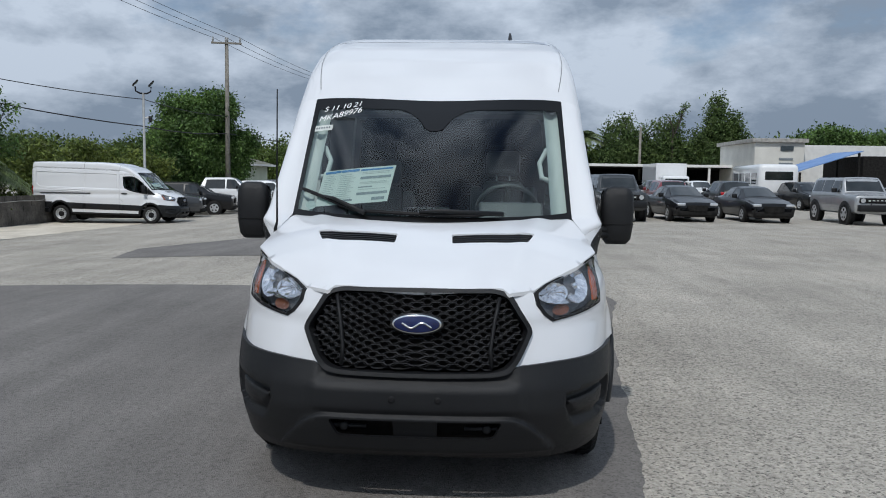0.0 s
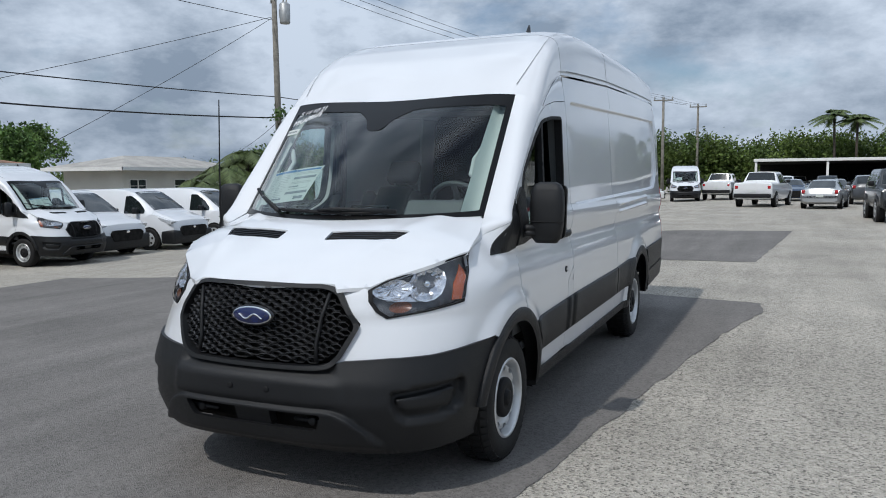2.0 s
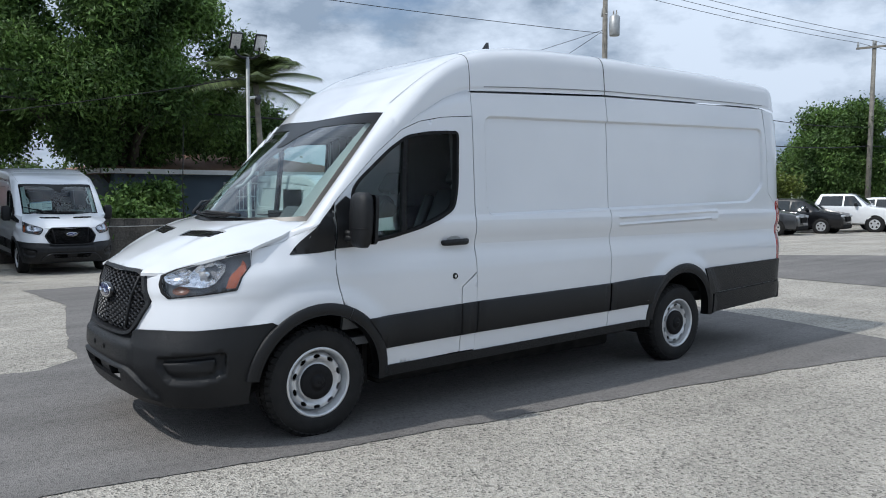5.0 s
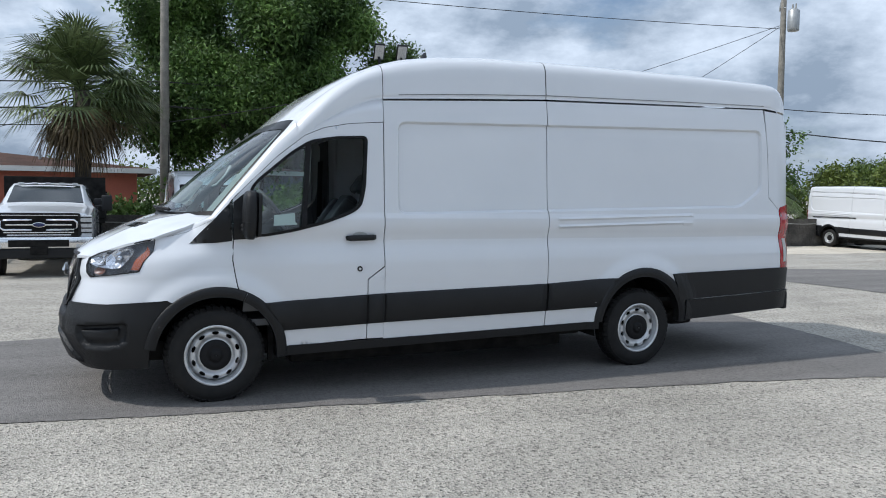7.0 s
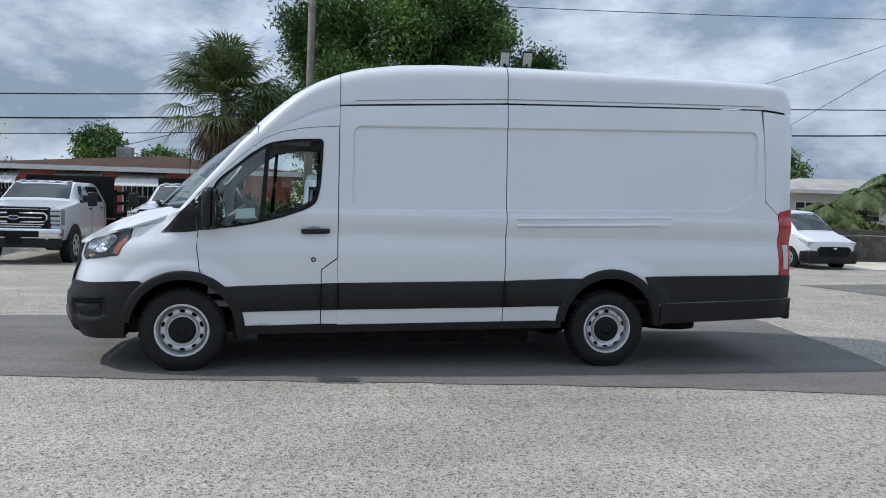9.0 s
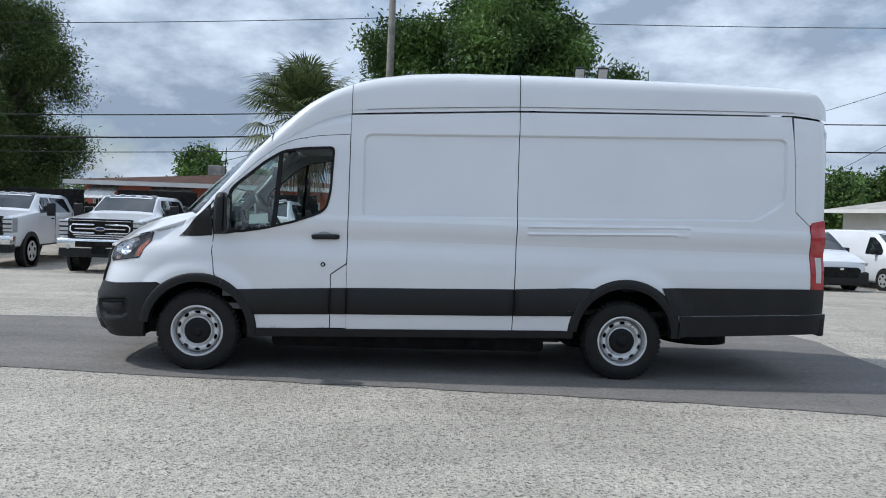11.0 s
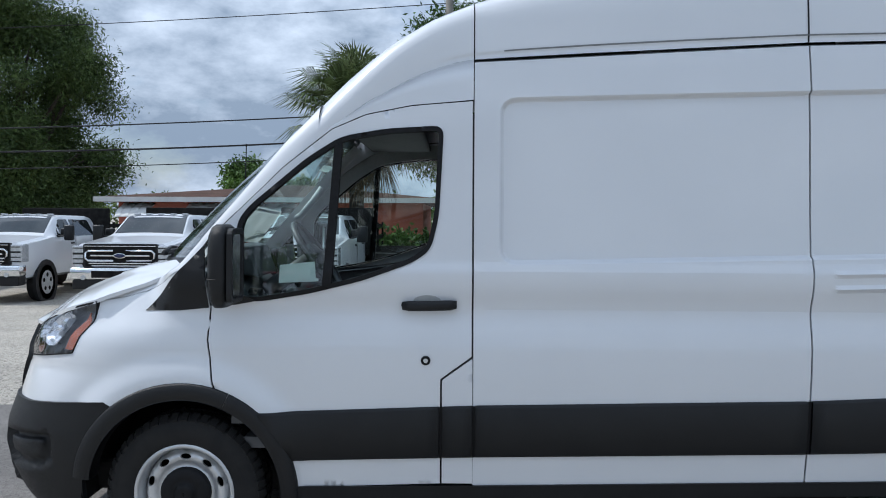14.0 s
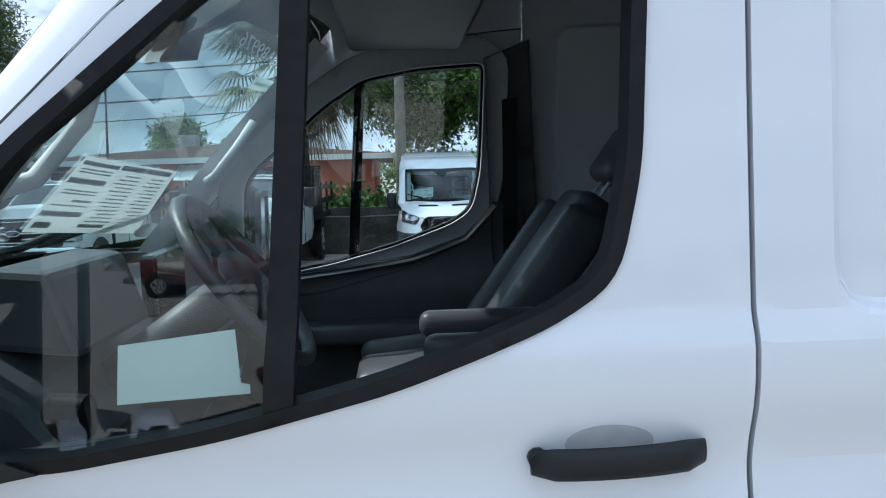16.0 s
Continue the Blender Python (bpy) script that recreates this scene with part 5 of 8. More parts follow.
# added black sheet across the load bay behind the seats, for its unlit depth
bay_line = [(-0.88, 0.6), (0.88, 0.6), (0.90, 1.5), (0.86, 2.1), (0.6, 2.5), (-0.6, 2.5), (-0.86, 2.1), (-0.90, 1.5)]
part("load_lining", panel(bay_line, lambda x, z, off: Vector((x, 3.0 - off, z)), 0.2, flange=0), DARK, van)
# headlining and header shelf
part("headlining", grid_surface(lambda y, t: upper(y, t, -0.05), lin(0.66, 2.4, 14), lin(-0.86, 0.86, 30)), material("grey_headlining", (0.17, 0.175, 0.18), 0.9, second=(0.15, 0.155, 0.16), scale=8), van, smooth=True)
part("header_shelf", box((-0.78, 0.66, 2.02), (0.78, 1.05, 2.06), 0.015), CABIN, van)
# pale pillar linings
for s in (1, -1):
    rows = [(0.02, 1.36), (0.30, 1.62), (0.52, 1.83), (0.62, 1.95)]
    bm = grid_surface(lambda i, k, s=s: screen(s * (0.985 - 0.13 * k), 0.02 + 0.93 * i, -0.03 - 0.035 * math.sin(math.pi * k)), lin(0, 1, 16), lin(0, 1, 6))
    lining = part("pillar_lining", bm, PALETRIM, van, "pale grey screen pillar lining", True)
    part("grab_handle", tube([screen(s * 0.88, 0.34, -0.06), screen(s * 0.83, 0.40, -0.10), screen(s * 0.82, 0.52, -0.10), screen(s * 0.87, 0.60, -0.06)], 0.016, 8), PALETRIM, lining, smooth=True)
    rear_post = [(1.16, 1.30), (1.14, 2.0), (1.30, 2.06), (1.36, 0.65), (1.22, 0.65)]
    post = part("belt_pillar", panel(rear_post, plain_flank(s, -0.045), 0.06, flange=0.05), CABIN, van, smooth=True)
    part("seat_belt", panel([(1.20, 0.8), (1.20, 1.85), (1.25, 1.86), (1.25, 0.8)], plain_flank(s, -0.10), 0.08, flange=0.003), SEAL, post)
    buckle = skin(s * u_side(1.225, 1.27), 1.27, -0.108)
    part("belt_buckle", tube([buckle + Vector((0, -0.018, 0.03)), buckle + Vector((0, 0.018, 0.03)), buckle + Vector((0, 0.016, -0.03)), buckle + Vector((0, -0.016, -0.03))], 0.004, 6), STEEL, post)
    # door card with a rising top and armrest
    card = [(0.20, 0.66), (1.27, 0.66), (1.27, 1.50), (1.17, 1.48), (1.06, 1.36), (0.86, 1.29), (0.60, 1.255), (0.24, 1.22)]
    crd = part("door_card", panel(card, plain_flank(s, -0.07), 0.05, flange=0.03), CABIN, van, smooth=True)
    shelf_pts = [(0.24, 1.225), (0.60, 1.262), (0.86, 1.297), (1.06, 1.367), (1.17, 1.487)]
    part("door_ledge", grid_surface(lambda i, k, s=s: skin(s * u_side(*shelf_pts[int(i)]), shelf_pts[int(i)][1], -0.01 - 0.13 * k) + Vector((0, 0, -0.02 * k)), list(range(5)), [0, 0.5, 1]), CABIN, crd, smooth=True)
    if s < 0:
        part("window_lining", panel(grown(window_line, 0.075), plain_flank(s, -0.05), 0.03, [grown(window_line, -0.012)], flange=0.03), LINER, crd, "pale grey lining round the window", True)
    part("armrest", box(*[tuple(min(a, b) if f is min else max(a, b) for a, b in zip((s * 0.80, 0.45, 0.98), (s * 0.92, 1.05, 1.06))) for f in (min, max)], 0.02), SEATCLOTH, crd, smooth=True)
# dashboard
dash = [(-0.22, 1.27), (-0.10, 1.325), (0.10, 1.335), (0.22, 1.26), (0.30, 1.16), (0.26, 0.95), (0.10, 0.80), (-0.22, 0.80)]
dashboard = part("dashboard", prism(dash, -0.78, 0.78, "x", 0.02), CABIN, van, smooth=False)
part("instrument_hood", prism([(0.02, 1.33), (0.12, 1.46), (0.22, 1.45), (0.27, 1.30)], 0.28, 0.66, "x", 0.015), CABIN, dashboard)
part("centre_screen", box((-0.16, 0.19, 1.27), (0.10, 0.23, 1.42), 0.008), GLOSS, dashboard)
for x in (-0.62, -0.22, 0.20, 0.72):
    part("air_vent", tube([(x, 0.235, 1.21), (x, 0.29, 1.205)], 0.05, 14), SEAL, dashboard)
# steering wheel
bm = bmesh.new()
c, tilt = Vector((0.46, 0.51, 1.40)), Matrix.Rotation(radians(-54), 3, "X")
pts = [c + tilt @ Vector((0.192 * math.cos(a), 0.192 * math.sin(a), 0)) for a in (2 * math.pi * k / 36 for k in range(37))]
add_tube(bm, pts, 0.0155, 8, caps=False)
wheel_rim = part("steering_wheel", bm, SEATCLOTH, van, smooth=True)
for a in (0, 180, 270):
    d = Vector((math.cos(radians(a)), math.sin(radians(a)), 0))
    part("spoke", tube([c + tilt @ (d * 0.03), c + tilt @ (d * 0.19)], 0.018, 8), CABIN, wheel_rim)
bm = bmesh.new()
bmesh.ops.create_uvsphere(bm, u_segments=16, v_segments=8, radius=1)
bmesh.ops.transform(bm, matrix=Matrix.Translation(c) @ tilt.to_4x4() @ Matrix.Diagonal((0.085, 0.075, 0.03, 1)), verts=bm.verts)
part("airbag_cover", bm, CABIN, wheel_rim, smooth=True)
part("steering_column", tube([c, c + Vector((0, -0.28, -0.20))], 0.045, 10), CABIN, wheel_rim, smooth=True)
part("stalk", tube([c + Vector((-0.05, -0.05, 0.0)), c + Vector((-0.20, -0.03, 0.03))], 0.010, 6), CABIN, wheel_rim)


def cushion(w, d, h, r):
    bm = box((-w / 2, -d / 2, 0), (w / 2, d / 2, h), r, 3)
    return bm


def seat(x, back, lean):
    base = part("seat_base", box((x - 0.22, 0.72, 0.58), (x + 0.22, 1.18, 0.86), 0.03), CABIN, van)
    m = Matrix.Translation((x, 0.94, 0.89)) @ Matrix.Rotation(radians(5), 4, "X")
    for lo, hi, name in (((-0.16, -0.27, 0), (0.16, 0.25, 0.13), "seat_cushion"), ((-0.25, -0.26, 0.005), (-0.165, 0.24, 0.16), "seat_bolster"), ((0.165, -0.26, 0.005), (0.25, 0.24, 0.16), "seat_bolster")):
        bm = box(lo, hi, 0.04, 3)
        bmesh.ops.transform(bm, matrix=m, verts=bm.verts)
        part(name, bm, SEATCLOTH, base, smooth=True)
    m = Matrix.Translation((x, back, 1.00)) @ Matrix.Rotation(radians(-lean), 4, "X")
    for lo, hi, name in (((-0.15, -0.07, 0), (0.15, 0.05, 0.62), "seat_back"), ((-0.25, -0.10, 0.02), (-0.155, 0.05, 0.56), "back_bolster"), ((0.155, -0.10, 0.02), (0.25, 0.05, 0.56), "back_bolster"), ((-0.13, -0.05, 0.68), (0.13, 0.05, 0.88), "head_rest")):
        bm = box(lo, hi, 0.035, 3)
        bmesh.ops.transform(bm, matrix=m, verts=bm.verts)
        part(name, bm, SEATCLOTH, base, smooth=True)
    for q in (-0.05, 0.05):
        part("rest_post", tube([m @ Vector((q, 0, 0.58)), m @ Vector((q, 0, 0.72))], 0.007, 6), STEEL, base)
    side = -1 if x > 0 else 1
    bm = box((x + side * 0.30 - 0.035, 0.86, 1.14), (x + side * 0.30 + 0.035, 1.20, 1.215), 0.028, 3)
    part("arm_rest", bm, SEATCLOTH, base, smooth=True)


seat(0.46, 1.24, 24)
seat(-0.46, 1.07, 36)
# sheet stuck behind the driver's quarter pane
part("window_sheet", panel([(0.423, 1.300), (0.428, 1.380), (0.583, 1.396), (0.588, 1.323), (0.600, 1.320), (0.600, 1.308)], lambda y, z, off: Vector((0.936 - 0.0455 * (z - 1.5) + off, y, z)), 0.05, flange=0.001), PAPER, van, "blank pale paper stuck inside the window")
# price sticker and marks on the screen


def on_screen(a, b, off=-0.008):
    """a, b from 0 to 1 across and up the price sticker."""
    lo = Vector((-0.825, 0.075)).lerp(Vector((-0.285, 0.135)), a)
    hi = Vector((-0.795, 0.335)).lerp(Vector((-0.25, 0.395)), a)
    p = lo.lerp(hi, b)
    return screen(p.x, p.y, off)


def decal(a0, b0, a1, b1, mat, name, parent, off):
    return part(name, outward(grid_surface(lambda a, b: on_screen(a, b, off), lin(a0, a1, 8), lin(b0, b1, 5)), (0, 1, 1)), mat, parent)


price = decal(0, 0, 1, 1, PAPER, "price_sticker", van, -0.009)
price["label"] = "printed paper price sheet inside the windscreen"
decal(0.03, 0.90, 0.26, 0.97, BLUE, "print_bar", price, -0.0075)
decal(0.27, 0.90, 0.52, 0.97, BLUE, "print_bar", price, -0.0075)
decal(0.54, 0.90, 0.97, 0.95, BLUE, "print_bar", price, -0.0075)
for k, (a0, b0, a1, b1) in enumerate(((0.56, 0.66, 0.97, 0.73), (0.56, 0.22, 0.97, 0.29), (0.30, 0.08, 0.52, 0.13), (0.56, 0.42, 0.75, 0.45), (0.78, 0.06, 0.95, 0.14))):
    decal(a0, b0, a1, b1, PRINT, "print_bar", price, -0.0075)
GREYBAR = material("faint_print", (0.46, 0.50, 0.49), 0.7, fine=(60, 0.15))
for k in range(13):
    b = 0.82 - 0.055 * k
    for a0, w in ((0.05, 0.16), (0.27, 0.22)):
        decal(a0, b, a0 + w * (0.7 + 0.3 * ((k * 7) % 5) / 4), b + 0.018, GREYBAR, "print_line", price, -0.0075)
for b in (0.84, 0.80, 0.56, 0.52, 0.36):
    decal(0.57, b, 0.93, b + 0.018, GREYBAR, "print_line", price, -0.0075)
stock = outward(grid_surface(lambda s, v: screen(s, v, 0.0015), [-0.955, -0.88, -0.80], [0.685, 0.71, 0.735]), (0, 1, 1))
stock = part("stock_label", stock, PAPER, van, "small white label on the windscreen")
for k in range(6):
    part("label_bar", outward(grid_surface(lambda s, v: screen(s, v, 0.003), [-0.945 + 0.022 * k, -0.945 + 0.022 * k + 0.014], [0.702, 0.717]), (0, 1, 1)), PRINT, stock)
part("round_decal", outward(grid_surface(lambda a, r: screen(-0.86 + 0.045 * r * math.cos(a), 0.085 + 0.03 * r * math.sin(a), -0.008), lin(0, 2 * math.pi, 20), [0.1, 1]), (0, 1, 1)), GREYBAR, van)
CHALK = material("white_marker", (0.82, 0.83, 0.84), 0.6, fine=(80, 0.1))


def marker_text(text, s0, v0, size, lean):
    cu = bpy.data.curves.new("marker", "FONT")
    cu.body, cu.size, cu.shear = text, size, 0.2
    cu.extrude, cu.offset = 0.0006, 0.0
    tmp = bpy.data.objects.new("marker", cu)
    scene.collection.objects.link(tmp)
    me = bpy.data.meshes.new_from_object(tmp.evaluated_get(bpy.context.evaluated_depsgraph_get()))
    bpy.data.objects.remove(tmp)
    o = screen(s0, v0, 0.002)
    ex = (screen(s0 + 0.05, v0 + lean * 0.05, 0.002) - o).normalized()
    ey = (screen(s0, v0 + 0.05, 0.002) - o).normalized()
    ez = ex.cross(ey)
    for v in me.vertices:
        v.co = o + ex * v.co.x + ey * v.co.y + ez * v.co.z
    me.materials.clear()
    me.materials.append(CHALK)
    ob = new("marker_writing", me)
    ob.parent = van
    return ob


marker_text("S 11 10 21", -0.91, 0.865, 0.062, 0.10)
marker_text("MKA89976", -0.94, 0.77, 0.068, 0.13)

# ---- parked vehicles ----
def remapped(src, name, m, label, category, group, fn, skip=()):
    """A sister of a thing with every mesh reshaped by fn, parts and all."""
    root = thing(name, m, label, category, group)
    made = {src: root}
    for o in src.children_recursive:
        if o.name.split(".")[0] in skip or o.parent not in made:
            continue
        me = o.data.copy()
        co = np.empty(len(me.vertices) * 3)
        me.vertices.foreach_get("co", co)
        co = fn(co.reshape(-1, 3))
        me.vertices.foreach_set("co", co.ravel())
        me.update()
        n = new(o.name.split(".")[0], me)
        n.parent = made[o.parent]
        n.visible_shadow = o.visible_shadow
        if "label" in o:
            n["label"] = o["label"]
        made[o] = n
    return root


def lower_roof(shorter, tail):
    def fn(c):
        c = c.copy()
        y, z = c[:, 1].copy(), c[:, 2]
        up = np.clip((y - 0.25) / 0.9, 0, 1)
        squash = np.where(z > 1.5, 1.5 + (z - 1.5) * 0.80, z)
        c[:, 2] = z + (squash - z) * np.where(y > 5.0, 1, up)
        span = np.interp(y, [1.35, 3.15, 4.35, 5.7], [1.35, 3.15 - shorter, 4.35 - shorter, 5.7 - shorter - tail])
        c[:, 1] = np.where(y > 1.35, span, y)
        return c
    return fn


PARKED = "vans parked along the wall"
LOOSE = ("stock_label", "marker_writing", "window_sheet", "round_decal", "whip_aerial", "tread", "leaf_spring", "damper", "exhaust", "spare_wheel")


def stand(x, y, rz):
    return pose(x, y, ground_height(x, y), 0, 0, rz)


panel_van = remapped(van, "panel_van", stand(-13.1, 27.75, 90), "white medium-roof panel van with black lower trim", "van", PARKED, lower_roof(0.0, 0.66), LOOSE)
window_van = remapped(van, "window_van", stand(-14.45, 9.75, 94), "white medium-roof van with a dark load-bay window", "van", PARKED, lower_roof(0.45, 0.66), LOOSE)
part("bay_window", box((-1.0, 1.55, 1.34), (-0.95, 2.55, 2.02), 0.012), GLOSS, window_van)
part("door_rail", box((-1.0, 2.4, 1.19), (-0.985, 4.2, 1.225), 0.006), SEAL, window_van)
part("door_rail", box((-1.0, 2.5, 1.19), (-0.985, 4.6, 1.225), 0.006), SEAL, panel_van)
copy_thing(panel_van, stand(-15.0, 1.85, 90))
copy_thing(panel_van, stand(-4.6, 52.1, 8))


def vehicle(name, m, label, category, paint, stations, belt, wheels, panes, screen_y, rear_y, group="cars on the lot", nose=None, wheel_w=0.22, trim=None, flare=None):
    """A car lofted from stations (y, floor z, top z, half width, half width at the top); the nose points to -y.
    panes: side windows as outlines in (y, z). screen_y, rear_y: where windscreen and rear window begin and end."""
    root = thing(name, m, label, category, group)
    ys = [s[0] for s in stations]

    def at(y, k):
        return float(np.interp(y, ys, [s[k] for s in stations]))

    def half(y):
        z0, zt, w, wt = (at(y, k) for k in (1, 2, 3, 4))
        zb = min(belt, zt - 0.07)
        return [(0, z0), (0.80 * w, z0), (0.95 * w, z0 + 0.07), (w, z0 + 0.30), (0.99 * w, zb - 0.12), (0.965 * w, zb), (wt, zt - 0.07), (0.93 * wt, zt - 0.02), (0.55 * wt, zt), (0, zt + 0.008)]

    def side_x(y, z):
        rows = half(y)[2:8]
        return float(np.interp(z, [r[1] for r in rows], [r[0] for r in rows]))

    def top_z(x, y):
        rows = half(y)[6:][::-1]
        return float(np.interp(abs(x), [r[0] for r in rows], [r[1] for r in rows]))
    fine = sorted(set(ys) | set(np.arange(ys[0], ys[-1], 0.14).tolist()))
    bm = bmesh.new()
    rings = []
    for y in fine:
        hp = half(y)
        loop = hp + [(-x, z) for x, z in hp[-2:0:-1]]
        rings.append([bm.verts.new((x, y, z)) for x, z in loop])
    n = len(rings[0])
    for a, b in zip(rings, rings[1:]):
        for k in range(n):
            bm.faces.new((a[k], a[(k + 1) % n], b[(k + 1) % n], b[k]))
    bm.faces.new(rings[0])
    bm.faces.new(rings[-1][::-1])
    bmesh.ops.recalc_face_normals(bm, faces=bm.faces)
    body = part("body", bm, paint, root, smooth=True)
    body.data.set_sharp_from_angle(angle=radians(34))
    for s in (1, -1):
        for row in panes:
            part("side_window", panel(rounded(row, 0.04, 2), lambda y, z, off, s=s: Vector((s * (side_x(y, z) + 0.006 + off), y, z)), 0.12, flange=0.008), CARGLASS, root, smooth=True)
        for yw, r in wheels:
            w = at(yw, 3)
            part("wheel_arch", tube([(s * (w - 0.05), yw, r), (s * (w + (0.03 if flare else 0.004)), yw, r)], r * (1.22 if flare else 1.16), 20), TRIM if flare else DARK, root)
            tyre = part("wheel", tube([(s * (w - wheel_w + 0.03), yw, r), (s * (w + 0.015), yw, r), (s * (w + 0.03), yw, r)], [r, r, r * 0.93], 24), RUBBER, root, smooth=False)
            rim = part("rim", tube([(s * (w + 0.026), yw, r), (s * (w + 0.036), yw, r)], r * 0.64, 20), STEEL, tyre)
            for q in range(5):
                a = 2 * math.pi * q / 5 + 0.3
                part("rim_gap", tube([(s * (w + 0.034), yw + 0.40 * r * math.cos(a), r + 0.40 * r * math.sin(a)), (s * (w + 0.038), yw + 0.40 * r * math.cos(a), r + 0.40 * r * math.sin(a))], r * 0.13, 6), DARK, rim)
        zm = belt + 0.06
        ym = screen_y[0] + 0.45
        part("wing_mirror", box(*[tuple(f(a, b) for a, b in zip((s * (side_x(ym, zm) + 0.02), ym - 0.06, zm - 0.04), (s * (side_x(ym, zm) + 0.22), ym + 0.06, zm + 0.14))) for f in (min, max)], 0.03), TRIM if trim else paint, root, smooth=True)
    for (y0, y1), nm in ((screen_y, "windscreen"), (rear_y, "rear_window")):
        if y0 is None:
            continue
        line = [(-0.90 * at(y0, 4), y0), (0.90 * at(y0, 4), y0), (0.86 * at(y1, 4), y1), (-0.86 * at(y1, 4), y1)]
        part(nm, panel(line, lambda x, y, off: Vector((x, y, top_z(x, y) + 0.010 + off)), 0.14, flange=0.006), CARGLASS, root, smooth=True)
    if nose:
        nose(root, at, paint)
    return root


CARGLASS = material("dark_car_glass", (0.014, 0.018, 0.020), 0.05, fine=(3, 0.3), coat=0.45)
BLACKCAR = material("black_car_paint", (0.004, 0.004, 0.005), 0.3, second=(0.006, 0.006, 0.007), scale=4, coat=0.5, spec=0.25)
SLATECAR = material("slate_car_paint", (0.030, 0.034, 0.038), 0.3, second=(0.024, 0.027, 0.03), scale=4, coat=0.7)
MAROONCAR = material("maroon_car_paint", (0.045, 0.012, 0.016), 0.3, second=(0.035, 0.010, 0.013), scale=4, coat=0.8)
GREYCAR = material("grey_car_paint", (0.050, 0.053, 0.058), 0.3, 0.3, second=(0.042, 0.045, 0.05), scale=4, coat=1.0)
SILVERCAR = material("silver_car_paint", (0.36, 0.37, 0.38), 0.32, 0.4, second=(0.32, 0.33, 0.34), scale=4, coat=1.0)
REDCAR = material("red_car_paint", (0.20, 0.012, 0.016), 0.28, second=(0.16, 0.01, 0.014), scale=4, coat=1.0)
BLUECAR = material("blue_car_paint", (0.02, 0.045, 0.10), 0.28, second=(0.016, 0.036, 0.08), scale=4, coat=1.0)
CREAMCAR = material("white_car_paint", (0.76, 0.77, 0.78), 0.3, second=(0.72, 0.73, 0.74), scale=4, coat=1.0)
LAMPGLASS = material("pale_lamp_glass", (0.62, 0.64, 0.66), 0.12, 0.3, second=(0.42, 0.44, 0.46), scale=30, coat=0.8)


def face_box(root, name, mat, lo, hi, bevel=0.015):
    return part(name, box(lo, hi, bevel), mat, root, smooth=True)


def small_van_nose(root, at, paint):
    y = -0.84
    g = part("grille", prism(rounded([(-0.50, 0.72), (0.50, 0.72), (0.60, 0.64), (0.50, 0.42), (-0.50, 0.42), (-0.60, 0.64)], 0.04, 2), y - 0.075, y + 0.1, "y"), DARK, root)
    part("badge", ellipse(0, 0.67, 0.07, 0.03, y - 0.082, 0.004, 16), CHROME, g)
    part("bumper", box((-0.89, y - 0.05, 0.19), (0.89, y + 0.46, 0.60), 0.07, 3), TRIM, root, smooth=True)
    for s in (1, -1):
        part("headlamp", prism([(-0.81, 0.86), (-0.76, 0.76), (-0.42, 0.86), (-0.22, 0.97), (-0.40, 0.95)], s * 0.52 if s > 0 else -0.875, 0.875 if s > 0 else -0.52, "x", 0.012), LAMPGLASS, root)


SMALLVAN = [(-0.86, 0.22, 0.70, 0.66, 0.60), (-0.80, 0.2, 0.88, 0.80, 0.70), (-0.60, 0.2, 0.99, 0.87, 0.74), (-0.25, 0.2, 1.09, 0.90, 0.76), (-0.02, 0.2, 1.18, 0.90, 0.74),
            (0.35, 0.2, 1.45, 0.905, 0.70), (0.75, 0.2, 1.70, 0.905, 0.67), (1.05, 0.2, 1.79, 0.905, 0.68), (1.5, 0.2, 1.82, 0.905, 0.70), (3.2, 0.22, 1.80, 0.90, 0.69), (3.9, 0.26, 1.76, 0.88, 0.67), (4.0, 0.4, 1.66, 0.84, 0.64)]


def small_van(x, y, rz, label="white compact cargo van with black bumper and grille"):
    return vehicle("compact_van", stand(x, y, rz), label, "van", WHITE, SMALLVAN, 1.06, [(0.0, 0.32), (3.06, 0.32)],
                   [[(0.22, 1.08), (0.98, 1.08), (1.0, 1.60), (0.80, 1.60), (0.50, 1.42), (0.24, 1.18)]], (0.0, 0.80), (None, None), PARKED, small_van_nose, trim=True)


first = small_van(-15.1, 14.4, 93)
copy_thing(first, stand(-15.2, 11.9, 93))
copy_thing(first, stand(-14.95, 17.05, 94))


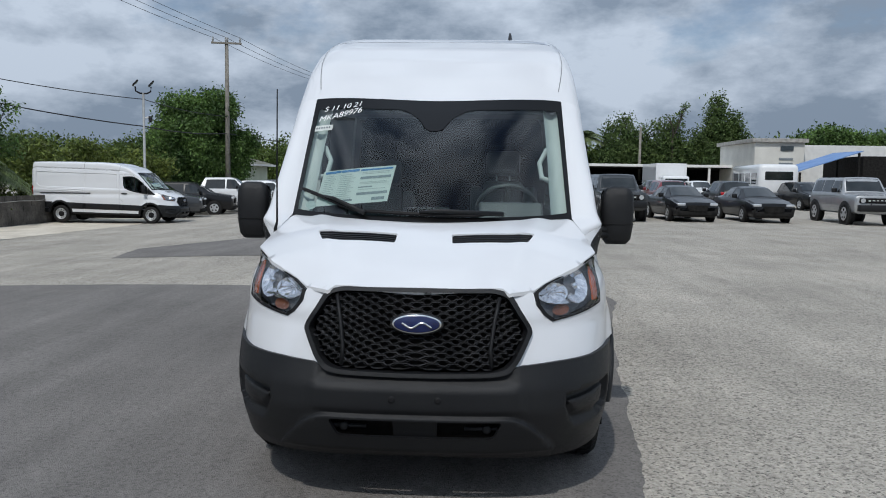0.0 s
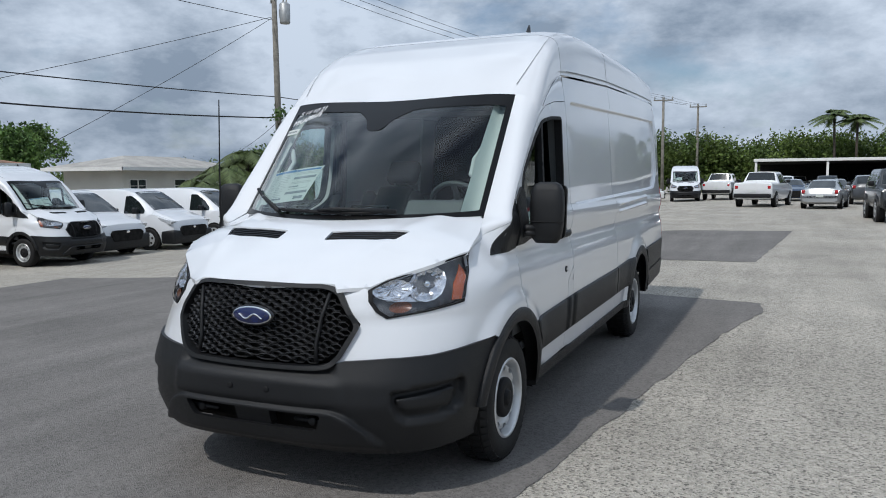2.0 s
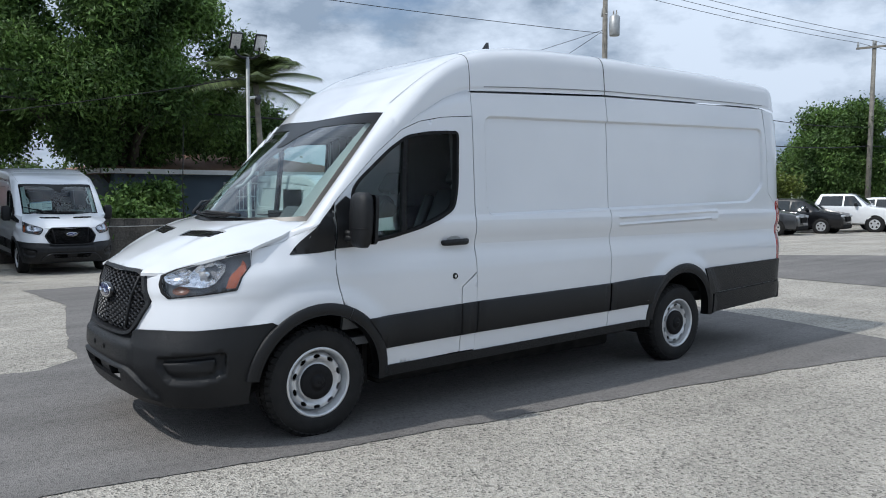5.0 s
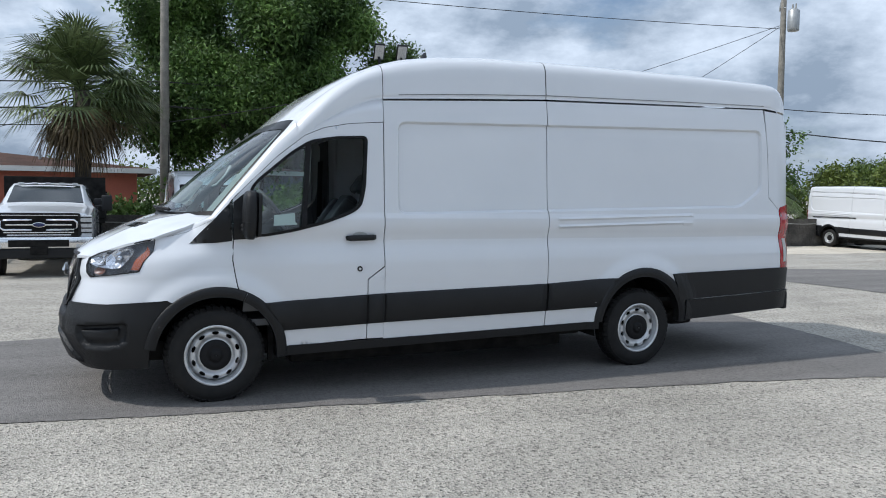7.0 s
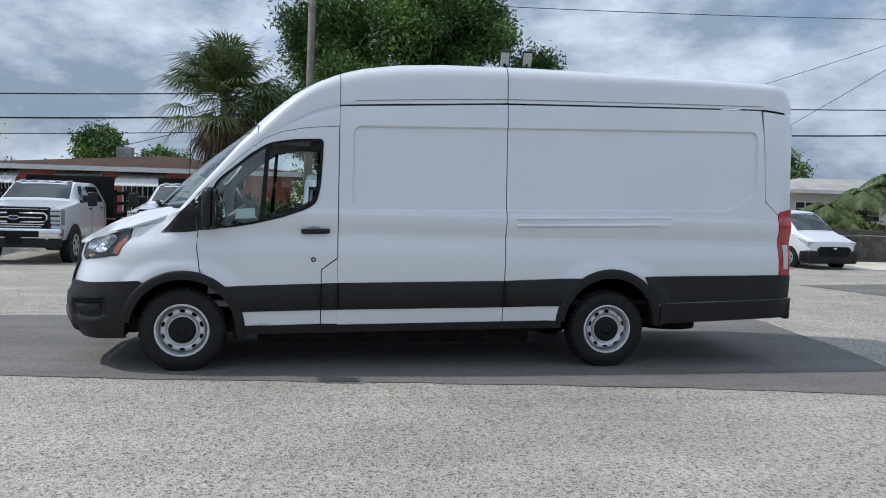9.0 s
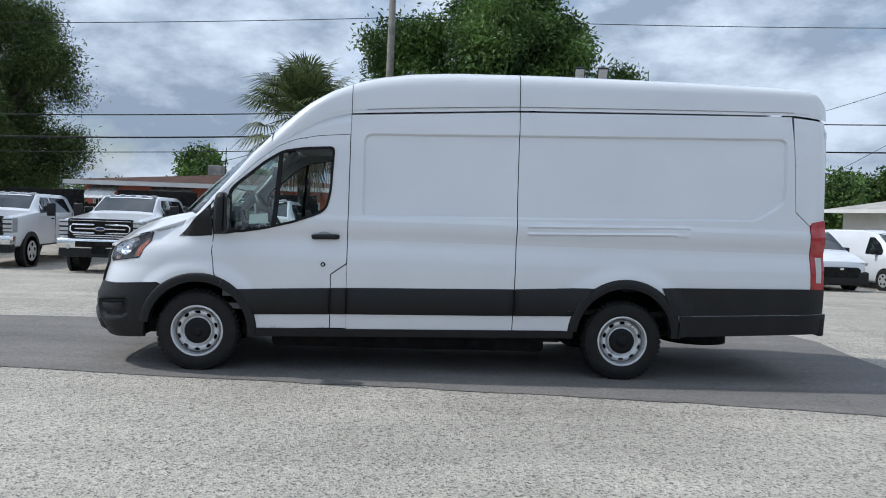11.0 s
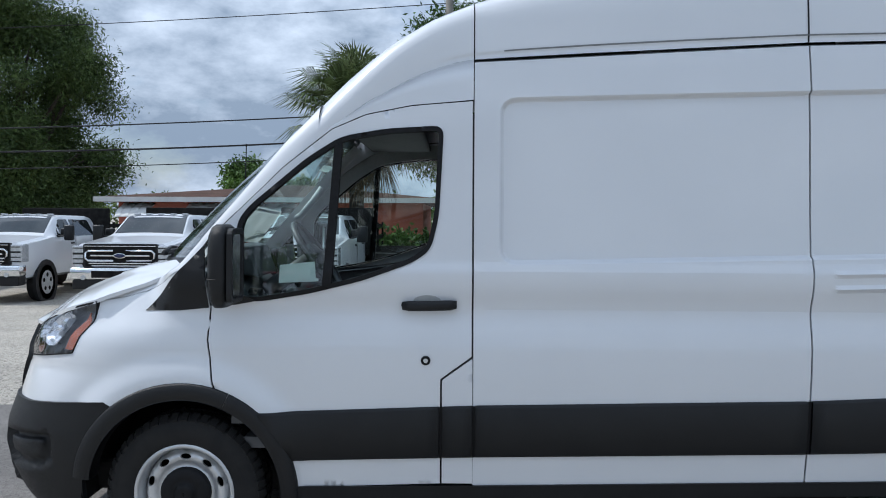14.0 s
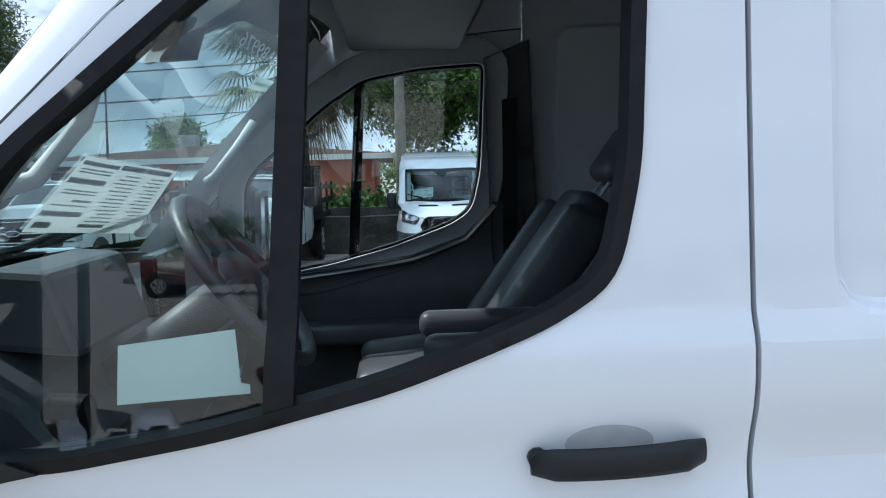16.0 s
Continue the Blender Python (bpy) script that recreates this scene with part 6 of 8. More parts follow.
def truck_nose(root, at, paint):
    y = -1.0
    frame_ = part("grille", prism(rounded([(-0.76, 1.34), (0.76, 1.34), (0.78, 0.86), (-0.78, 0.86)], 0.05, 2), y - 0.05, y + 0.1, "y"), TRIM, root)
    part("grille_field", box((-0.72, y - 0.058, 0.88), (0.72, y - 0.03, 1.32), 0.01), DARK, frame_)
    part("grille_slat", box((-0.72, y - 0.075, 1.285), (0.72, y - 0.05, 1.30), 0.005), CHROME, frame_)
    # the chrome bars end in a bracket at each side
    for s in (1, -1):
        loop = [(s * 0.13, 1.20), (s * 0.64, 1.20), (s * 0.70, 1.15), (s * 0.70, 1.05), (s * 0.64, 1.00), (s * 0.13, 1.00)]
        part("grille_bracket", tube([(x, y - 0.085, z) for x, z in loop], 0.024, 8), CHROME, frame_, smooth=True)
        part("grille_slat", box((min(s * 0.12, s * 0.60), y - 0.08, 1.085), (max(s * 0.12, s * 0.60), y - 0.05, 1.115), 0.006), CHROME, frame_)
    for z, w in ((0.945, 0.64), (0.895, 0.58)):
        part("grille_slat", box((-w, y - 0.08, z - 0.011), (w, y - 0.05, z + 0.011), 0.006), CHROME, frame_)
    part("badge", ellipse(0, 1.10, 0.125, 0.052, y - 0.095, 0.006, 20), CHROME, frame_)
    part("badge_field", ellipse(0, 1.10, 0.108, 0.040, y - 0.103, 0.006, 20), BADGE, frame_)
    for s in (1, -1):
        lamp = part("headlamp", box(*[tuple(f(a, b) for a, b in zip((s * 0.74, y - 0.05, 0.92), (s * 0.985, y + 0.28, 1.30))) for f in (min, max)], 0.02), LAMPGLASS, root)
        for z0, z1 in ((0.93, 0.955), (1.02, 1.045), (1.12, 1.16), (1.24, 1.26)):
            part("lamp_bezel", box(*[tuple(f(a, b) for a, b in zip((s * 0.75, y - 0.058, z0), (s * 0.97, y - 0.04, z1))) for f in (min, max)], 0.004), TRIM, lamp)
        part("fog_lamp", tube([(s * 0.72, y - 0.17, 0.66), (s * 0.72, y - 0.12, 0.66)], 0.05, 12), LAMPGLASS, root)
        part("tow_mirror", box(*[tuple(f(a, b) for a, b in zip((s * 1.12, 0.62, 1.34), (s * 1.34, 0.74, 1.70))) for f in (min, max)], 0.035), TRIM, root, smooth=True)
        part("mirror_arm", tube([(s * 0.98, 0.66, 1.44), (s * 1.16, 0.68, 1.46)], 0.025, 6), TRIM, root)
    bump = part("bumper", box((-1.0, y - 0.16, 0.62), (1.0, y + 0.15, 0.86), 0.04), CHROME, root, smooth=True)
    part("bumper_step", box((-0.96, y - 0.13, 0.42), (0.96, y + 0.2, 0.62), 0.03), TRIM, bump)
    part("intake", box((-0.55, y - 0.168, 0.66), (0.55, y - 0.15, 0.80), 0.006), DARK, bump)
    part("plate_bracket", box((-0.16, y - 0.185, 0.50), (0.16, y - 0.15, 0.66), 0.01), DARK, bump)
    for x in (-0.55, -0.28, 0, 0.28, 0.55):
        part("roof_marker", box((x - 0.06, 1.15, 1.925), (x + 0.06, 1.27, 1.965), 0.012), LAMPGLASS, root)


TRUCK = [(-1.02, 0.55, 1.22, 0.90, 0.86), (-0.96, 0.5, 1.36, 0.97, 0.90), (-0.5, 0.5, 1.40, 0.99, 0.90), (0.25, 0.5, 1.47, 0.995, 0.90), (0.42, 0.5, 1.52, 1.0, 0.84), (1.0, 0.5, 1.89, 1.0, 0.76), (1.3, 0.5, 1.95, 1.0, 0.76),
         (2.7, 0.5, 1.93, 1.0, 0.76), (3.0, 0.5, 1.88, 1.0, 0.76), (3.12, 0.55, 1.5, 0.98, 0.78)]


def work_truck(x, y, rz):
    t = vehicle("work_truck", stand(x, y, rz), "white heavy pickup truck with chrome grille and black flatbed", "truck", WHITE, TRUCK, 1.42, [(0.0, 0.42), (4.6, 0.42)],
                [[(0.62, 1.42), (1.5, 1.42), (1.5, 1.83), (1.08, 1.83)], [(1.60, 1.42), (2.72, 1.42), (2.66, 1.81), (1.60, 1.83)]], (0.44, 1.08), (None, None), "work trucks", truck_nose, 0.26, trim=True, flare=True)
    part("flatbed", box((-1.12, 3.25, 0.95), (1.12, 6.2, 1.08), 0.02), DARK, t)
    part("headboard", box((-1.15, 3.22, 1.08), (1.15, 3.30, 2.12), 0.02), DARK, t)
    part("chassis_rail", box((-0.45, 2.9, 0.55), (0.45, 6.1, 0.80), 0.02), DARK, t)
    for s in (1, -1):
        for q in (3.6, 4.8, 6.0):
            part("stake", box(*[tuple(f(a, b) for a, b in zip((s * 1.08, q, 1.08), (s * 1.13, q + 0.06, 1.75))) for f in (min, max)]), DARK, t)
        for z in (1.3, 1.6):
            part("stake_rail", box(*[tuple(f(a, b) for a, b in zip((s * 1.10, 3.3, z), (s * 1.14, 6.1, z + 0.1))) for f in (min, max)]), DARK, t)
    for s in (1, -1):
        for k in (0, 1):
            part("door_handle", box(*[tuple(f(a, b) for a, b in zip((s * 0.985, 1.30 + 1.1 * k, 1.24), (s * 1.015, 1.46 + 1.1 * k, 1.275))) for f in (min, max)], 0.006), SEAL, t)
        for yq in (1.55, 2.78):
            part("door_gap", box(*[tuple(f(a, b) for a, b in zip((s * 0.99, yq, 0.62), (s * 1.003, yq + 0.008, 1.42))) for f in (min, max)]), SEAL, t)
    return t


first = work_truck(-12.4, -5.5, 90)
copy_thing(first, stand(-12.0, -2.0, 89))
copy_thing(first, stand(-13.2, -9.0, 92))
copy_thing(first, stand(-13.6, -12.6, 92))


def car_nose(lamp_z, grille_z, width, y):
    def fn(root, at, paint):
        part("grille", prism(rounded([(-0.42, grille_z + 0.11), (0.42, grille_z + 0.11), (0.36, grille_z - 0.13), (-0.36, grille_z - 0.13)], 0.04, 2), y - 0.03, y + 0.2, "y"), DARK, root)
        part("bumper", box((-width * 0.9, y - 0.01, 0.24), (width * 0.9, y + 0.3, 0.46), 0.06), DARK, root, smooth=True)
        for s in (1, -1):
            part("headlamp", box(*[tuple(f(a, b) for a, b in zip((s * width * 0.56, y - 0.01, lamp_z - 0.055), (s * width * 0.93, y + 0.34, lamp_z + 0.055))) for f in (min, max)], 0.03), LAMPGLASS, root, smooth=True)
    return fn


def tailed(fn, y, z, width):
    def both(root, at, paint):
        fn(root, at, paint)
        for s in (1, -1):
            part("tail_lamp", box(*[tuple(f(a, b) for a, b in zip((s * width * 0.78, y - 0.25, z - 0.09), (s * width * 0.96, y + 0.01, z + 0.09))) for f in (min, max)], 0.03), REDLENS, root, smooth=True)
        part("plate_panel", box((-0.17, y - 0.1, z - 0.27), (0.17, y + 0.012, z - 0.14), 0.01), PAPER, root)
    return both


SUV = [(-0.92, 0.3, 0.78, 0.72, 0.66), (-0.84, 0.25, 0.98, 0.85, 0.74), (-0.3, 0.25, 1.06, 0.92, 0.78), (0.15, 0.25, 1.12, 0.93, 0.76), (0.95, 0.25, 1.58, 0.93, 0.64), (1.3, 0.25, 1.66, 0.93, 0.66), (2.6, 0.25, 1.65, 0.93, 0.66),
       (3.15, 0.28, 1.58, 0.92, 0.64), (3.5, 0.3, 1.15, 0.90, 0.70), (3.62, 0.4, 0.9, 0.82, 0.66)]


def suv(x, y, rz, paint, label, group="cars on the lot"):
    return vehicle("parked_suv", stand(x, y, rz), label, "car", paint, SUV, 1.05, [(0, 0.35), (2.7, 0.35)],
                   [[(0.55, 1.08), (1.45, 1.08), (1.45, 1.52), (1.0, 1.52)], [(1.52, 1.08), (2.4, 1.08), (2.4, 1.54), (1.52, 1.54)], [(2.46, 1.10), (3.1, 1.14), (2.9, 1.50), (2.46, 1.54)]],
                   (0.22, 0.92), (3.14, 3.48), group, tailed(car_nose(0.86, 0.72, 0.88, -0.93), 3.62, 1.0, 0.86))


SEDAN = [(-0.9, 0.28, 0.62, 0.70, 0.64), (-0.84, 0.2, 0.78, 0.84, 0.74), (-0.2, 0.2, 0.92, 0.90, 0.78), (0.35, 0.2, 0.98, 0.91, 0.74), (1.1, 0.2, 1.36, 0.91, 0.60), (1.6, 0.2, 1.43, 0.91, 0.60), (2.3, 0.2, 1.38, 0.91, 0.60),
         (3.0, 0.22, 1.06, 0.90, 0.70), (3.6, 0.25, 1.0, 0.88, 0.72), (3.75, 0.35, 0.72, 0.80, 0.66)]


def sedan(x, y, rz, paint, label, group="cars on the lot"):
    return vehicle("parked_sedan", stand(x, y, rz), label, "car", paint, SEDAN, 0.93, [(0, 0.32), (2.75, 0.32)],
                   [[(0.75, 0.95), (1.5, 0.95), (1.5, 1.34), (1.1, 1.30)], [(1.57, 0.95), (2.6, 0.97), (2.3, 1.30), (1.57, 1.35)]], (0.42, 1.08), (2.34, 2.98), group, tailed(car_nose(0.70, 0.56, 0.86, -0.91), 3.75, 0.85, 0.84))


PICKUP = [(-0.95, 0.4, 0.95, 0.80, 0.74), (-0.88, 0.35, 1.15, 0.94, 0.84), (0.2, 0.35, 1.24, 0.98, 0.86), (0.4, 0.35, 1.30, 0.98, 0.82), (1.0, 0.35, 1.82, 0.98, 0.70), (1.3, 0.35, 1.88, 0.98, 0.70), (2.6, 0.35, 1.86, 0.98, 0.70),
          (2.85, 0.35, 1.36, 0.98, 0.90), (3.0, 0.4, 1.30, 0.98, 0.92), (4.55, 0.42, 1.30, 0.98, 0.93), (4.6, 0.5, 1.25, 0.96, 0.92)]


def pickup(x, y, rz, paint, label, group="cars on the lot"):
    p = vehicle("parked_pickup", stand(x, y, rz), label, "truck", paint, PICKUP, 1.24, [(0, 0.39), (3.6, 0.39)],
                [[(0.6, 1.26), (1.45, 1.26), (1.45, 1.76), (1.02, 1.76)], [(1.52, 1.26), (2.6, 1.26), (2.5, 1.74), (1.52, 1.76)]], (0.42, 1.02), (2.62, 2.83), group, tailed(car_nose(1.0, 0.95, 0.94, -0.96), 4.6, 1.05, 0.94), trim=True)
    part("rear_bumper", box((-0.92, 4.55, 0.5), (0.92, 4.78, 0.72), 0.03), TRIM, p, smooth=True)
    return p


OFFROAD = [(-0.85, 0.55, 1.08, 0.84, 0.80), (-0.8, 0.45, 1.16, 0.90, 0.84), (0.2, 0.42, 1.22, 0.92, 0.85), (0.42, 0.42, 1.28, 0.93, 0.80), (0.75, 0.42, 1.78, 0.93, 0.72), (0.9, 0.42, 1.86, 0.93, 0.72), (3.2, 0.42, 1.86, 0.93, 0.72), (3.55, 0.45, 1.80, 0.92, 0.72), (3.62, 0.5, 1.2, 0.90, 0.82)]


def offroad_nose(root, at, paint):
    y = -0.86
    part("grille", box((-0.74, y - 0.03, 0.86), (0.74, y + 0.1, 1.06), 0.03), DARK, root, smooth=True)
    for s in (1, -1):
        part("headlamp", tube([(s * 0.62, y - 0.05, 0.96), (s * 0.62, y, 0.96)], 0.09, 18), LAMPGLASS, root)
    part("bumper", box((-0.80, y - 0.22, 0.55), (0.80, y + 0.05, 0.80), 0.03), TRIM, root, smooth=True)
    part("bull_bar", tube([(-0.4, y - 0.2, 0.78), (-0.38, y - 0.2, 0.93), (0.38, y - 0.2, 0.93), (0.4, y - 0.2, 0.78)], 0.025, 8), TRIM, root)
    for k in range(6):
        part("grille_mark", box((-0.42 + 0.15 * k, y - 0.04, 0.93), (-0.34 + 0.15 * k, y - 0.025, 0.985), 0.003), PAPER, root)


def offroader(x, y, rz, paint, label):
    return vehicle("offroad_car", stand(x, y, rz), label, "car", paint, OFFROAD, 1.22, [(0, 0.42), (2.95, 0.42)],
                   [[(0.55, 1.26), (1.45, 1.26), (1.45, 1.72), (0.80, 1.72)], [(1.52, 1.26), (2.4, 1.26), (2.4, 1.74), (1.52, 1.74)], [(2.48, 1.26), (3.4, 1.26), (3.4, 1.72), (2.48, 1.74)]], (0.44, 0.78), (None, None), "cars on the lot", offroad_nose, 0.28, trim=True, flare=True)


# the row that faces the lot, beyond the van
offroader(5.85, 26.9, 2, SLATECAR, "dark slate boxy off-road car with black bumper")
offroader(15.5, 26.9, -2, SILVERCAR, "silver boxy off-road car with black bumper")
black = sedan(8.75, 27.5, 4, BLACKCAR, "black low sports car facing the lot")
copy_thing(black, stand(11.75, 27.6, 2))
# the row along the wall side, noses to the lot
for x, y, p, w in ((-13.9, 32.5, GREYCAR, "dark grey"), (-13.4, 35.7, BLACKCAR, "black"), (-10.8, 41.2, CREAMCAR, "white"), (-10.2, 44.2, GREYCAR, "dark grey"), (-9.7, 47.1, GREYCAR, "dark grey"), (-9.1, 50.0, MAROONCAR, "dark maroon"), (-8.2, 52.7, SILVERCAR, "silver")):
    suv(x, y, 101, p, f"{w} sport utility car parked in a row", "row of parked cars")
pickup(-12.2, 38.6, 101, CREAMCAR, "white pickup truck parked in a row", "row of parked cars")
sedan(-7.4, 55.6, 100, CREAMCAR, "white saloon car parked in a row", "row of parked cars")
suv(-8.6, 60.0, 60, SILVERCAR, "silver sport utility car parked in a row", "row of parked cars")
# cars further back
pickup(1.1, 44.6, 170, CREAMCAR, "white pickup truck seen from behind")
pickup(-2.4, 58.2, 176, CREAMCAR, "white pickup truck seen from behind")
sedan(3.95, 41.9, 172, SILVERCAR, "silver saloon car seen from behind")
suv(6.2, 49.0, 178, GREYCAR, "grey sport utility car in the back row")
suv(19.9, 42.4, 4, BLACKCAR, "black sport utility car in the back row")
rows = [(2.2, 52.5, 4, "blue", BLUECAR, 0), (4.8, 53.0, 2, "grey", GREYCAR, 0), (7.6, 52.0, 0, "silver", SILVERCAR, 1), (10.4, 40.5, 180, "red", REDCAR, 1), (13.6, 40.0, 178, "black", BLACKCAR, 1),
        (10.3, 52.5, 2, "white", CREAMCAR, 0), (13.2, 53.0, -2, "dark grey", GREYCAR, 1), (19.0, 46.0, -8, "dark grey", GREYCAR, 1), (21.6, 36.0, -12, "black", BLACKCAR, 0), (25.0, 37.0, -14, "silver", SILVERCAR, 1),
        (7.4, 40.2, 178, "blue", BLUECAR, 1), (16.4, 53.0, 0, "white", CREAMCAR, 1), (1.5, 60.0, 0, "white", CREAMCAR, 1), (4.5, 61.0, 0, "black", BLACKCAR, 1), (8.0, 61.0, 0, "red", REDCAR, 0), (11.6, 61.0, 0, "silver", SILVERCAR, 1)]
for x, y, rz, word, paint, tall in rows:
    (suv if tall else sedan)(x, y, rz, paint, f"{word} {'sport utility car' if tall else 'saloon car'} in the far rows")
# the red pickup behind the camera that the window mirrors
pickup(27.0, -3.4, 182, REDCAR, "red pickup truck parked across the lot")

# ---- wall, poles, houses ----
BLOCK = material("stained_block", (0.115, 0.105, 0.092), 0.95, second=(0.05, 0.046, 0.042), scale=1.6, fine=(18, 0.35), bump=0.8, bump_scale=25, island=0.12)
COPING = material("pale_coping", (0.42, 0.41, 0.38), 0.9, second=(0.26, 0.25, 0.23), scale=3, fine=(30, 0.2))
POLEWOOD = material("weathered_pole", (0.24, 0.225, 0.195), 0.9, second=(0.155, 0.145, 0.125), scale=4, fine=(40, 0.2), bump=0.5, bump_scale=60)
GALV = material("galvanised_steel", (0.42, 0.43, 0.43), 0.5, 0.6, second=(0.34, 0.35, 0.35), scale=6)
CABLE = material("black_cable", (0.015, 0.015, 0.016), 0.7, fine=(20, 0.2))
PINK = material("salmon_stucco", (0.47, 0.155, 0.105), 0.9, second=(0.40, 0.13, 0.09), scale=0.8, fine=(40, 0.1), bump=0.3, bump_scale=90)
STUCCO = material("white_stucco", (0.66, 0.65, 0.60), 0.9, second=(0.56, 0.55, 0.51), scale=0.7, fine=(40, 0.08), bump=0.3, bump_scale=90)
BLUEWALL = material("blue_grey_stucco", (0.085, 0.115, 0.145), 0.9, second=(0.07, 0.095, 0.12), scale=0.8, fine=(40, 0.1), bump=0.3, bump_scale=90)
SHINGLE = material("brown_shingle", (0.095, 0.055, 0.042), 0.95, spec=0.15, second=(0.06, 0.036, 0.028), scale=1.5, fine=(22, 0.3), bump=0.5, bump_scale=20)
TANROOF = material("tan_roof", (0.30, 0.175, 0.115), 0.95, second=(0.24, 0.14, 0.09), scale=1.2, fine=(22, 0.15), bump=0.4, bump_scale=20)
GREYROOF = material("pale_grey_roof", (0.42, 0.40, 0.37), 0.95, second=(0.30, 0.29, 0.27), scale=1.2, fine=(20, 0.15))
WHITEPAINT = material("white_wood_paint", (0.74, 0.74, 0.72), 0.6, second=(0.66, 0.66, 0.64), scale=2)
WINDOWPANE = material("house_glass", (0.03, 0.04, 0.045), 0.08, fine=(4, 0.4), coat=0.5)
BLUETARP = material("blue_tarp", (0.13, 0.24, 0.48), 0.7, second=(0.18, 0.29, 0.52), scale=0.9)

# boundary wall of blocks, course by course
WALL_X = -17.6
wall_root = thing("wall_boundary", pose(0, 0, 0), "low stained concrete block wall along the lot", "wall", kind="structure")
bm = bmesh.new()
rng = random.Random(3)
for c in range(6):
    y = -3.0 + (0.2 if c % 2 else 0.0)
    while y < 36:
        z = ground_height(WALL_X, y) - 0.08 + c * 0.205
        add_box(bm, (WALL_X - 0.1 + rng.uniform(-0.008, 0.008), y + 0.004, z + 0.004), (WALL_X + 0.1 + rng.uniform(-0.008, 0.008), y + 0.396, z + 0.201))
        y += 0.4
ob = part("blocks", bm, BLOCK, wall_root)
tagged(ob, kind="stuff")
bm = bmesh.new()
for y in np.arange(-3, 36, 2.0):
    z0, z1 = ground_height(WALL_X, y) + 1.15, ground_height(WALL_X, y + 2) + 1.15
    add_tube(bm, [(WALL_X + 0.115, y, z0 - 0.2), (WALL_X + 0.115, y + 1, (z0 + z1) / 2 - 0.225), (WALL_X + 0.115, y + 2, z1 - 0.2)], 0.018, 6)
part("conduit", bm, COPING, wall_root)
bm = bmesh.new()
for y in np.arange(-3, 36, 0.5):
    z = ground_height(WALL_X, y) - 0.1
    add_box(bm, (WALL_X - 0.09, y, z), (WALL_X + 0.085, y + 0.5, z + 1.24))
part("mortar", bm, material("dark_mortar", (0.06, 0.056, 0.05), 0.95, fine=(20, 0.3)), wall_root)


def utility_pole(x, y, top, label, arm=None, drum=False, lean=(0, 0)):
    g = ground_height(x, y)
    root = thing("utility_pole", pose(x, y, g), label, "utility pole", "utility poles")
    h = top - g
    part("pole_shaft", tube([(0, 0, -0.3), (lean[0] * 0.5, lean[1] * 0.5, h * 0.5), (lean[0], lean[1], h)], [0.17, 0.145, 0.11], 14), POLEWOOD, root, smooth=True)
    if arm:
        a = part("cross_arm", box((lean[0] - 0.95, lean[1] - 0.16, h - 0.42), (lean[0] + 0.95, lean[1] - 0.05, h - 0.30), 0.01), POLEWOOD, root)
        a.rotation_euler[2] = radians(arm)
        for k in (-0.85, 0.0, 0.85):
            b = part("insulator", tube([(lean[0] + k, lean[1] - 0.1, h - 0.3), (lean[0] + k, lean[1] - 0.1, h - 0.15), (lean[0] + k, lean[1] - 0.1, h + 0.02)], [0.04, 0.07, 0.04], 8), GALV, root)
            b.rotation_euler[2] = radians(arm)
    if drum:
        part("transformer", tube([(0.38, 0.1, h - 3.0), (0.38, 0.1, h - 2.94), (0.38, 0.1, h - 2.1), (0.38, 0.1, h - 2.0)], [0.22, 0.25, 0.25, 0.12], 18), GALV, root, smooth=True)
        for k in (-0.08, 0.1):
            part("bushing", tube([(0.38 + k, 0.1, h - 2.02), (0.38 + k, 0.1, h - 1.8)], [0.04, 0.025], 8), COPING, root)
        part("bracket", box((0.08, 0.04, h - 2.7), (0.2, 0.16, h - 2.3)), GALV, root)
        part("cut_out", tube([(-0.35, 0, h - 2.0), (-0.3, 0, h - 1.6)], 0.04, 6), GALV, root)
        part("cut_out_arm", tube([(0, 0, h - 1.9), (-0.36, 0, h - 1.8)], 0.025, 6), GALV, root)
        for z in (4.2, 4.7, 5.3):
            part("wire_clamp", box((0.1, -0.08, z), (0.28, 0.08, z + 0.12), 0.02), CABLE, root)
    return root


utility_pole(-20.4, 27.5, 12.0, "grey wooden utility pole with a transformer drum", arm=8, drum=True, lean=(-0.25, 0.1))
utility_pole(-21.2, 1.0, 11.0, "plain grey wooden utility pole behind the wall", lean=(-0.15, 0.1))
utility_pole(-16.2, 46.2, 10.4, "tall wooden utility pole with a cross arm", arm=12)
utility_pole(-13.5, 66.0, 10.3, "wooden utility pole with a cross arm among trees", arm=10)
utility_pole(-9.95, 77.0, 9.6, "wooden utility pole with a cross arm among trees", arm=10)
utility_pole(17.5, 82.0, 7.4, "thin wooden utility pole in front of trees")
utility_pole(11.6, 90.0, 7.4, "thin wooden utility pole in front of trees")
utility_pole(-8.2, 91.0, 10.0, "wooden utility pole with a cross arm among trees", arm=10)


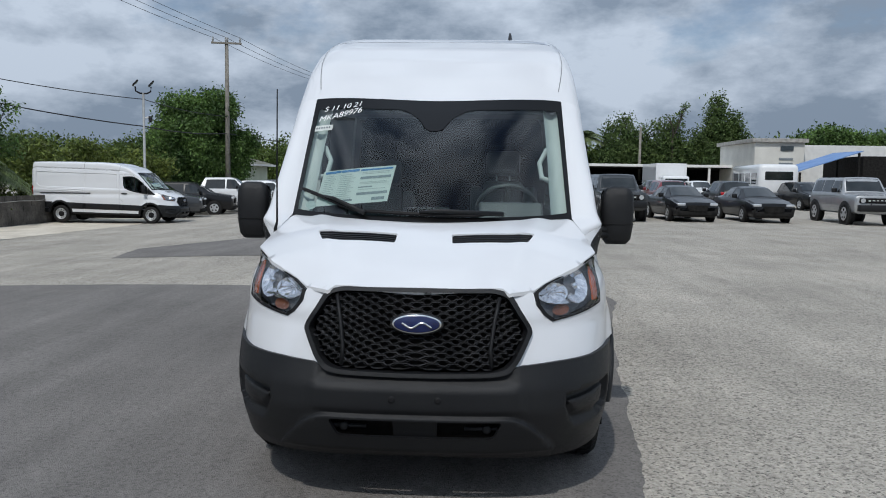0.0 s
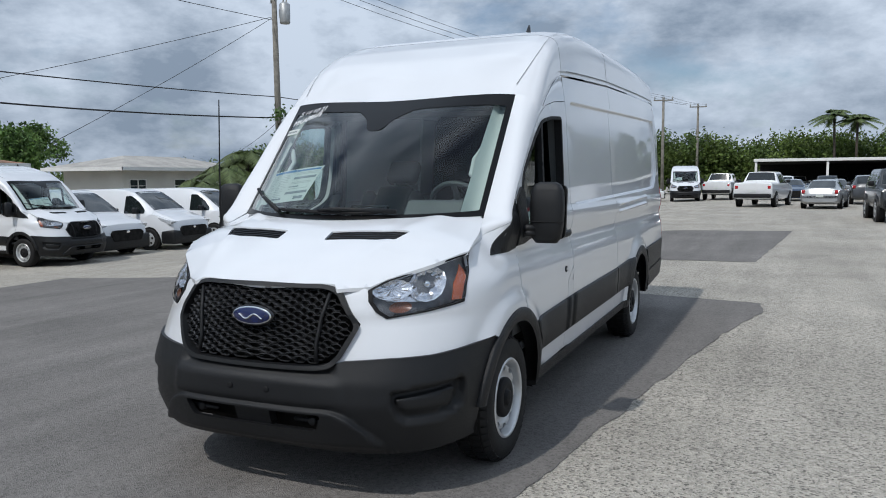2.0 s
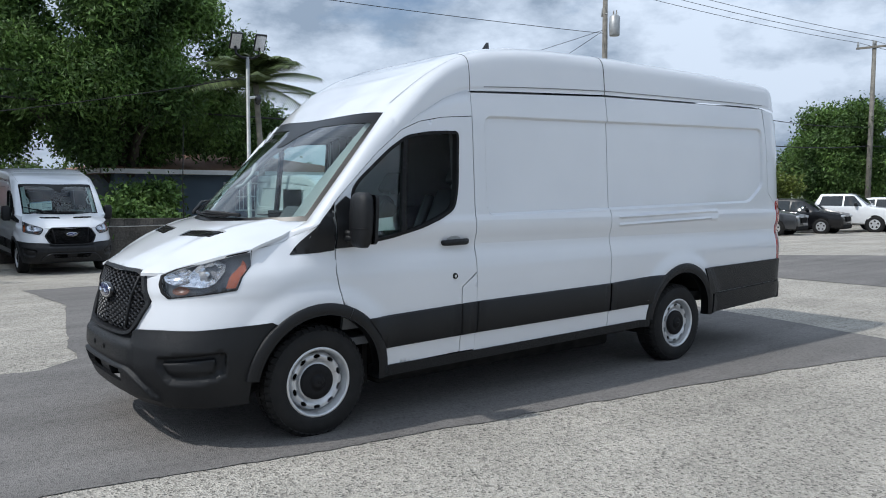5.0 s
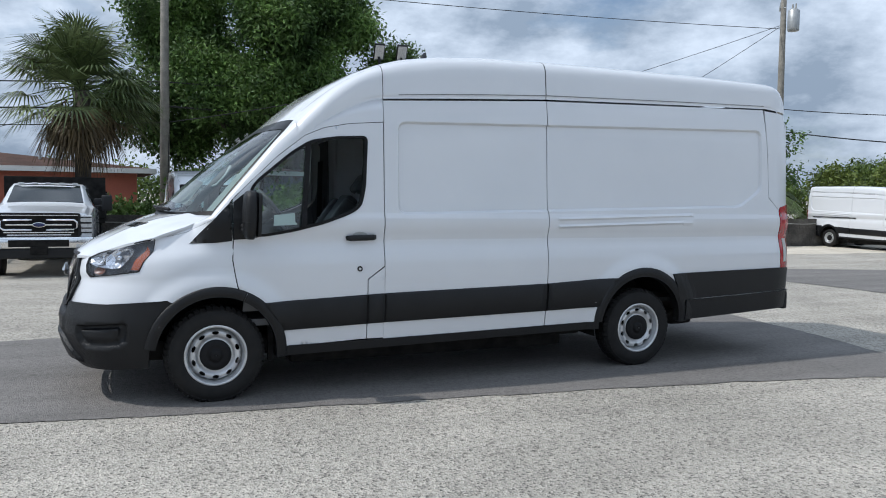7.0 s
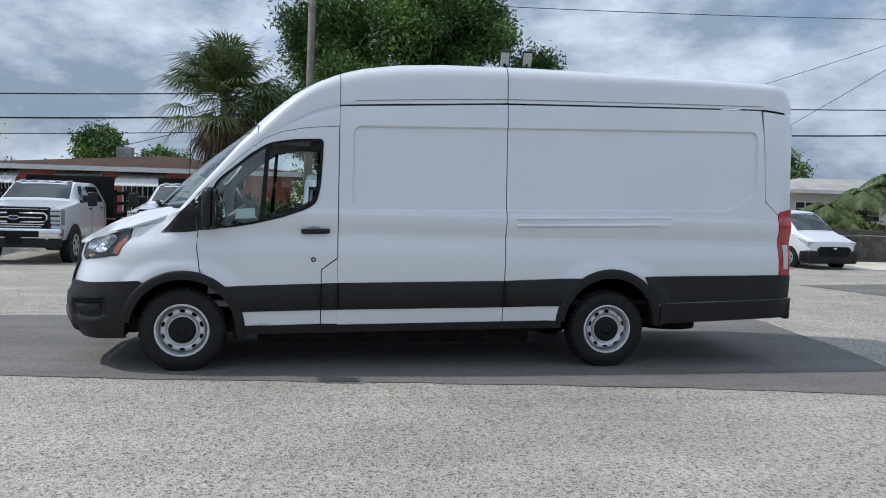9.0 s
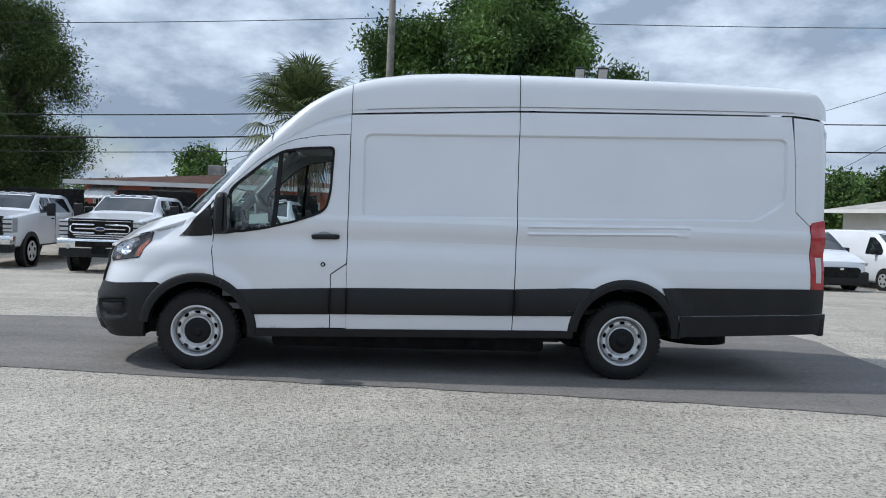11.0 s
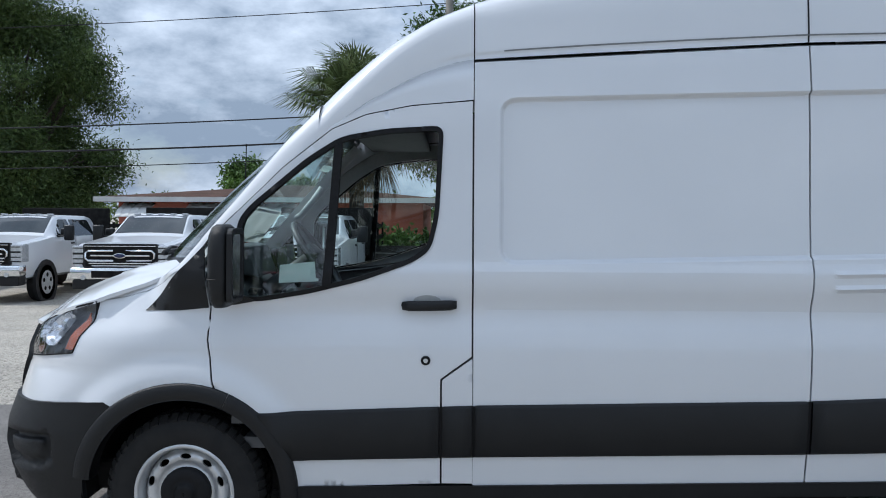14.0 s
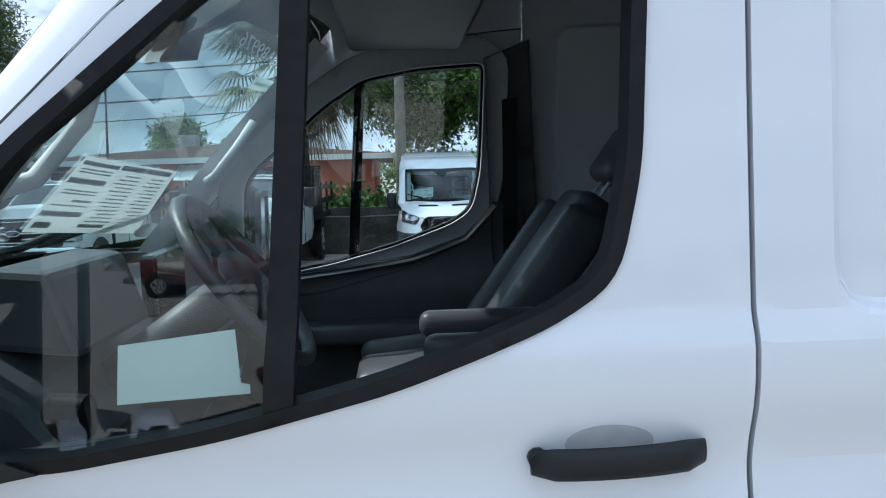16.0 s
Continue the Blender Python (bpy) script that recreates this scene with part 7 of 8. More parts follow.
def flood_lamp(x, y, top, label, turn, tilt="X"):
    g = ground_height(x, y)
    root = thing("flood_lamp", pose(x, y, g, 0, 0, turn), label, "street lamp", "lot lamps")
    h = top - g
    part("lamp_post", tube([(0, 0, 0), (0.0, 0, 0.15), (0, 0, 0.16), (0, 0, h - 0.7)], [0.11, 0.11, 0.065, 0.055], 12), GALV, root, smooth=True)
    part("post_foot", box((-0.16, -0.16, 0), (0.16, 0.16, 0.03), 0.005), GALV, root)
    part("lamp_yoke", tube([(-0.36, 0, h - 0.40), (-0.34, 0, h - 0.62), (-0.15, 0, h - 0.72), (0.15, 0, h - 0.72), (0.34, 0, h - 0.62), (0.36, 0, h - 0.40)], 0.04, 8), TRIM, root, smooth=True)
    for s in (-0.36, 0.36):
        bm = box((-0.17, -0.28, -0.04), (0.17, 0.28, 0.04), 0.02)
        bmesh.ops.transform(bm, matrix=Matrix.Translation((s, -0.08, h - 0.25)) @ Matrix.Rotation(radians(-48), 4, tilt), verts=bm.verts)
        head = part("lamp_head", bm, TRIM, root, smooth=True)
        bm = box((-0.14, -0.25, -0.05), (0.14, 0.25, -0.041), 0.002)
        bmesh.ops.transform(bm, matrix=Matrix.Translation((s, -0.08, h - 0.25)) @ Matrix.Rotation(radians(-48), 4, tilt), verts=bm.verts)
        part("lamp_panel", bm, LAMPGLASS, head)
    part("camera_arm", tube([(0, 0, h - 1.9), (0.28, 0, h - 1.85)], 0.04, 8), WHITEPAINT, root)
    part("camera_dome", tube([(0.30, 0, h - 1.80), (0.30, 0, h - 1.92), (0.30, 0, h - 2.05), (0.30, 0, h - 2.10)], [0.09, 0.10, 0.08, 0.03], 12), GLOSS, root, smooth=True)


flood_lamp(-17.1, 7.55, 6.2, "slim steel post with two flood lamps", 80)
flood_lamp(-13.5, 58.9, 6.1, "slim steel post with two black flood lamps", 20, "Y")
flood_lamp(-16.1, 33.2, 6.2, "slim steel post with two black flood lamps and camera", 25, "Y")


def cable(points, r=0.016, sag=0.25, n=14):
    bm = bmesh.new()
    pts = []
    for a, b in zip(points, points[1:]):
        a, b = Vector(a), Vector(b)
        d = sag * (b - a).length / 25
        pts += [a.lerp(b, i / n) - Vector((0, 0, 4 * d * (i / n) * (1 - i / n))) for i in range(n)]
    pts.append(Vector(points[-1]))
    ob = mesh_object("overhead_cable", tube(pts, r, 5), CABLE)
    return tagged(ob, "black overhead cable slung between poles", "cable", "overhead cables")


B, C, A = (-20.6, 27.6), (-21.3, 1.05), (-16.2, 46.2)
for k in (-1.1, 0.0, 1.1):
    cable([(B[0] + 0.8 * k, B[1], 11.75), (A[0] + 0.78 * k, A[1], 10.4), (-13.5 + 0.78 * k, 66, 10.0), (-9.95 + 0.78 * k, 77, 9.5), (-8.2 + 0.78 * k, 91.0, 9.9)], 0.014)
    if k:
        cable([(B[0] + 0.15 * k, B[1] + k, 11.75), (C[0], C[1] + 0.3 * k, 10.9), (-21.0, -24 + 0.3 * k, 10.5)], 0.012)
cable([(B[0], B[1], 9.2), (C[0], C[1], 8.5), (-20.6, -22, 7.2)], 0.014, 0.15)
cable([(B[0], B[1], 5.6), (C[0], C[1], 5.1), (-20.6, -22, 4.2)], 0.022, 0.2)
cable([(B[0], B[1], 4.6), (C[0], C[1], 4.3), (-20.6, -22, 3.6)], 0.03, 0.3)
cable([(-17.1, 7.8, 5.0), (C[0], C[1], 3.75), (-20.6, -22, 3.0)], 0.016, 0.25)
cable([(B[0], B[1], 5.6), (-16.1, 33.2, 5.2), (A[0], A[1], 5.4)], 0.02, 0.3)
cable([(B[0], B[1], 4.6), (-16.1, 33.2, 3.9), (A[0], A[1], 4.3), (-13.5, 66, 4.6)], 0.028, 0.3)
cable([(B[0], B[1], 9.4), (-27.0, 20.0, 3.2)], 0.012, 0.3)
cable([(B[0], B[1], 9.4), (-33.0, 12.0, 3.8)], 0.012, 0.3)
cable([(B[0], B[1], 4.4), (-28.0, 33.0, 3.0)], 0.010, 0.4)
cable([(C[0], C[1], 5.1), (-23.5, -6.0, 3.0)], 0.012, 0.4)


def hip_roof(x0, x1, y0, y1, eave, ridge, over, mat, name="roof"):
    """A low hipped roof with a boxed eave."""
    X0, X1, Y0, Y1 = x0 - over, x1 + over, y0 - over, y1 + over
    ins = min(X1 - X0, Y1 - Y0) / 2
    bm = bmesh.new()
    lo = [bm.verts.new(p) for p in ((X0, Y0, eave), (X1, Y0, eave), (X1, Y1, eave), (X0, Y1, eave))]
    up = [bm.verts.new(p) for p in ((X0, Y0, eave + 0.16), (X1, Y0, eave + 0.16), (X1, Y1, eave + 0.16), (X0, Y1, eave + 0.16))]
    if X1 - X0 < Y1 - Y0:
        r = [bm.verts.new(((X0 + X1) / 2, Y0 + ins, ridge)), bm.verts.new(((X0 + X1) / 2, Y1 - ins, ridge))]
        tops = [(up[0], up[1], r[0]), (up[1], up[2], r[1], r[0]), (up[2], up[3], r[1]), (up[3], up[0], r[0], r[1])]
    else:
        r = [bm.verts.new((X0 + ins, (Y0 + Y1) / 2, ridge)), bm.verts.new((X1 - ins, (Y0 + Y1) / 2, ridge))]
        tops = [(up[0], up[1], r[1], r[0]), (up[1], up[2], r[1]), (up[2], up[3], r[0], r[1]), (up[3], up[0], r[0])]
    for t in tops:
        bm.faces.new(t)
    for i in range(4):
        bm.faces.new((lo[i], lo[(i + 1) % 4], up[(i + 1) % 4], up[i]))
    bm.faces.new(lo[::-1])
    bmesh.ops.recalc_face_normals(bm, faces=bm.faces)
    return bm


def fascia(x0, x1, y0, y1, z, over):
    bm = bmesh.new()
    X0, X1, Y0, Y1 = x0 - over - 0.02, x1 + over + 0.02, y0 - over - 0.02, y1 + over + 0.02
    add_box(bm, (X1 - 0.03, Y0, z), (X1, Y1, z + 0.17))
    add_box(bm, (X0, Y0, z), (X1, Y0 + 0.03, z + 0.17))
    add_box(bm, (X0, Y1 - 0.03, z), (X1, Y1, z + 0.17))
    return bm


def house(name, label, x0, x1, y0, y1, eave, ridge, wall_mat, roof_mat, over=0.6):
    g = min(ground_height(x, y) for x in (x0, x1) for y in (y0, y1)) - 0.1
    root = thing(name, pose(0, 0, 0), label, "house", "houses behind the wall")
    part("wall", box((x0, y0, g), (x1, y1, eave + 0.05), 0.02), wall_mat, root)
    roof = part("roof", hip_roof(x0, x1, y0, y1, eave, ridge, over, roof_mat), roof_mat, root)
    part("fascia", fascia(x0, x1, y0, y1, eave, over), WHITEPAINT, roof)
    return root


def house_window(root, x, y0, y1, z0, z1, bars=0):
    w = part("window", box((x - 0.05, y0, z0), (x + 0.012, y1, z1)), WINDOWPANE, root)
    bm = bmesh.new()
    for a, b in (((y0 - 0.05, z0 - 0.05), (y1 + 0.05, z0)), ((y0 - 0.05, z1), (y1 + 0.05, z1 + 0.05)), ((y0 - 0.05, z0), (y0, z1)), ((y1, z0), (y1 + 0.05, z1)), (((y0 + y1) / 2 - 0.025, z0), ((y0 + y1) / 2 + 0.025, z1))):
        add_box(bm, (x - 0.02, a[0], a[1]), (x + 0.04, b[0], b[1]))
    part("window_frame", bm, WHITEPAINT, w)
    for k in range(bars):
        y = y0 + (y1 - y0) * (k + 0.5) / bars
        part("window_bar", box((x + 0.06, y - 0.012, z0 - 0.03), (x + 0.08, y + 0.012, z1 + 0.03)), WHITEPAINT, w)
    for z in ((z0 + (z1 - z0) * 0.33, z0 + (z1 - z0) * 0.66) if not bars else (z0, (z0 + z1) / 2, z1)):
        part("glazing_bar", box((x, y0, z - 0.015), (x + (0.075 if bars else 0.03), y1, z + 0.015)), WHITEPAINT, w)


def awning(root, x, y0, y1, z, drop=0.45, out=0.8):
    """A sloping metal awning: a carrying sheet with standing slats on it."""
    def slope(lift):
        return [(x, z + lift), (x + out * 0.7, z - drop * 0.5 + lift), (x + out, z - drop + lift), (x + out, z - drop + 0.02 + lift), (x + out * 0.7, z - drop * 0.5 + 0.03 + lift), (x, z + 0.03 + lift)]
    base = part("awning", prism(slope(0.0), y0, y1, "y"), WHITEPAINT, root)
    n = int((y1 - y0) / 0.24)
    for k in range(n):
        a = y0 + (y1 - y0) * (k + 0.25) / n
        part("awning_slat", prism(slope(0.022), a, a + 0.11, "y"), WHITEPAINT, base)


pink = house("salmon_house", "salmon-pink bungalow with brown shingle roof and white awnings", -33, -23, -10.5, 0.2, 2.05, 2.85, PINK, SHINGLE)
for y0, y1 in ((-10.3, -9.2), (-8.0, -6.43), (-5.85, -4.2)):
    awning(pink, -23, y0, y1, 1.98)
    house_window(pink, -23, y0 + 0.15, y1 - 0.15, 0.35, 1.6, 7)
part("chimney", box((-27.5, -6.85, 2.4), (-26.9, -6.25, 3.15), 0.02), COPING, pink)
part("vent_pipe", tube([(-25.2, -3.0, 2.3), (-25.2, -3.0, 3.0)], 0.05, 8), GALV, pink)
house_window(pink, -23, -2.6, -1.6, 0.7, 1.6)
blue = house("blue_grey_house", "blue-grey bungalow with a tan roof and barred window", -33, -24, 5.5, 15.6, 2.1, 3.3, BLUEWALL, TANROOF)
house_window(blue, -24, 9.6, 11.5, 0.75, 1.78, 12)
white_house = house("white_house", "white bungalow with a pale low roof", -31, -27, 24.0, 32.0, 2.1, 2.9, STUCCO, GREYROOF, 0.7)
for y0, y1 in ((24.4, 25.4), (27.4, 29.0)):
    house_window(white_house, -27, y0, y1, 0.8, 1.65)
green_house = house("green_house", "pale green bungalow behind parked cars", -27, -19, 55.0, 66.0, 2.4, 4.0, material("pale_green_stucco", (0.45, 0.50, 0.40), 0.9, second=(0.38, 0.43, 0.34), scale=0.8, fine=(30, 0.08)), material("olive_roof", (0.19, 0.19, 0.15), 0.95, second=(0.14, 0.14, 0.11), scale=1, fine=(15, 0.2)))
house_window(green_house, -19, 57, 58.6, 0.9, 2.0)
part("gable_wall", box((-24, 54.6, 0), (-22, 55.1, 2.0)), WINDOWPANE, green_house)
shed = thing("garden_shed", pose(0, 0, 0), "white metal shed beside the salmon house", "shed")
part("wall", box((-27, 1.6, -0.3), (-24, 3.6, 1.55), 0.02), WHITEPAINT, shed)
part("roof", prism([(1.3, 1.5), (2.6, 1.95), (3.9, 1.5), (3.9, 1.58), (2.6, 2.05), (1.3, 1.58)], -27.3, -23.7, "x"), WHITEPAINT, shed)

# far side of the lot: shelter, halls, bus
shelter = thing("car_shelter", pose(0, 0, 0), "long flat-roofed open car shelter on thin posts", "shelter")
part("roof", box((-1.2, 72, 2.95), (28, 86, 3.2), 0.02), WHITEPAINT, shelter)
part("rear_wall", box((-1.2, 85.5, 0), (28, 86, 2.95)), DARK, shelter)
part("soffit", box((-1.1, 72.4, 2.86), (27.9, 85.9, 2.94)), DARK, shelter)
for x in np.arange(-1.0, 28.1, 5.8):
    part("post", box((x - 0.1, 72.1, 0), (x + 0.1, 72.3, 2.9), 0.01), WHITEPAINT, shelter)
for x in (2.5, 6.0, 9.5, 13.0, 17.0, 20.5):
    suv(x, 76.5, 0, CREAMCAR if x in (2.5, 13.0) else GREYCAR if x in (6.0, 17.0) else SILVERCAR, "car parked under the flat shelter roof", "cars under the shelter")
hall = thing("flat_hall", pose(0, 0, 0), "pale flat-roofed commercial building of two parts", "building")
part("wall", box((24.3, 66, 0), (28.6, 76, 5.1), 0.03), STUCCO, hall)
part("roof", box((24.0, 65.7, 5.1), (28.8, 76.3, 5.45), 0.03), COPING, hall)
part("wing", box((28.6, 67, 0), (46, 78, 4.95), 0.03), WHITEPAINT, hall)
part("window", box((26.5, 65.9, 4.4), (27.6, 66.02, 4.8)), WINDOWPANE, hall)
for z in (3.2, 3.6):
    part("sign_bar", box((26.4, 65.93, z), (27.6, 66.0, z + 0.16)), PRINT, hall)
tarp = thing("blue_canopy", pose(0, 0, 0), "sloping blue canopy on dark posts", "canopy")
part("sheet", prism([(23.9, 2.35), (28.9, 4.0), (28.9, 4.07), (23.9, 2.42)], 56, 61, "y"), BLUETARP, tarp)
for x, z in ((24.4, 2.4), (28.7, 3.9)):
    for y in (56.2, 59.8):
        part("post", box((x - 0.07, y - 0.07, 0), (x + 0.07, y + 0.07, z)), DARK, tarp)
part("dark_shed", box((29.4, 57, 0), (44, 64, 3.7), 0.02), DARK, tarp)
bus = thing("shuttle_bus", stand(19.0, 47.0, -4), "white shuttle bus with a domed roof and dark windows", "bus")
part("body", box((-1.2, -1.5, 0.5), (1.2, 5.5, 2.75), 0.28, 4), CREAMCAR, bus, smooth=True)
part("windscreen", box((-0.85, -1.53, 1.75), (0.85, -1.4, 2.3), 0.05), CARGLASS, bus)
part("bumper", box((-1.15, -1.65, 0.4), (1.15, -1.3, 0.75), 0.04), TRIM, bus)
for s in (1, -1):
    for k in range(4):
        part("side_window", box(*[tuple(f(a, b) for a, b in zip((s * 1.17, -0.9 + 1.5 * k, 1.5), (s * 1.21, 0.3 + 1.5 * k, 2.2))) for f in (min, max)], 0.01), CARGLASS, bus)
    for yq in (0.0, 4.2):
        part("wheel", tube([(s * 0.95, yq, 0.42), (s * 1.2, yq, 0.42)], 0.42, 20), RUBBER, bus)
lorry = thing("box_lorry", stand(15.3, 58.0, 0), "white box lorry in the back row", "truck")
part("box", box((-1.2, 0.3, 0.9), (1.2, 5.5, 3.0), 0.03), CREAMCAR, lorry)
part("cab", box((-1.0, -1.4, 0.5), (1.0, 0.25, 2.0), 0.15, 3), CREAMCAR, lorry, smooth=True)
part("windscreen", box((-0.85, -1.43, 1.25), (0.85, -1.3, 1.8), 0.03), CARGLASS, lorry)
for s in (1, -1):
    for yq in (-0.5, 4.2):
        part("wheel", tube([(s * 0.8, yq, 0.42), (s * 1.1, yq, 0.42)], 0.42, 18), RUBBER, lorry)

# ---- trees and plants ----
def leaf_material(name, color, second, scale=0.8):
    m = material(name, color, 0.55, second=second, scale=scale, island=0.5, spec=0.28)
    n, l = m.node_tree.nodes, m.node_tree.links
    b = n["Principled BSDF"]
    t = n.new("ShaderNodeBsdfTranslucent")
    x = n.new("ShaderNodeMixShader")
    x.inputs[0].default_value = 0.18
    src = b.inputs["Base Color"].links[0].from_socket
    l.new(src, t.inputs[0])
    o = n["Material Output"]
    l.new(b.outputs[0], x.inputs[1])
    l.new(t.outputs[0], x.inputs[2])
    l.new(x.outputs[0], o.inputs[0])
    return m


LEAF = leaf_material("mango_leaf", (0.135, 0.225, 0.056), (0.040, 0.078, 0.022), 0.6)
WOODS = leaf_material("far_leaf", (0.125, 0.175, 0.040), (0.055, 0.092, 0.024), 0.25)
LEAF_PALE = leaf_material("pale_leaf", (0.155, 0.19, 0.04), (0.085, 0.12, 0.026))
LEAF_DARK = leaf_material("dark_leaf", (0.10, 0.145, 0.042), (0.054, 0.09, 0.028))
PALM = leaf_material("palm_leaf", (0.135, 0.17, 0.068), (0.07, 0.10, 0.036))
THATCH = leaf_material("dry_palm", (0.13, 0.095, 0.05), (0.075, 0.055, 0.03))
BARK = material("grey_bark", (0.075, 0.062, 0.05), 0.95, second=(0.045, 0.038, 0.03), scale=5, fine=(30, 0.3), bump=0.8, bump_scale=40)


def leaves(blobs, count, size, seed, slim=0.5, flat=0.0, spread=1.15, shell=0.30):
    """Many single leaves gathered in clumps near the outside of the blobs (x, y, z, radius)."""
    g = np.random.default_rng(seed)
    bl = np.array(blobs, float)
    w = bl[:, 3] ** 2
    pick = g.choice(len(bl), size=count, p=w / w.sum())
    # twigs: clump centres on each blob, leaves scattered round them
    per = 26
    clumps = max(1, count // per)
    cp = g.choice(len(bl), size=clumps, p=w / w.sum())
    d = g.normal(size=(clumps, 3))
    d /= np.linalg.norm(d, axis=1)[:, None]
    rad = bl[cp, 3] * (shell + (1.02 - shell) * g.random(clumps) ** 0.6)
    cc = bl[cp, :3] + d * rad[:, None] * np.array([1, 1, 0.85])
    which = g.integers(0, clumps, count)
    p = cc[which] + g.normal(size=(count, 3)) * size * spread * np.array([1.0, 1.0, 0.78])
    ax = d[which] * 0.7 + g.normal(size=(count, 3)) * 0.8 + np.array([0, 0, -0.25])
    ax /= np.linalg.norm(ax, axis=1)[:, None]
    up = g.normal(size=(count, 3)) * (1 - flat) + np.array([0, 0, 0.7])
    sd = np.cross(ax, up)
    sd /= np.linalg.norm(sd, axis=1)[:, None] + 1e-9
    ln = size * (0.7 + 0.6 * g.random(count))[:, None]
    a, b = p - ax * ln * 0.5, p + ax * ln * 0.5
    m = p + np.cross(sd, ax) * ln * 0.08
    v = np.stack([a, m + sd * ln * slim * 0.5, b, m - sd * ln * slim * 0.5], 1).reshape(-1, 3)
    f = np.arange(count * 4).reshape(-1, 4)
    return v, f


def soup(name, v, f, mat, parent=None):
    me = bpy.data.meshes.new(name)
    me.from_pydata(v.tolist(), [], f.tolist())
    me.materials.append(mat)
    ob = new(name, me)
    if parent:
        ob.parent = parent
    return ob


def tree(x, y, label, blobs, count, size, mat, seed, limbs, trunk_r=0.3, group="trees", slim=0.5, spread=1.15):
    g = ground_height(x, y) if abs(x) < 60 else 0
    root = thing("tree", pose(x, y, g), label, "tree", group)
    bm = bmesh.new()
    for path, r0, r1 in limbs:
        n = len(path)
        add_tube(bm, path, [r0 + (r1 - r0) * i / (n - 1) for i in range(n)], 8)
    part("trunk", bm, BARK, root, smooth=True)
    v, f = leaves(blobs, count, size, seed, slim, spread=spread)
    soup("crown", v, f, mat, root)
    return root


def limbs_to(blobs, fork, r, seed, k=9):
    """A trunk to a fork and limbs that rise from there into the blobs."""
    g = random.Random(seed)
    out = [([(0, 0, -0.2), (fork[0] * 0.4, fork[1] * 0.4, fork[2] * 0.5), fork], r, r * 0.8)]
    for b in g.sample(blobs, min(k, len(blobs))):
        e = Vector(b[:3])
        m = Vector(fork).lerp(e, 0.5) + Vector((g.uniform(-0.4, 0.4), g.uniform(-0.4, 0.4), g.uniform(-0.2, 0.5)))
        out.append(([fork, tuple(m), tuple(e)], r * 0.55, r * 0.12))
        for _ in range(2):
            q = e + Vector((g.uniform(-1, 1), g.uniform(-1, 1), g.uniform(0, 1))) * b[3] * 0.8
            out.append(([tuple(m), tuple(m.lerp(q, 0.5) + Vector((0, 0, 0.2))), tuple(q)], r * 0.22, r * 0.05))
    return out


def crown_blobs(seed, n, rx, ry, z0, z1, r0, r1):
    g = random.Random(seed)
    out = []
    for _ in range(n):
        a, q, t = g.uniform(0, 2 * math.pi), g.random() ** 0.5, g.random()
        prof = math.sin(math.pi * (0.12 + 0.80 * t)) ** 0.6
        out.append((rx * q * prof * math.cos(a), ry * q * prof * math.sin(a), z0 + (z1 - z0) * t, g.uniform(r0, r1)))
    return out


# the large tree behind the wall
bl = crown_blobs(11, 54, 4.6, 5.9, 3.7, 9.9, 0.9, 1.5)
bl += [(0.5, 4.9, 4.2, 1.2), (0.0, 5.8, 4.9, 1.2), (0.8, 6.3, 4.3, 0.9), (0.3, 5.4, 3.6, 0.8)]
tree(-25.0, 5.2, "large dense mango tree with a dark spreading crown", bl, 230000, 0.20, LEAF, 21, limbs_to(bl, (0.3, 0.9, 1.9), 0.42, 4, 18), group="trees behind the wall", slim=0.40, spread=1.3)
# round tree far up the lot
bl = crown_blobs(12, 40, 2.9, 2.9, 1.9, 6.7, 0.9, 1.3)
tree(-18.6, 48.0, "dense round dark green tree beyond the parked cars", bl, 130000, 0.21, LEAF, 22, limbs_to(bl, (0, 0, 1.6), 0.3, 5), group="trees behind the wall", spread=1.3)
# feathery tree beyond the trucks
bl = crown_blobs(13, 70, 4.4, 4.3, 1.6, 12.4, 0.8, 1.5)
tree(-33.5, -20.0, "tall feathery dark green tree behind the trucks", bl, 190000, 0.21, LEAF_DARK, 23, limbs_to(bl, (0, 0, 3.0), 0.3, 6, 12), group="trees behind the wall", slim=0.28, spread=2.0)
# rounded trees past the houses
for k, (x, y, r, z) in enumerate(((-58, -15.2, 2.4, 6.5), (-62, -10.5, 1.8, 5.2), (-46, 17.5, 1.5, 4.8), (-44, 30.0, 2.6, 5.6), (-56, 41.0, 3.4, 6.6), (-40, 13.5, 1.2, 4.6))):
    bl = crown_blobs(40 + k, 14, r, r, z * 0.35, z - 0.8, 0.7, 1.2)
    tree(x, y, "rounded garden tree beyond the bungalows", bl, 11000, 0.34, LEAF, 50 + k, limbs_to(bl, (0, 0, z * 0.3), 0.2, 7, 5), group="garden trees")


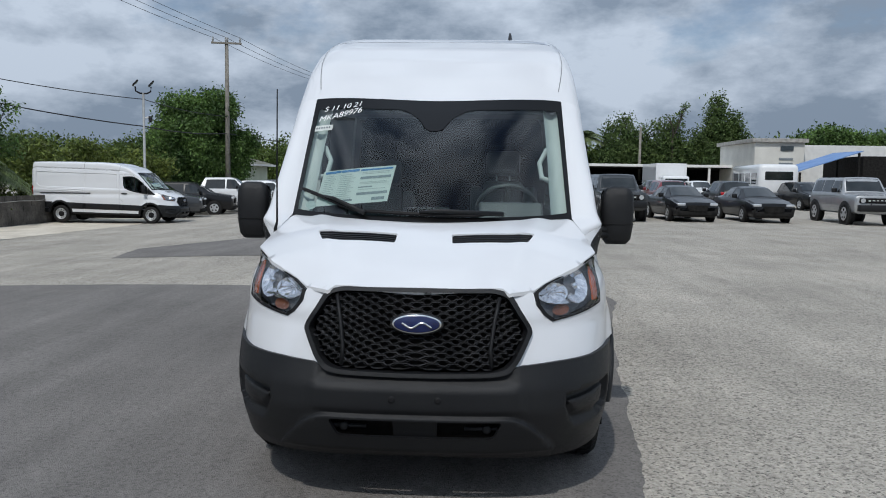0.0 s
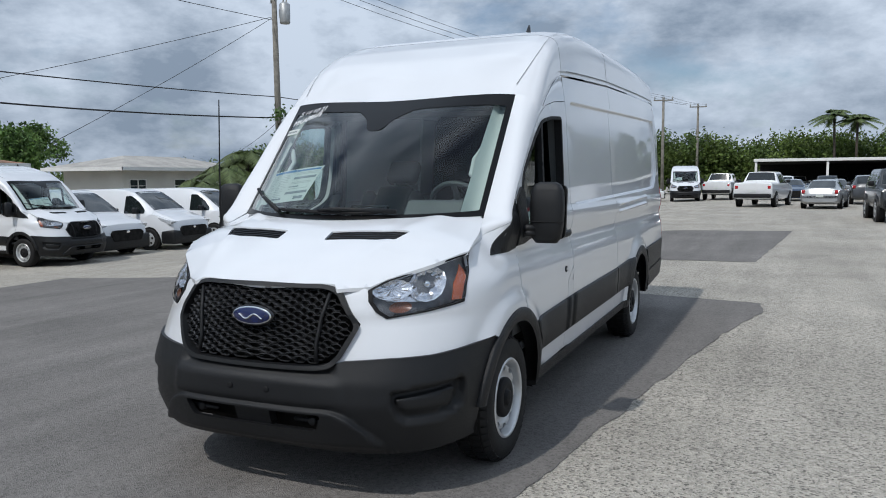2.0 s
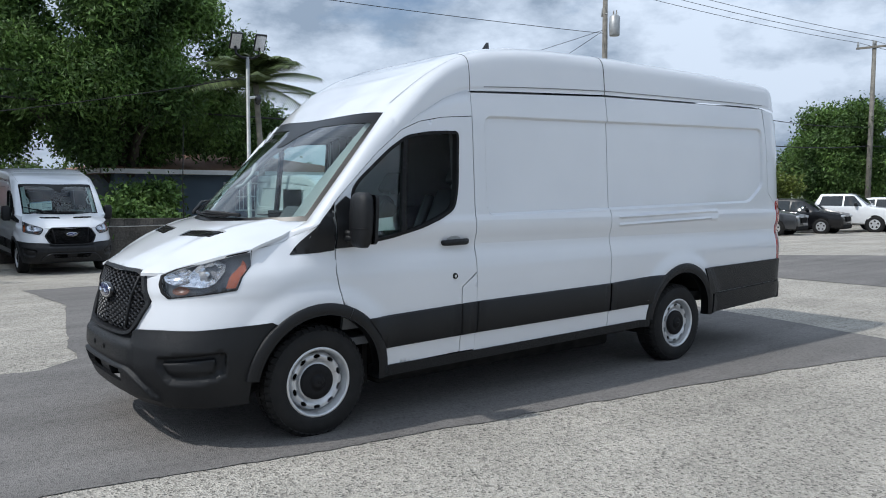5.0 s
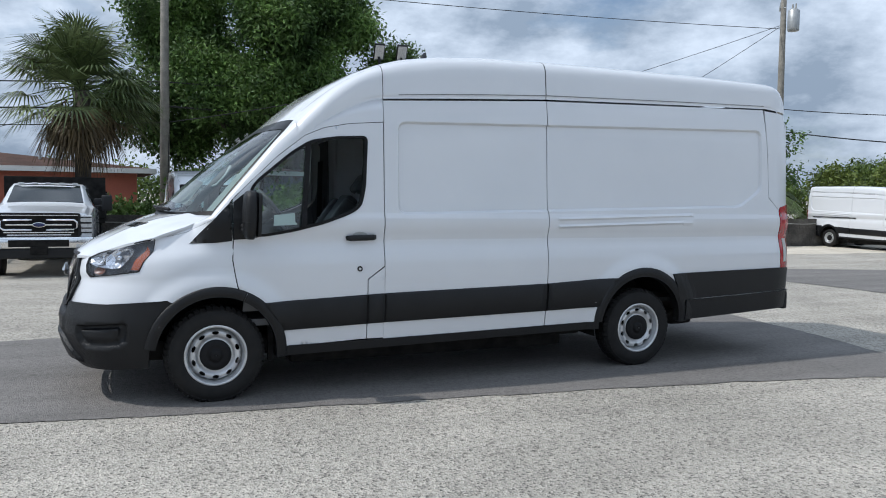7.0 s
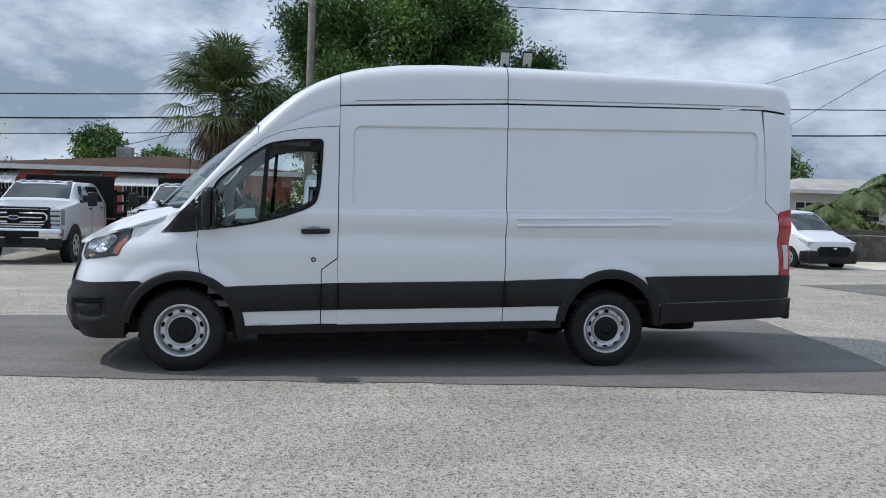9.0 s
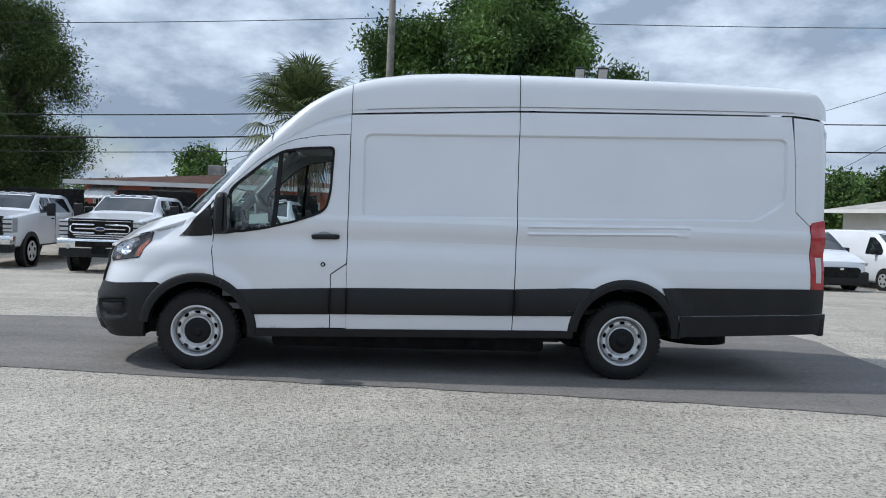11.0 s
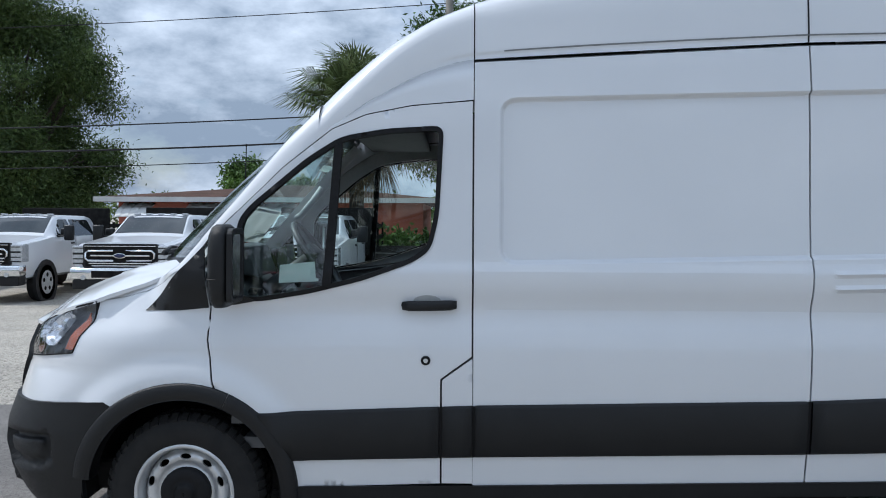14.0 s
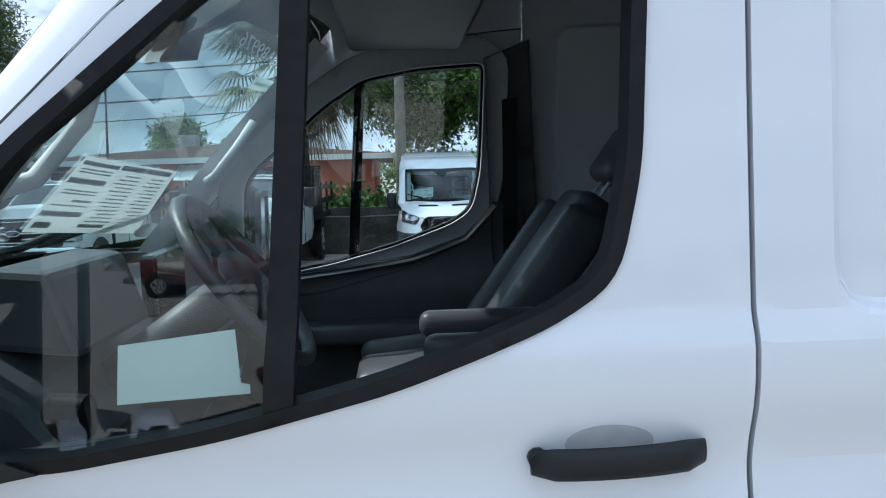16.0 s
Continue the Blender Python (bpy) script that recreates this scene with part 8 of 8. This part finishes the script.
def fan_palm(x, y, height, label, seed):
    """A cabbage palm: a rough trunk, fan leaves in a ball, a skirt of dry ones."""
    g = random.Random(seed)
    root = thing("fan_palm", pose(x, y, ground_height(x, y)), label, "palm tree", "palms")
    part("trunk", tube([(0, 0, -0.2), (0.05, 0, height * 0.5), (0, 0, height)], [0.24, 0.20, 0.22], 12), BARK, root, smooth=True)
    live_v, live_f, dry_v, dry_f, stem = [], [], [], [], bmesh.new()
    for k in range(104):
        dry = k > 78
        az = g.uniform(0, 2 * math.pi)
        el = g.uniform(-0.6, 1.45) if not dry else g.uniform(-1.35, -0.45)
        d = Vector((math.cos(az) * math.cos(el), math.sin(az) * math.cos(el), math.sin(el)))
        base = Vector((0, 0, height + g.uniform(-0.25, 0.25) - (0.3 if dry else 0)))
        L = g.uniform(0.75, 1.5) if not dry else g.uniform(0.5, 1.0)
        hub = base + d * L + Vector((0, 0, -0.05 * L))
        if not dry:
            add_tube(stem, [base, base.lerp(hub, 0.5) + Vector((0, 0, 0.04)), hub], [0.022, 0.016, 0.010], 4)
        side = d.cross(Vector((0, 0, 1))).normalized()
        nrm = side.cross(d)
        V, F = (live_v, live_f) if not dry else (dry_v, dry_f)
        for j in range(24):
            a = (j / 23 - 0.5) * 3.5
            blade = (d * math.cos(a) + side * math.sin(a)).normalized()
            bl_len = (1.15 if not dry else 1.0) * (0.75 + 0.25 * math.cos(a)) * g.uniform(0.85, 1.1)
            mid = hub + blade * bl_len * 0.55 + nrm * 0.05
            tip = hub + blade * bl_len + Vector((0, 0, -0.22 * bl_len - (0.25 if dry else 0.05)))
            wd = blade.cross(nrm).normalized() * 0.026
            n0 = len(V)
            V += [hub + wd * 0.3, hub - wd * 0.3, mid - wd, mid + wd, tip]
            F += [(n0, n0 + 1, n0 + 2, n0 + 3), (n0 + 3, n0 + 2, n0 + 4)]
    part("leaf_stalk", stem, PALM, root)
    for nm, V, F, mt in (("crown", live_v, live_f, PALM), ("dry_skirt", dry_v, dry_f, THATCH)):
        me = bpy.data.meshes.new(nm)
        me.from_pydata([tuple(p) for p in V], [], F)
        me.materials.append(mt)
        ob = new(nm, me)
        ob.parent = root
    return root


def feather_palm(x, y, height, label, seed, fronds=15, length=2.1, trunk=0.10, droop=0.36, group="palms"):
    """A palm with arching feather fronds."""
    g = random.Random(seed)
    root = thing("feather_palm", pose(x, y, ground_height(x, y) if abs(y) < 60 else 0), label, "palm tree", group)
    lean = g.uniform(-0.4, 0.4)
    part("trunk", tube([(0, 0, -0.2), (lean * 0.4, 0.1, height * 0.5), (lean, 0, height)], [trunk * 1.3, trunk, trunk * 0.9], 10), material("palm_trunk", (0.26, 0.24, 0.20), 0.9, second=(0.18, 0.165, 0.14), scale=6) if seed == 1 else BARK, root, smooth=True)
    V, F = [], []
    leaf_w, per = (0.030, 4) if y < 60 else (0.06, 4)
    for k in range(fronds):
        az, el = 2 * math.pi * k / fronds + g.uniform(-0.25, 0.25), g.uniform(0.0, 1.5)
        h = Vector((math.cos(az), math.sin(az), 0))
        pts = []
        for i in range(11):
            t = i / 10
            pts.append(Vector((lean, 0, height)) + h * length * (t * math.cos(el) + 0.25 * t * t) + Vector((0, 0, length * (t * math.sin(el) - (droop + 0.22 * math.sin(el)) * t * t))))
        for a, b in zip(pts, pts[1:]):
            d = (b - a).normalized()
            side = d.cross(Vector((0, 0, 1))).normalized()
            for q in range(per):
                p = a.lerp(b, q / per)
                t = pts.index(a) / 10
                L = length * 0.36 * math.sin(math.pi * min(0.97, 0.12 + 0.85 * t)) ** 0.7
                for s in (1, -1):
                    tip = p + (side * s + d * 0.55).normalized() * L + Vector((0, 0, -0.38 * L))
                    n0 = len(V)
                    V += [p - d * leaf_w, p + d * leaf_w, tip]
                    F.append((n0, n0 + 1, n0 + 2))
            n0 = len(V)
            V += [a - side * 0.02, a + side * 0.02, b + side * 0.015, b - side * 0.015]
            F.append((n0, n0 + 1, n0 + 2, n0 + 3))
    me = bpy.data.meshes.new("crown")
    me.from_pydata([tuple(p) for p in V], [], F)
    me.materials.append(PALM)
    ob = new("crown", me)
    ob.parent = root
    return root


fan_palm(-16.6, -1.35, 4.5, "cabbage palm with a skirt of dry fronds", 3)
feather_palm(-18.9, 8.75, 5.5, "slender palm with drooping feather fronds beside the lamp", 1, 26, 2.1)
for k, (x, y, h) in enumerate(((-19.2, 20.6, 1.7), (-19.4, 22.2, 2.3), (-19.5, 23.4, 2.9), (-19.2, 24.8, 2.3), (-19.6, 26.2, 2.0), (-19.3, 19.0, 1.2))):
    feather_palm(x, y, h, "bushy low palm behind the wall", 60 + k, 24, 1.7, 0.08, 0.75, group="low palms")
for k, (x, y, h) in enumerate(((6.05, 91, 8.1), (8.1, 91, 7.5), (13.1, 91, 6.8), (-16.9, 91, 8.3), (-38, -24, 6.5))):
    feather_palm(x, y, h, "tall palm standing over the far trees", 80 + k, 20, 2.2 if y > 0 and x > 0 else 1.5, 0.14, 0.55, group="far palms")
# thin straggly tree behind the wall
bl = [(0.2, 0.4, 3.4, 0.5), (-0.3, -0.5, 2.6, 0.45), (0.1, 1.0, 4.1, 0.5), (0.3, 1.3, 4.7, 0.4), (0.0, -1.4, 3.2, 0.35), (0.2, 1.5, 3.0, 0.5), (0, 0.6, 5.0, 0.35)]
tree(-19.4, 25.6, "straggly thin tree behind the wall", bl, 1500, 0.16, LEAF, 71, limbs_to(bl, (0, 0.2, 1.6), 0.08, 8, 7), group="trees behind the wall")


def shrubs(name, label, rows, count, size, mat, seed, spread=1.15):
    v, f = leaves(rows, count, size, seed, spread=spread)
    ob = soup(name, v, f, mat)
    return tagged(ob, label, "bushes", kind="stuff")


g = random.Random(9)
rows = [(-18.8 + g.uniform(-0.5, 0.6), y, ground_height(-18.8, y) + g.uniform(0.6, 1.35), g.uniform(0.35, 0.7)) for y in np.arange(17.5, 31, 0.55)]
shrubs("hedge", "mixed green bushes growing over the wall", rows, 16000, 0.16, LEAF_PALE, 31)
rows = [(-18.7 + g.uniform(-0.5, 0.5), y, ground_height(-18.7, y) + g.uniform(0.5, 1.2), g.uniform(0.4, 0.8)) for y in np.arange(-1.0, 6.4, 0.5)]
rows += [(-20.5 + g.uniform(-1, 1), y, g.uniform(0.3, 1.5), g.uniform(0.5, 0.8)) for y in np.arange(2.0, 6.6, 0.6)]
shrubs("hedge", "leafy bushes under the large tree", rows, 26000, 0.18, LEAF, 32)
rows = [(-20.0 + g.uniform(-1, 1), y, g.uniform(0.4, 2.6), g.uniform(0.6, 1.2)) for y in np.arange(30, 44, 0.8)]
shrubs("hedge", "yellow-green garden bushes behind the wall", rows, 16000, 0.22, LEAF_PALE, 33)
# woods closing the view
rows = []
for x in np.arange(-75, 85, 1.5):
    tall = 6.3 + 1.5 * noise.noise((x * 0.09, 3.1, 0)) + 0.8 * noise.noise((x * 0.4, 1.1, 0))
    for k in range(6):
        r = g.uniform(1.0, 1.7)
        rows.append((x + g.uniform(-1.2, 1.2), g.uniform(92, 99), r * 0.6 + (tall - r * 1.2) * (k + g.random()) / 6, r))
shrubs("far_woods", "dense green belt of trees beyond the lot", rows, 260000, 0.42, WOODS, 34, 1.5)
# pointed pines and a ragged tree that stand over the belt
rows = []
for x, top, wide in ((15.6, 8.4, 1.5), (17.3, 9.4, 1.9), (19.2, 8.2, 1.5), (21.3, 8.4, 1.6), (22.8, 9.0, 1.7), (25.6, 7.8, 1.6), (27.9, 12.0, 2.3), (29.8, 9.6, 2.0), (31.3, 7.6, 1.6)):
    for z in np.arange(1.6, top - 0.2, 0.55):
        w = wide * (1 - (z / top) ** 1.6) + 0.22
        for _ in range(3):
            a = g.uniform(0, 6.3)
            rows.append((x + 0.55 * w * math.cos(a), 90 + 0.55 * w * math.sin(a), z, 0.5 * w + 0.15))
shrubs("far_woods", "dark pointed pines rising over the belt of trees", rows, 90000, 0.34, LEAF_DARK, 35, 1.4)
bl = [(0.4, 0, 8.3, 0.35), (1.1, 0, 9.6, 0.4), (1.3, 0.1, 10.3, 0.35), (-0.8, 0, 9.0, 0.2), (0.9, 0, 8.9, 0.35)]
tree(22.6, 89.0, "half-bare tree with thin dead branches", bl, 500, 0.22, LEAF_DARK, 72, limbs_to(bl, (0, 0, 6.5), 0.16, 9, 5), group="trees across the lot")
rows = [(x + g.uniform(-1, 1), 92 + g.uniform(-2, 2), g.uniform(5.4, 7.4), g.uniform(0.9, 1.5)) for x in np.arange(39.5, 60, 0.7)]
shrubs("far_woods", "broad tree crowns behind the flat hall", rows, 50000, 0.4, LEAF, 38, 1.4)
rows = [(-70 + g.uniform(-4, 4), y, g.uniform(0.6, 2.6), g.uniform(1.2, 2.0)) for y in np.arange(-90, 95, 2.6) for _ in range(2)]
shrubs("far_woods", "low belt of trees behind the houses", rows, 60000, 0.40, WOODS, 36)
rows = [(x + g.uniform(-2, 2), y + g.uniform(-2, 2), g.uniform(0.6, 3.4), g.uniform(1.2, 2.2)) for x, y in [(74, v) for v in np.arange(-60, 90, 3.6)] + [(v, -62) for v in np.arange(-66, 58, 3.6)] for _ in range(2)]
shrubs("far_woods", "belt of trees across the lot", rows, 40000, 0.55, LEAF, 37)
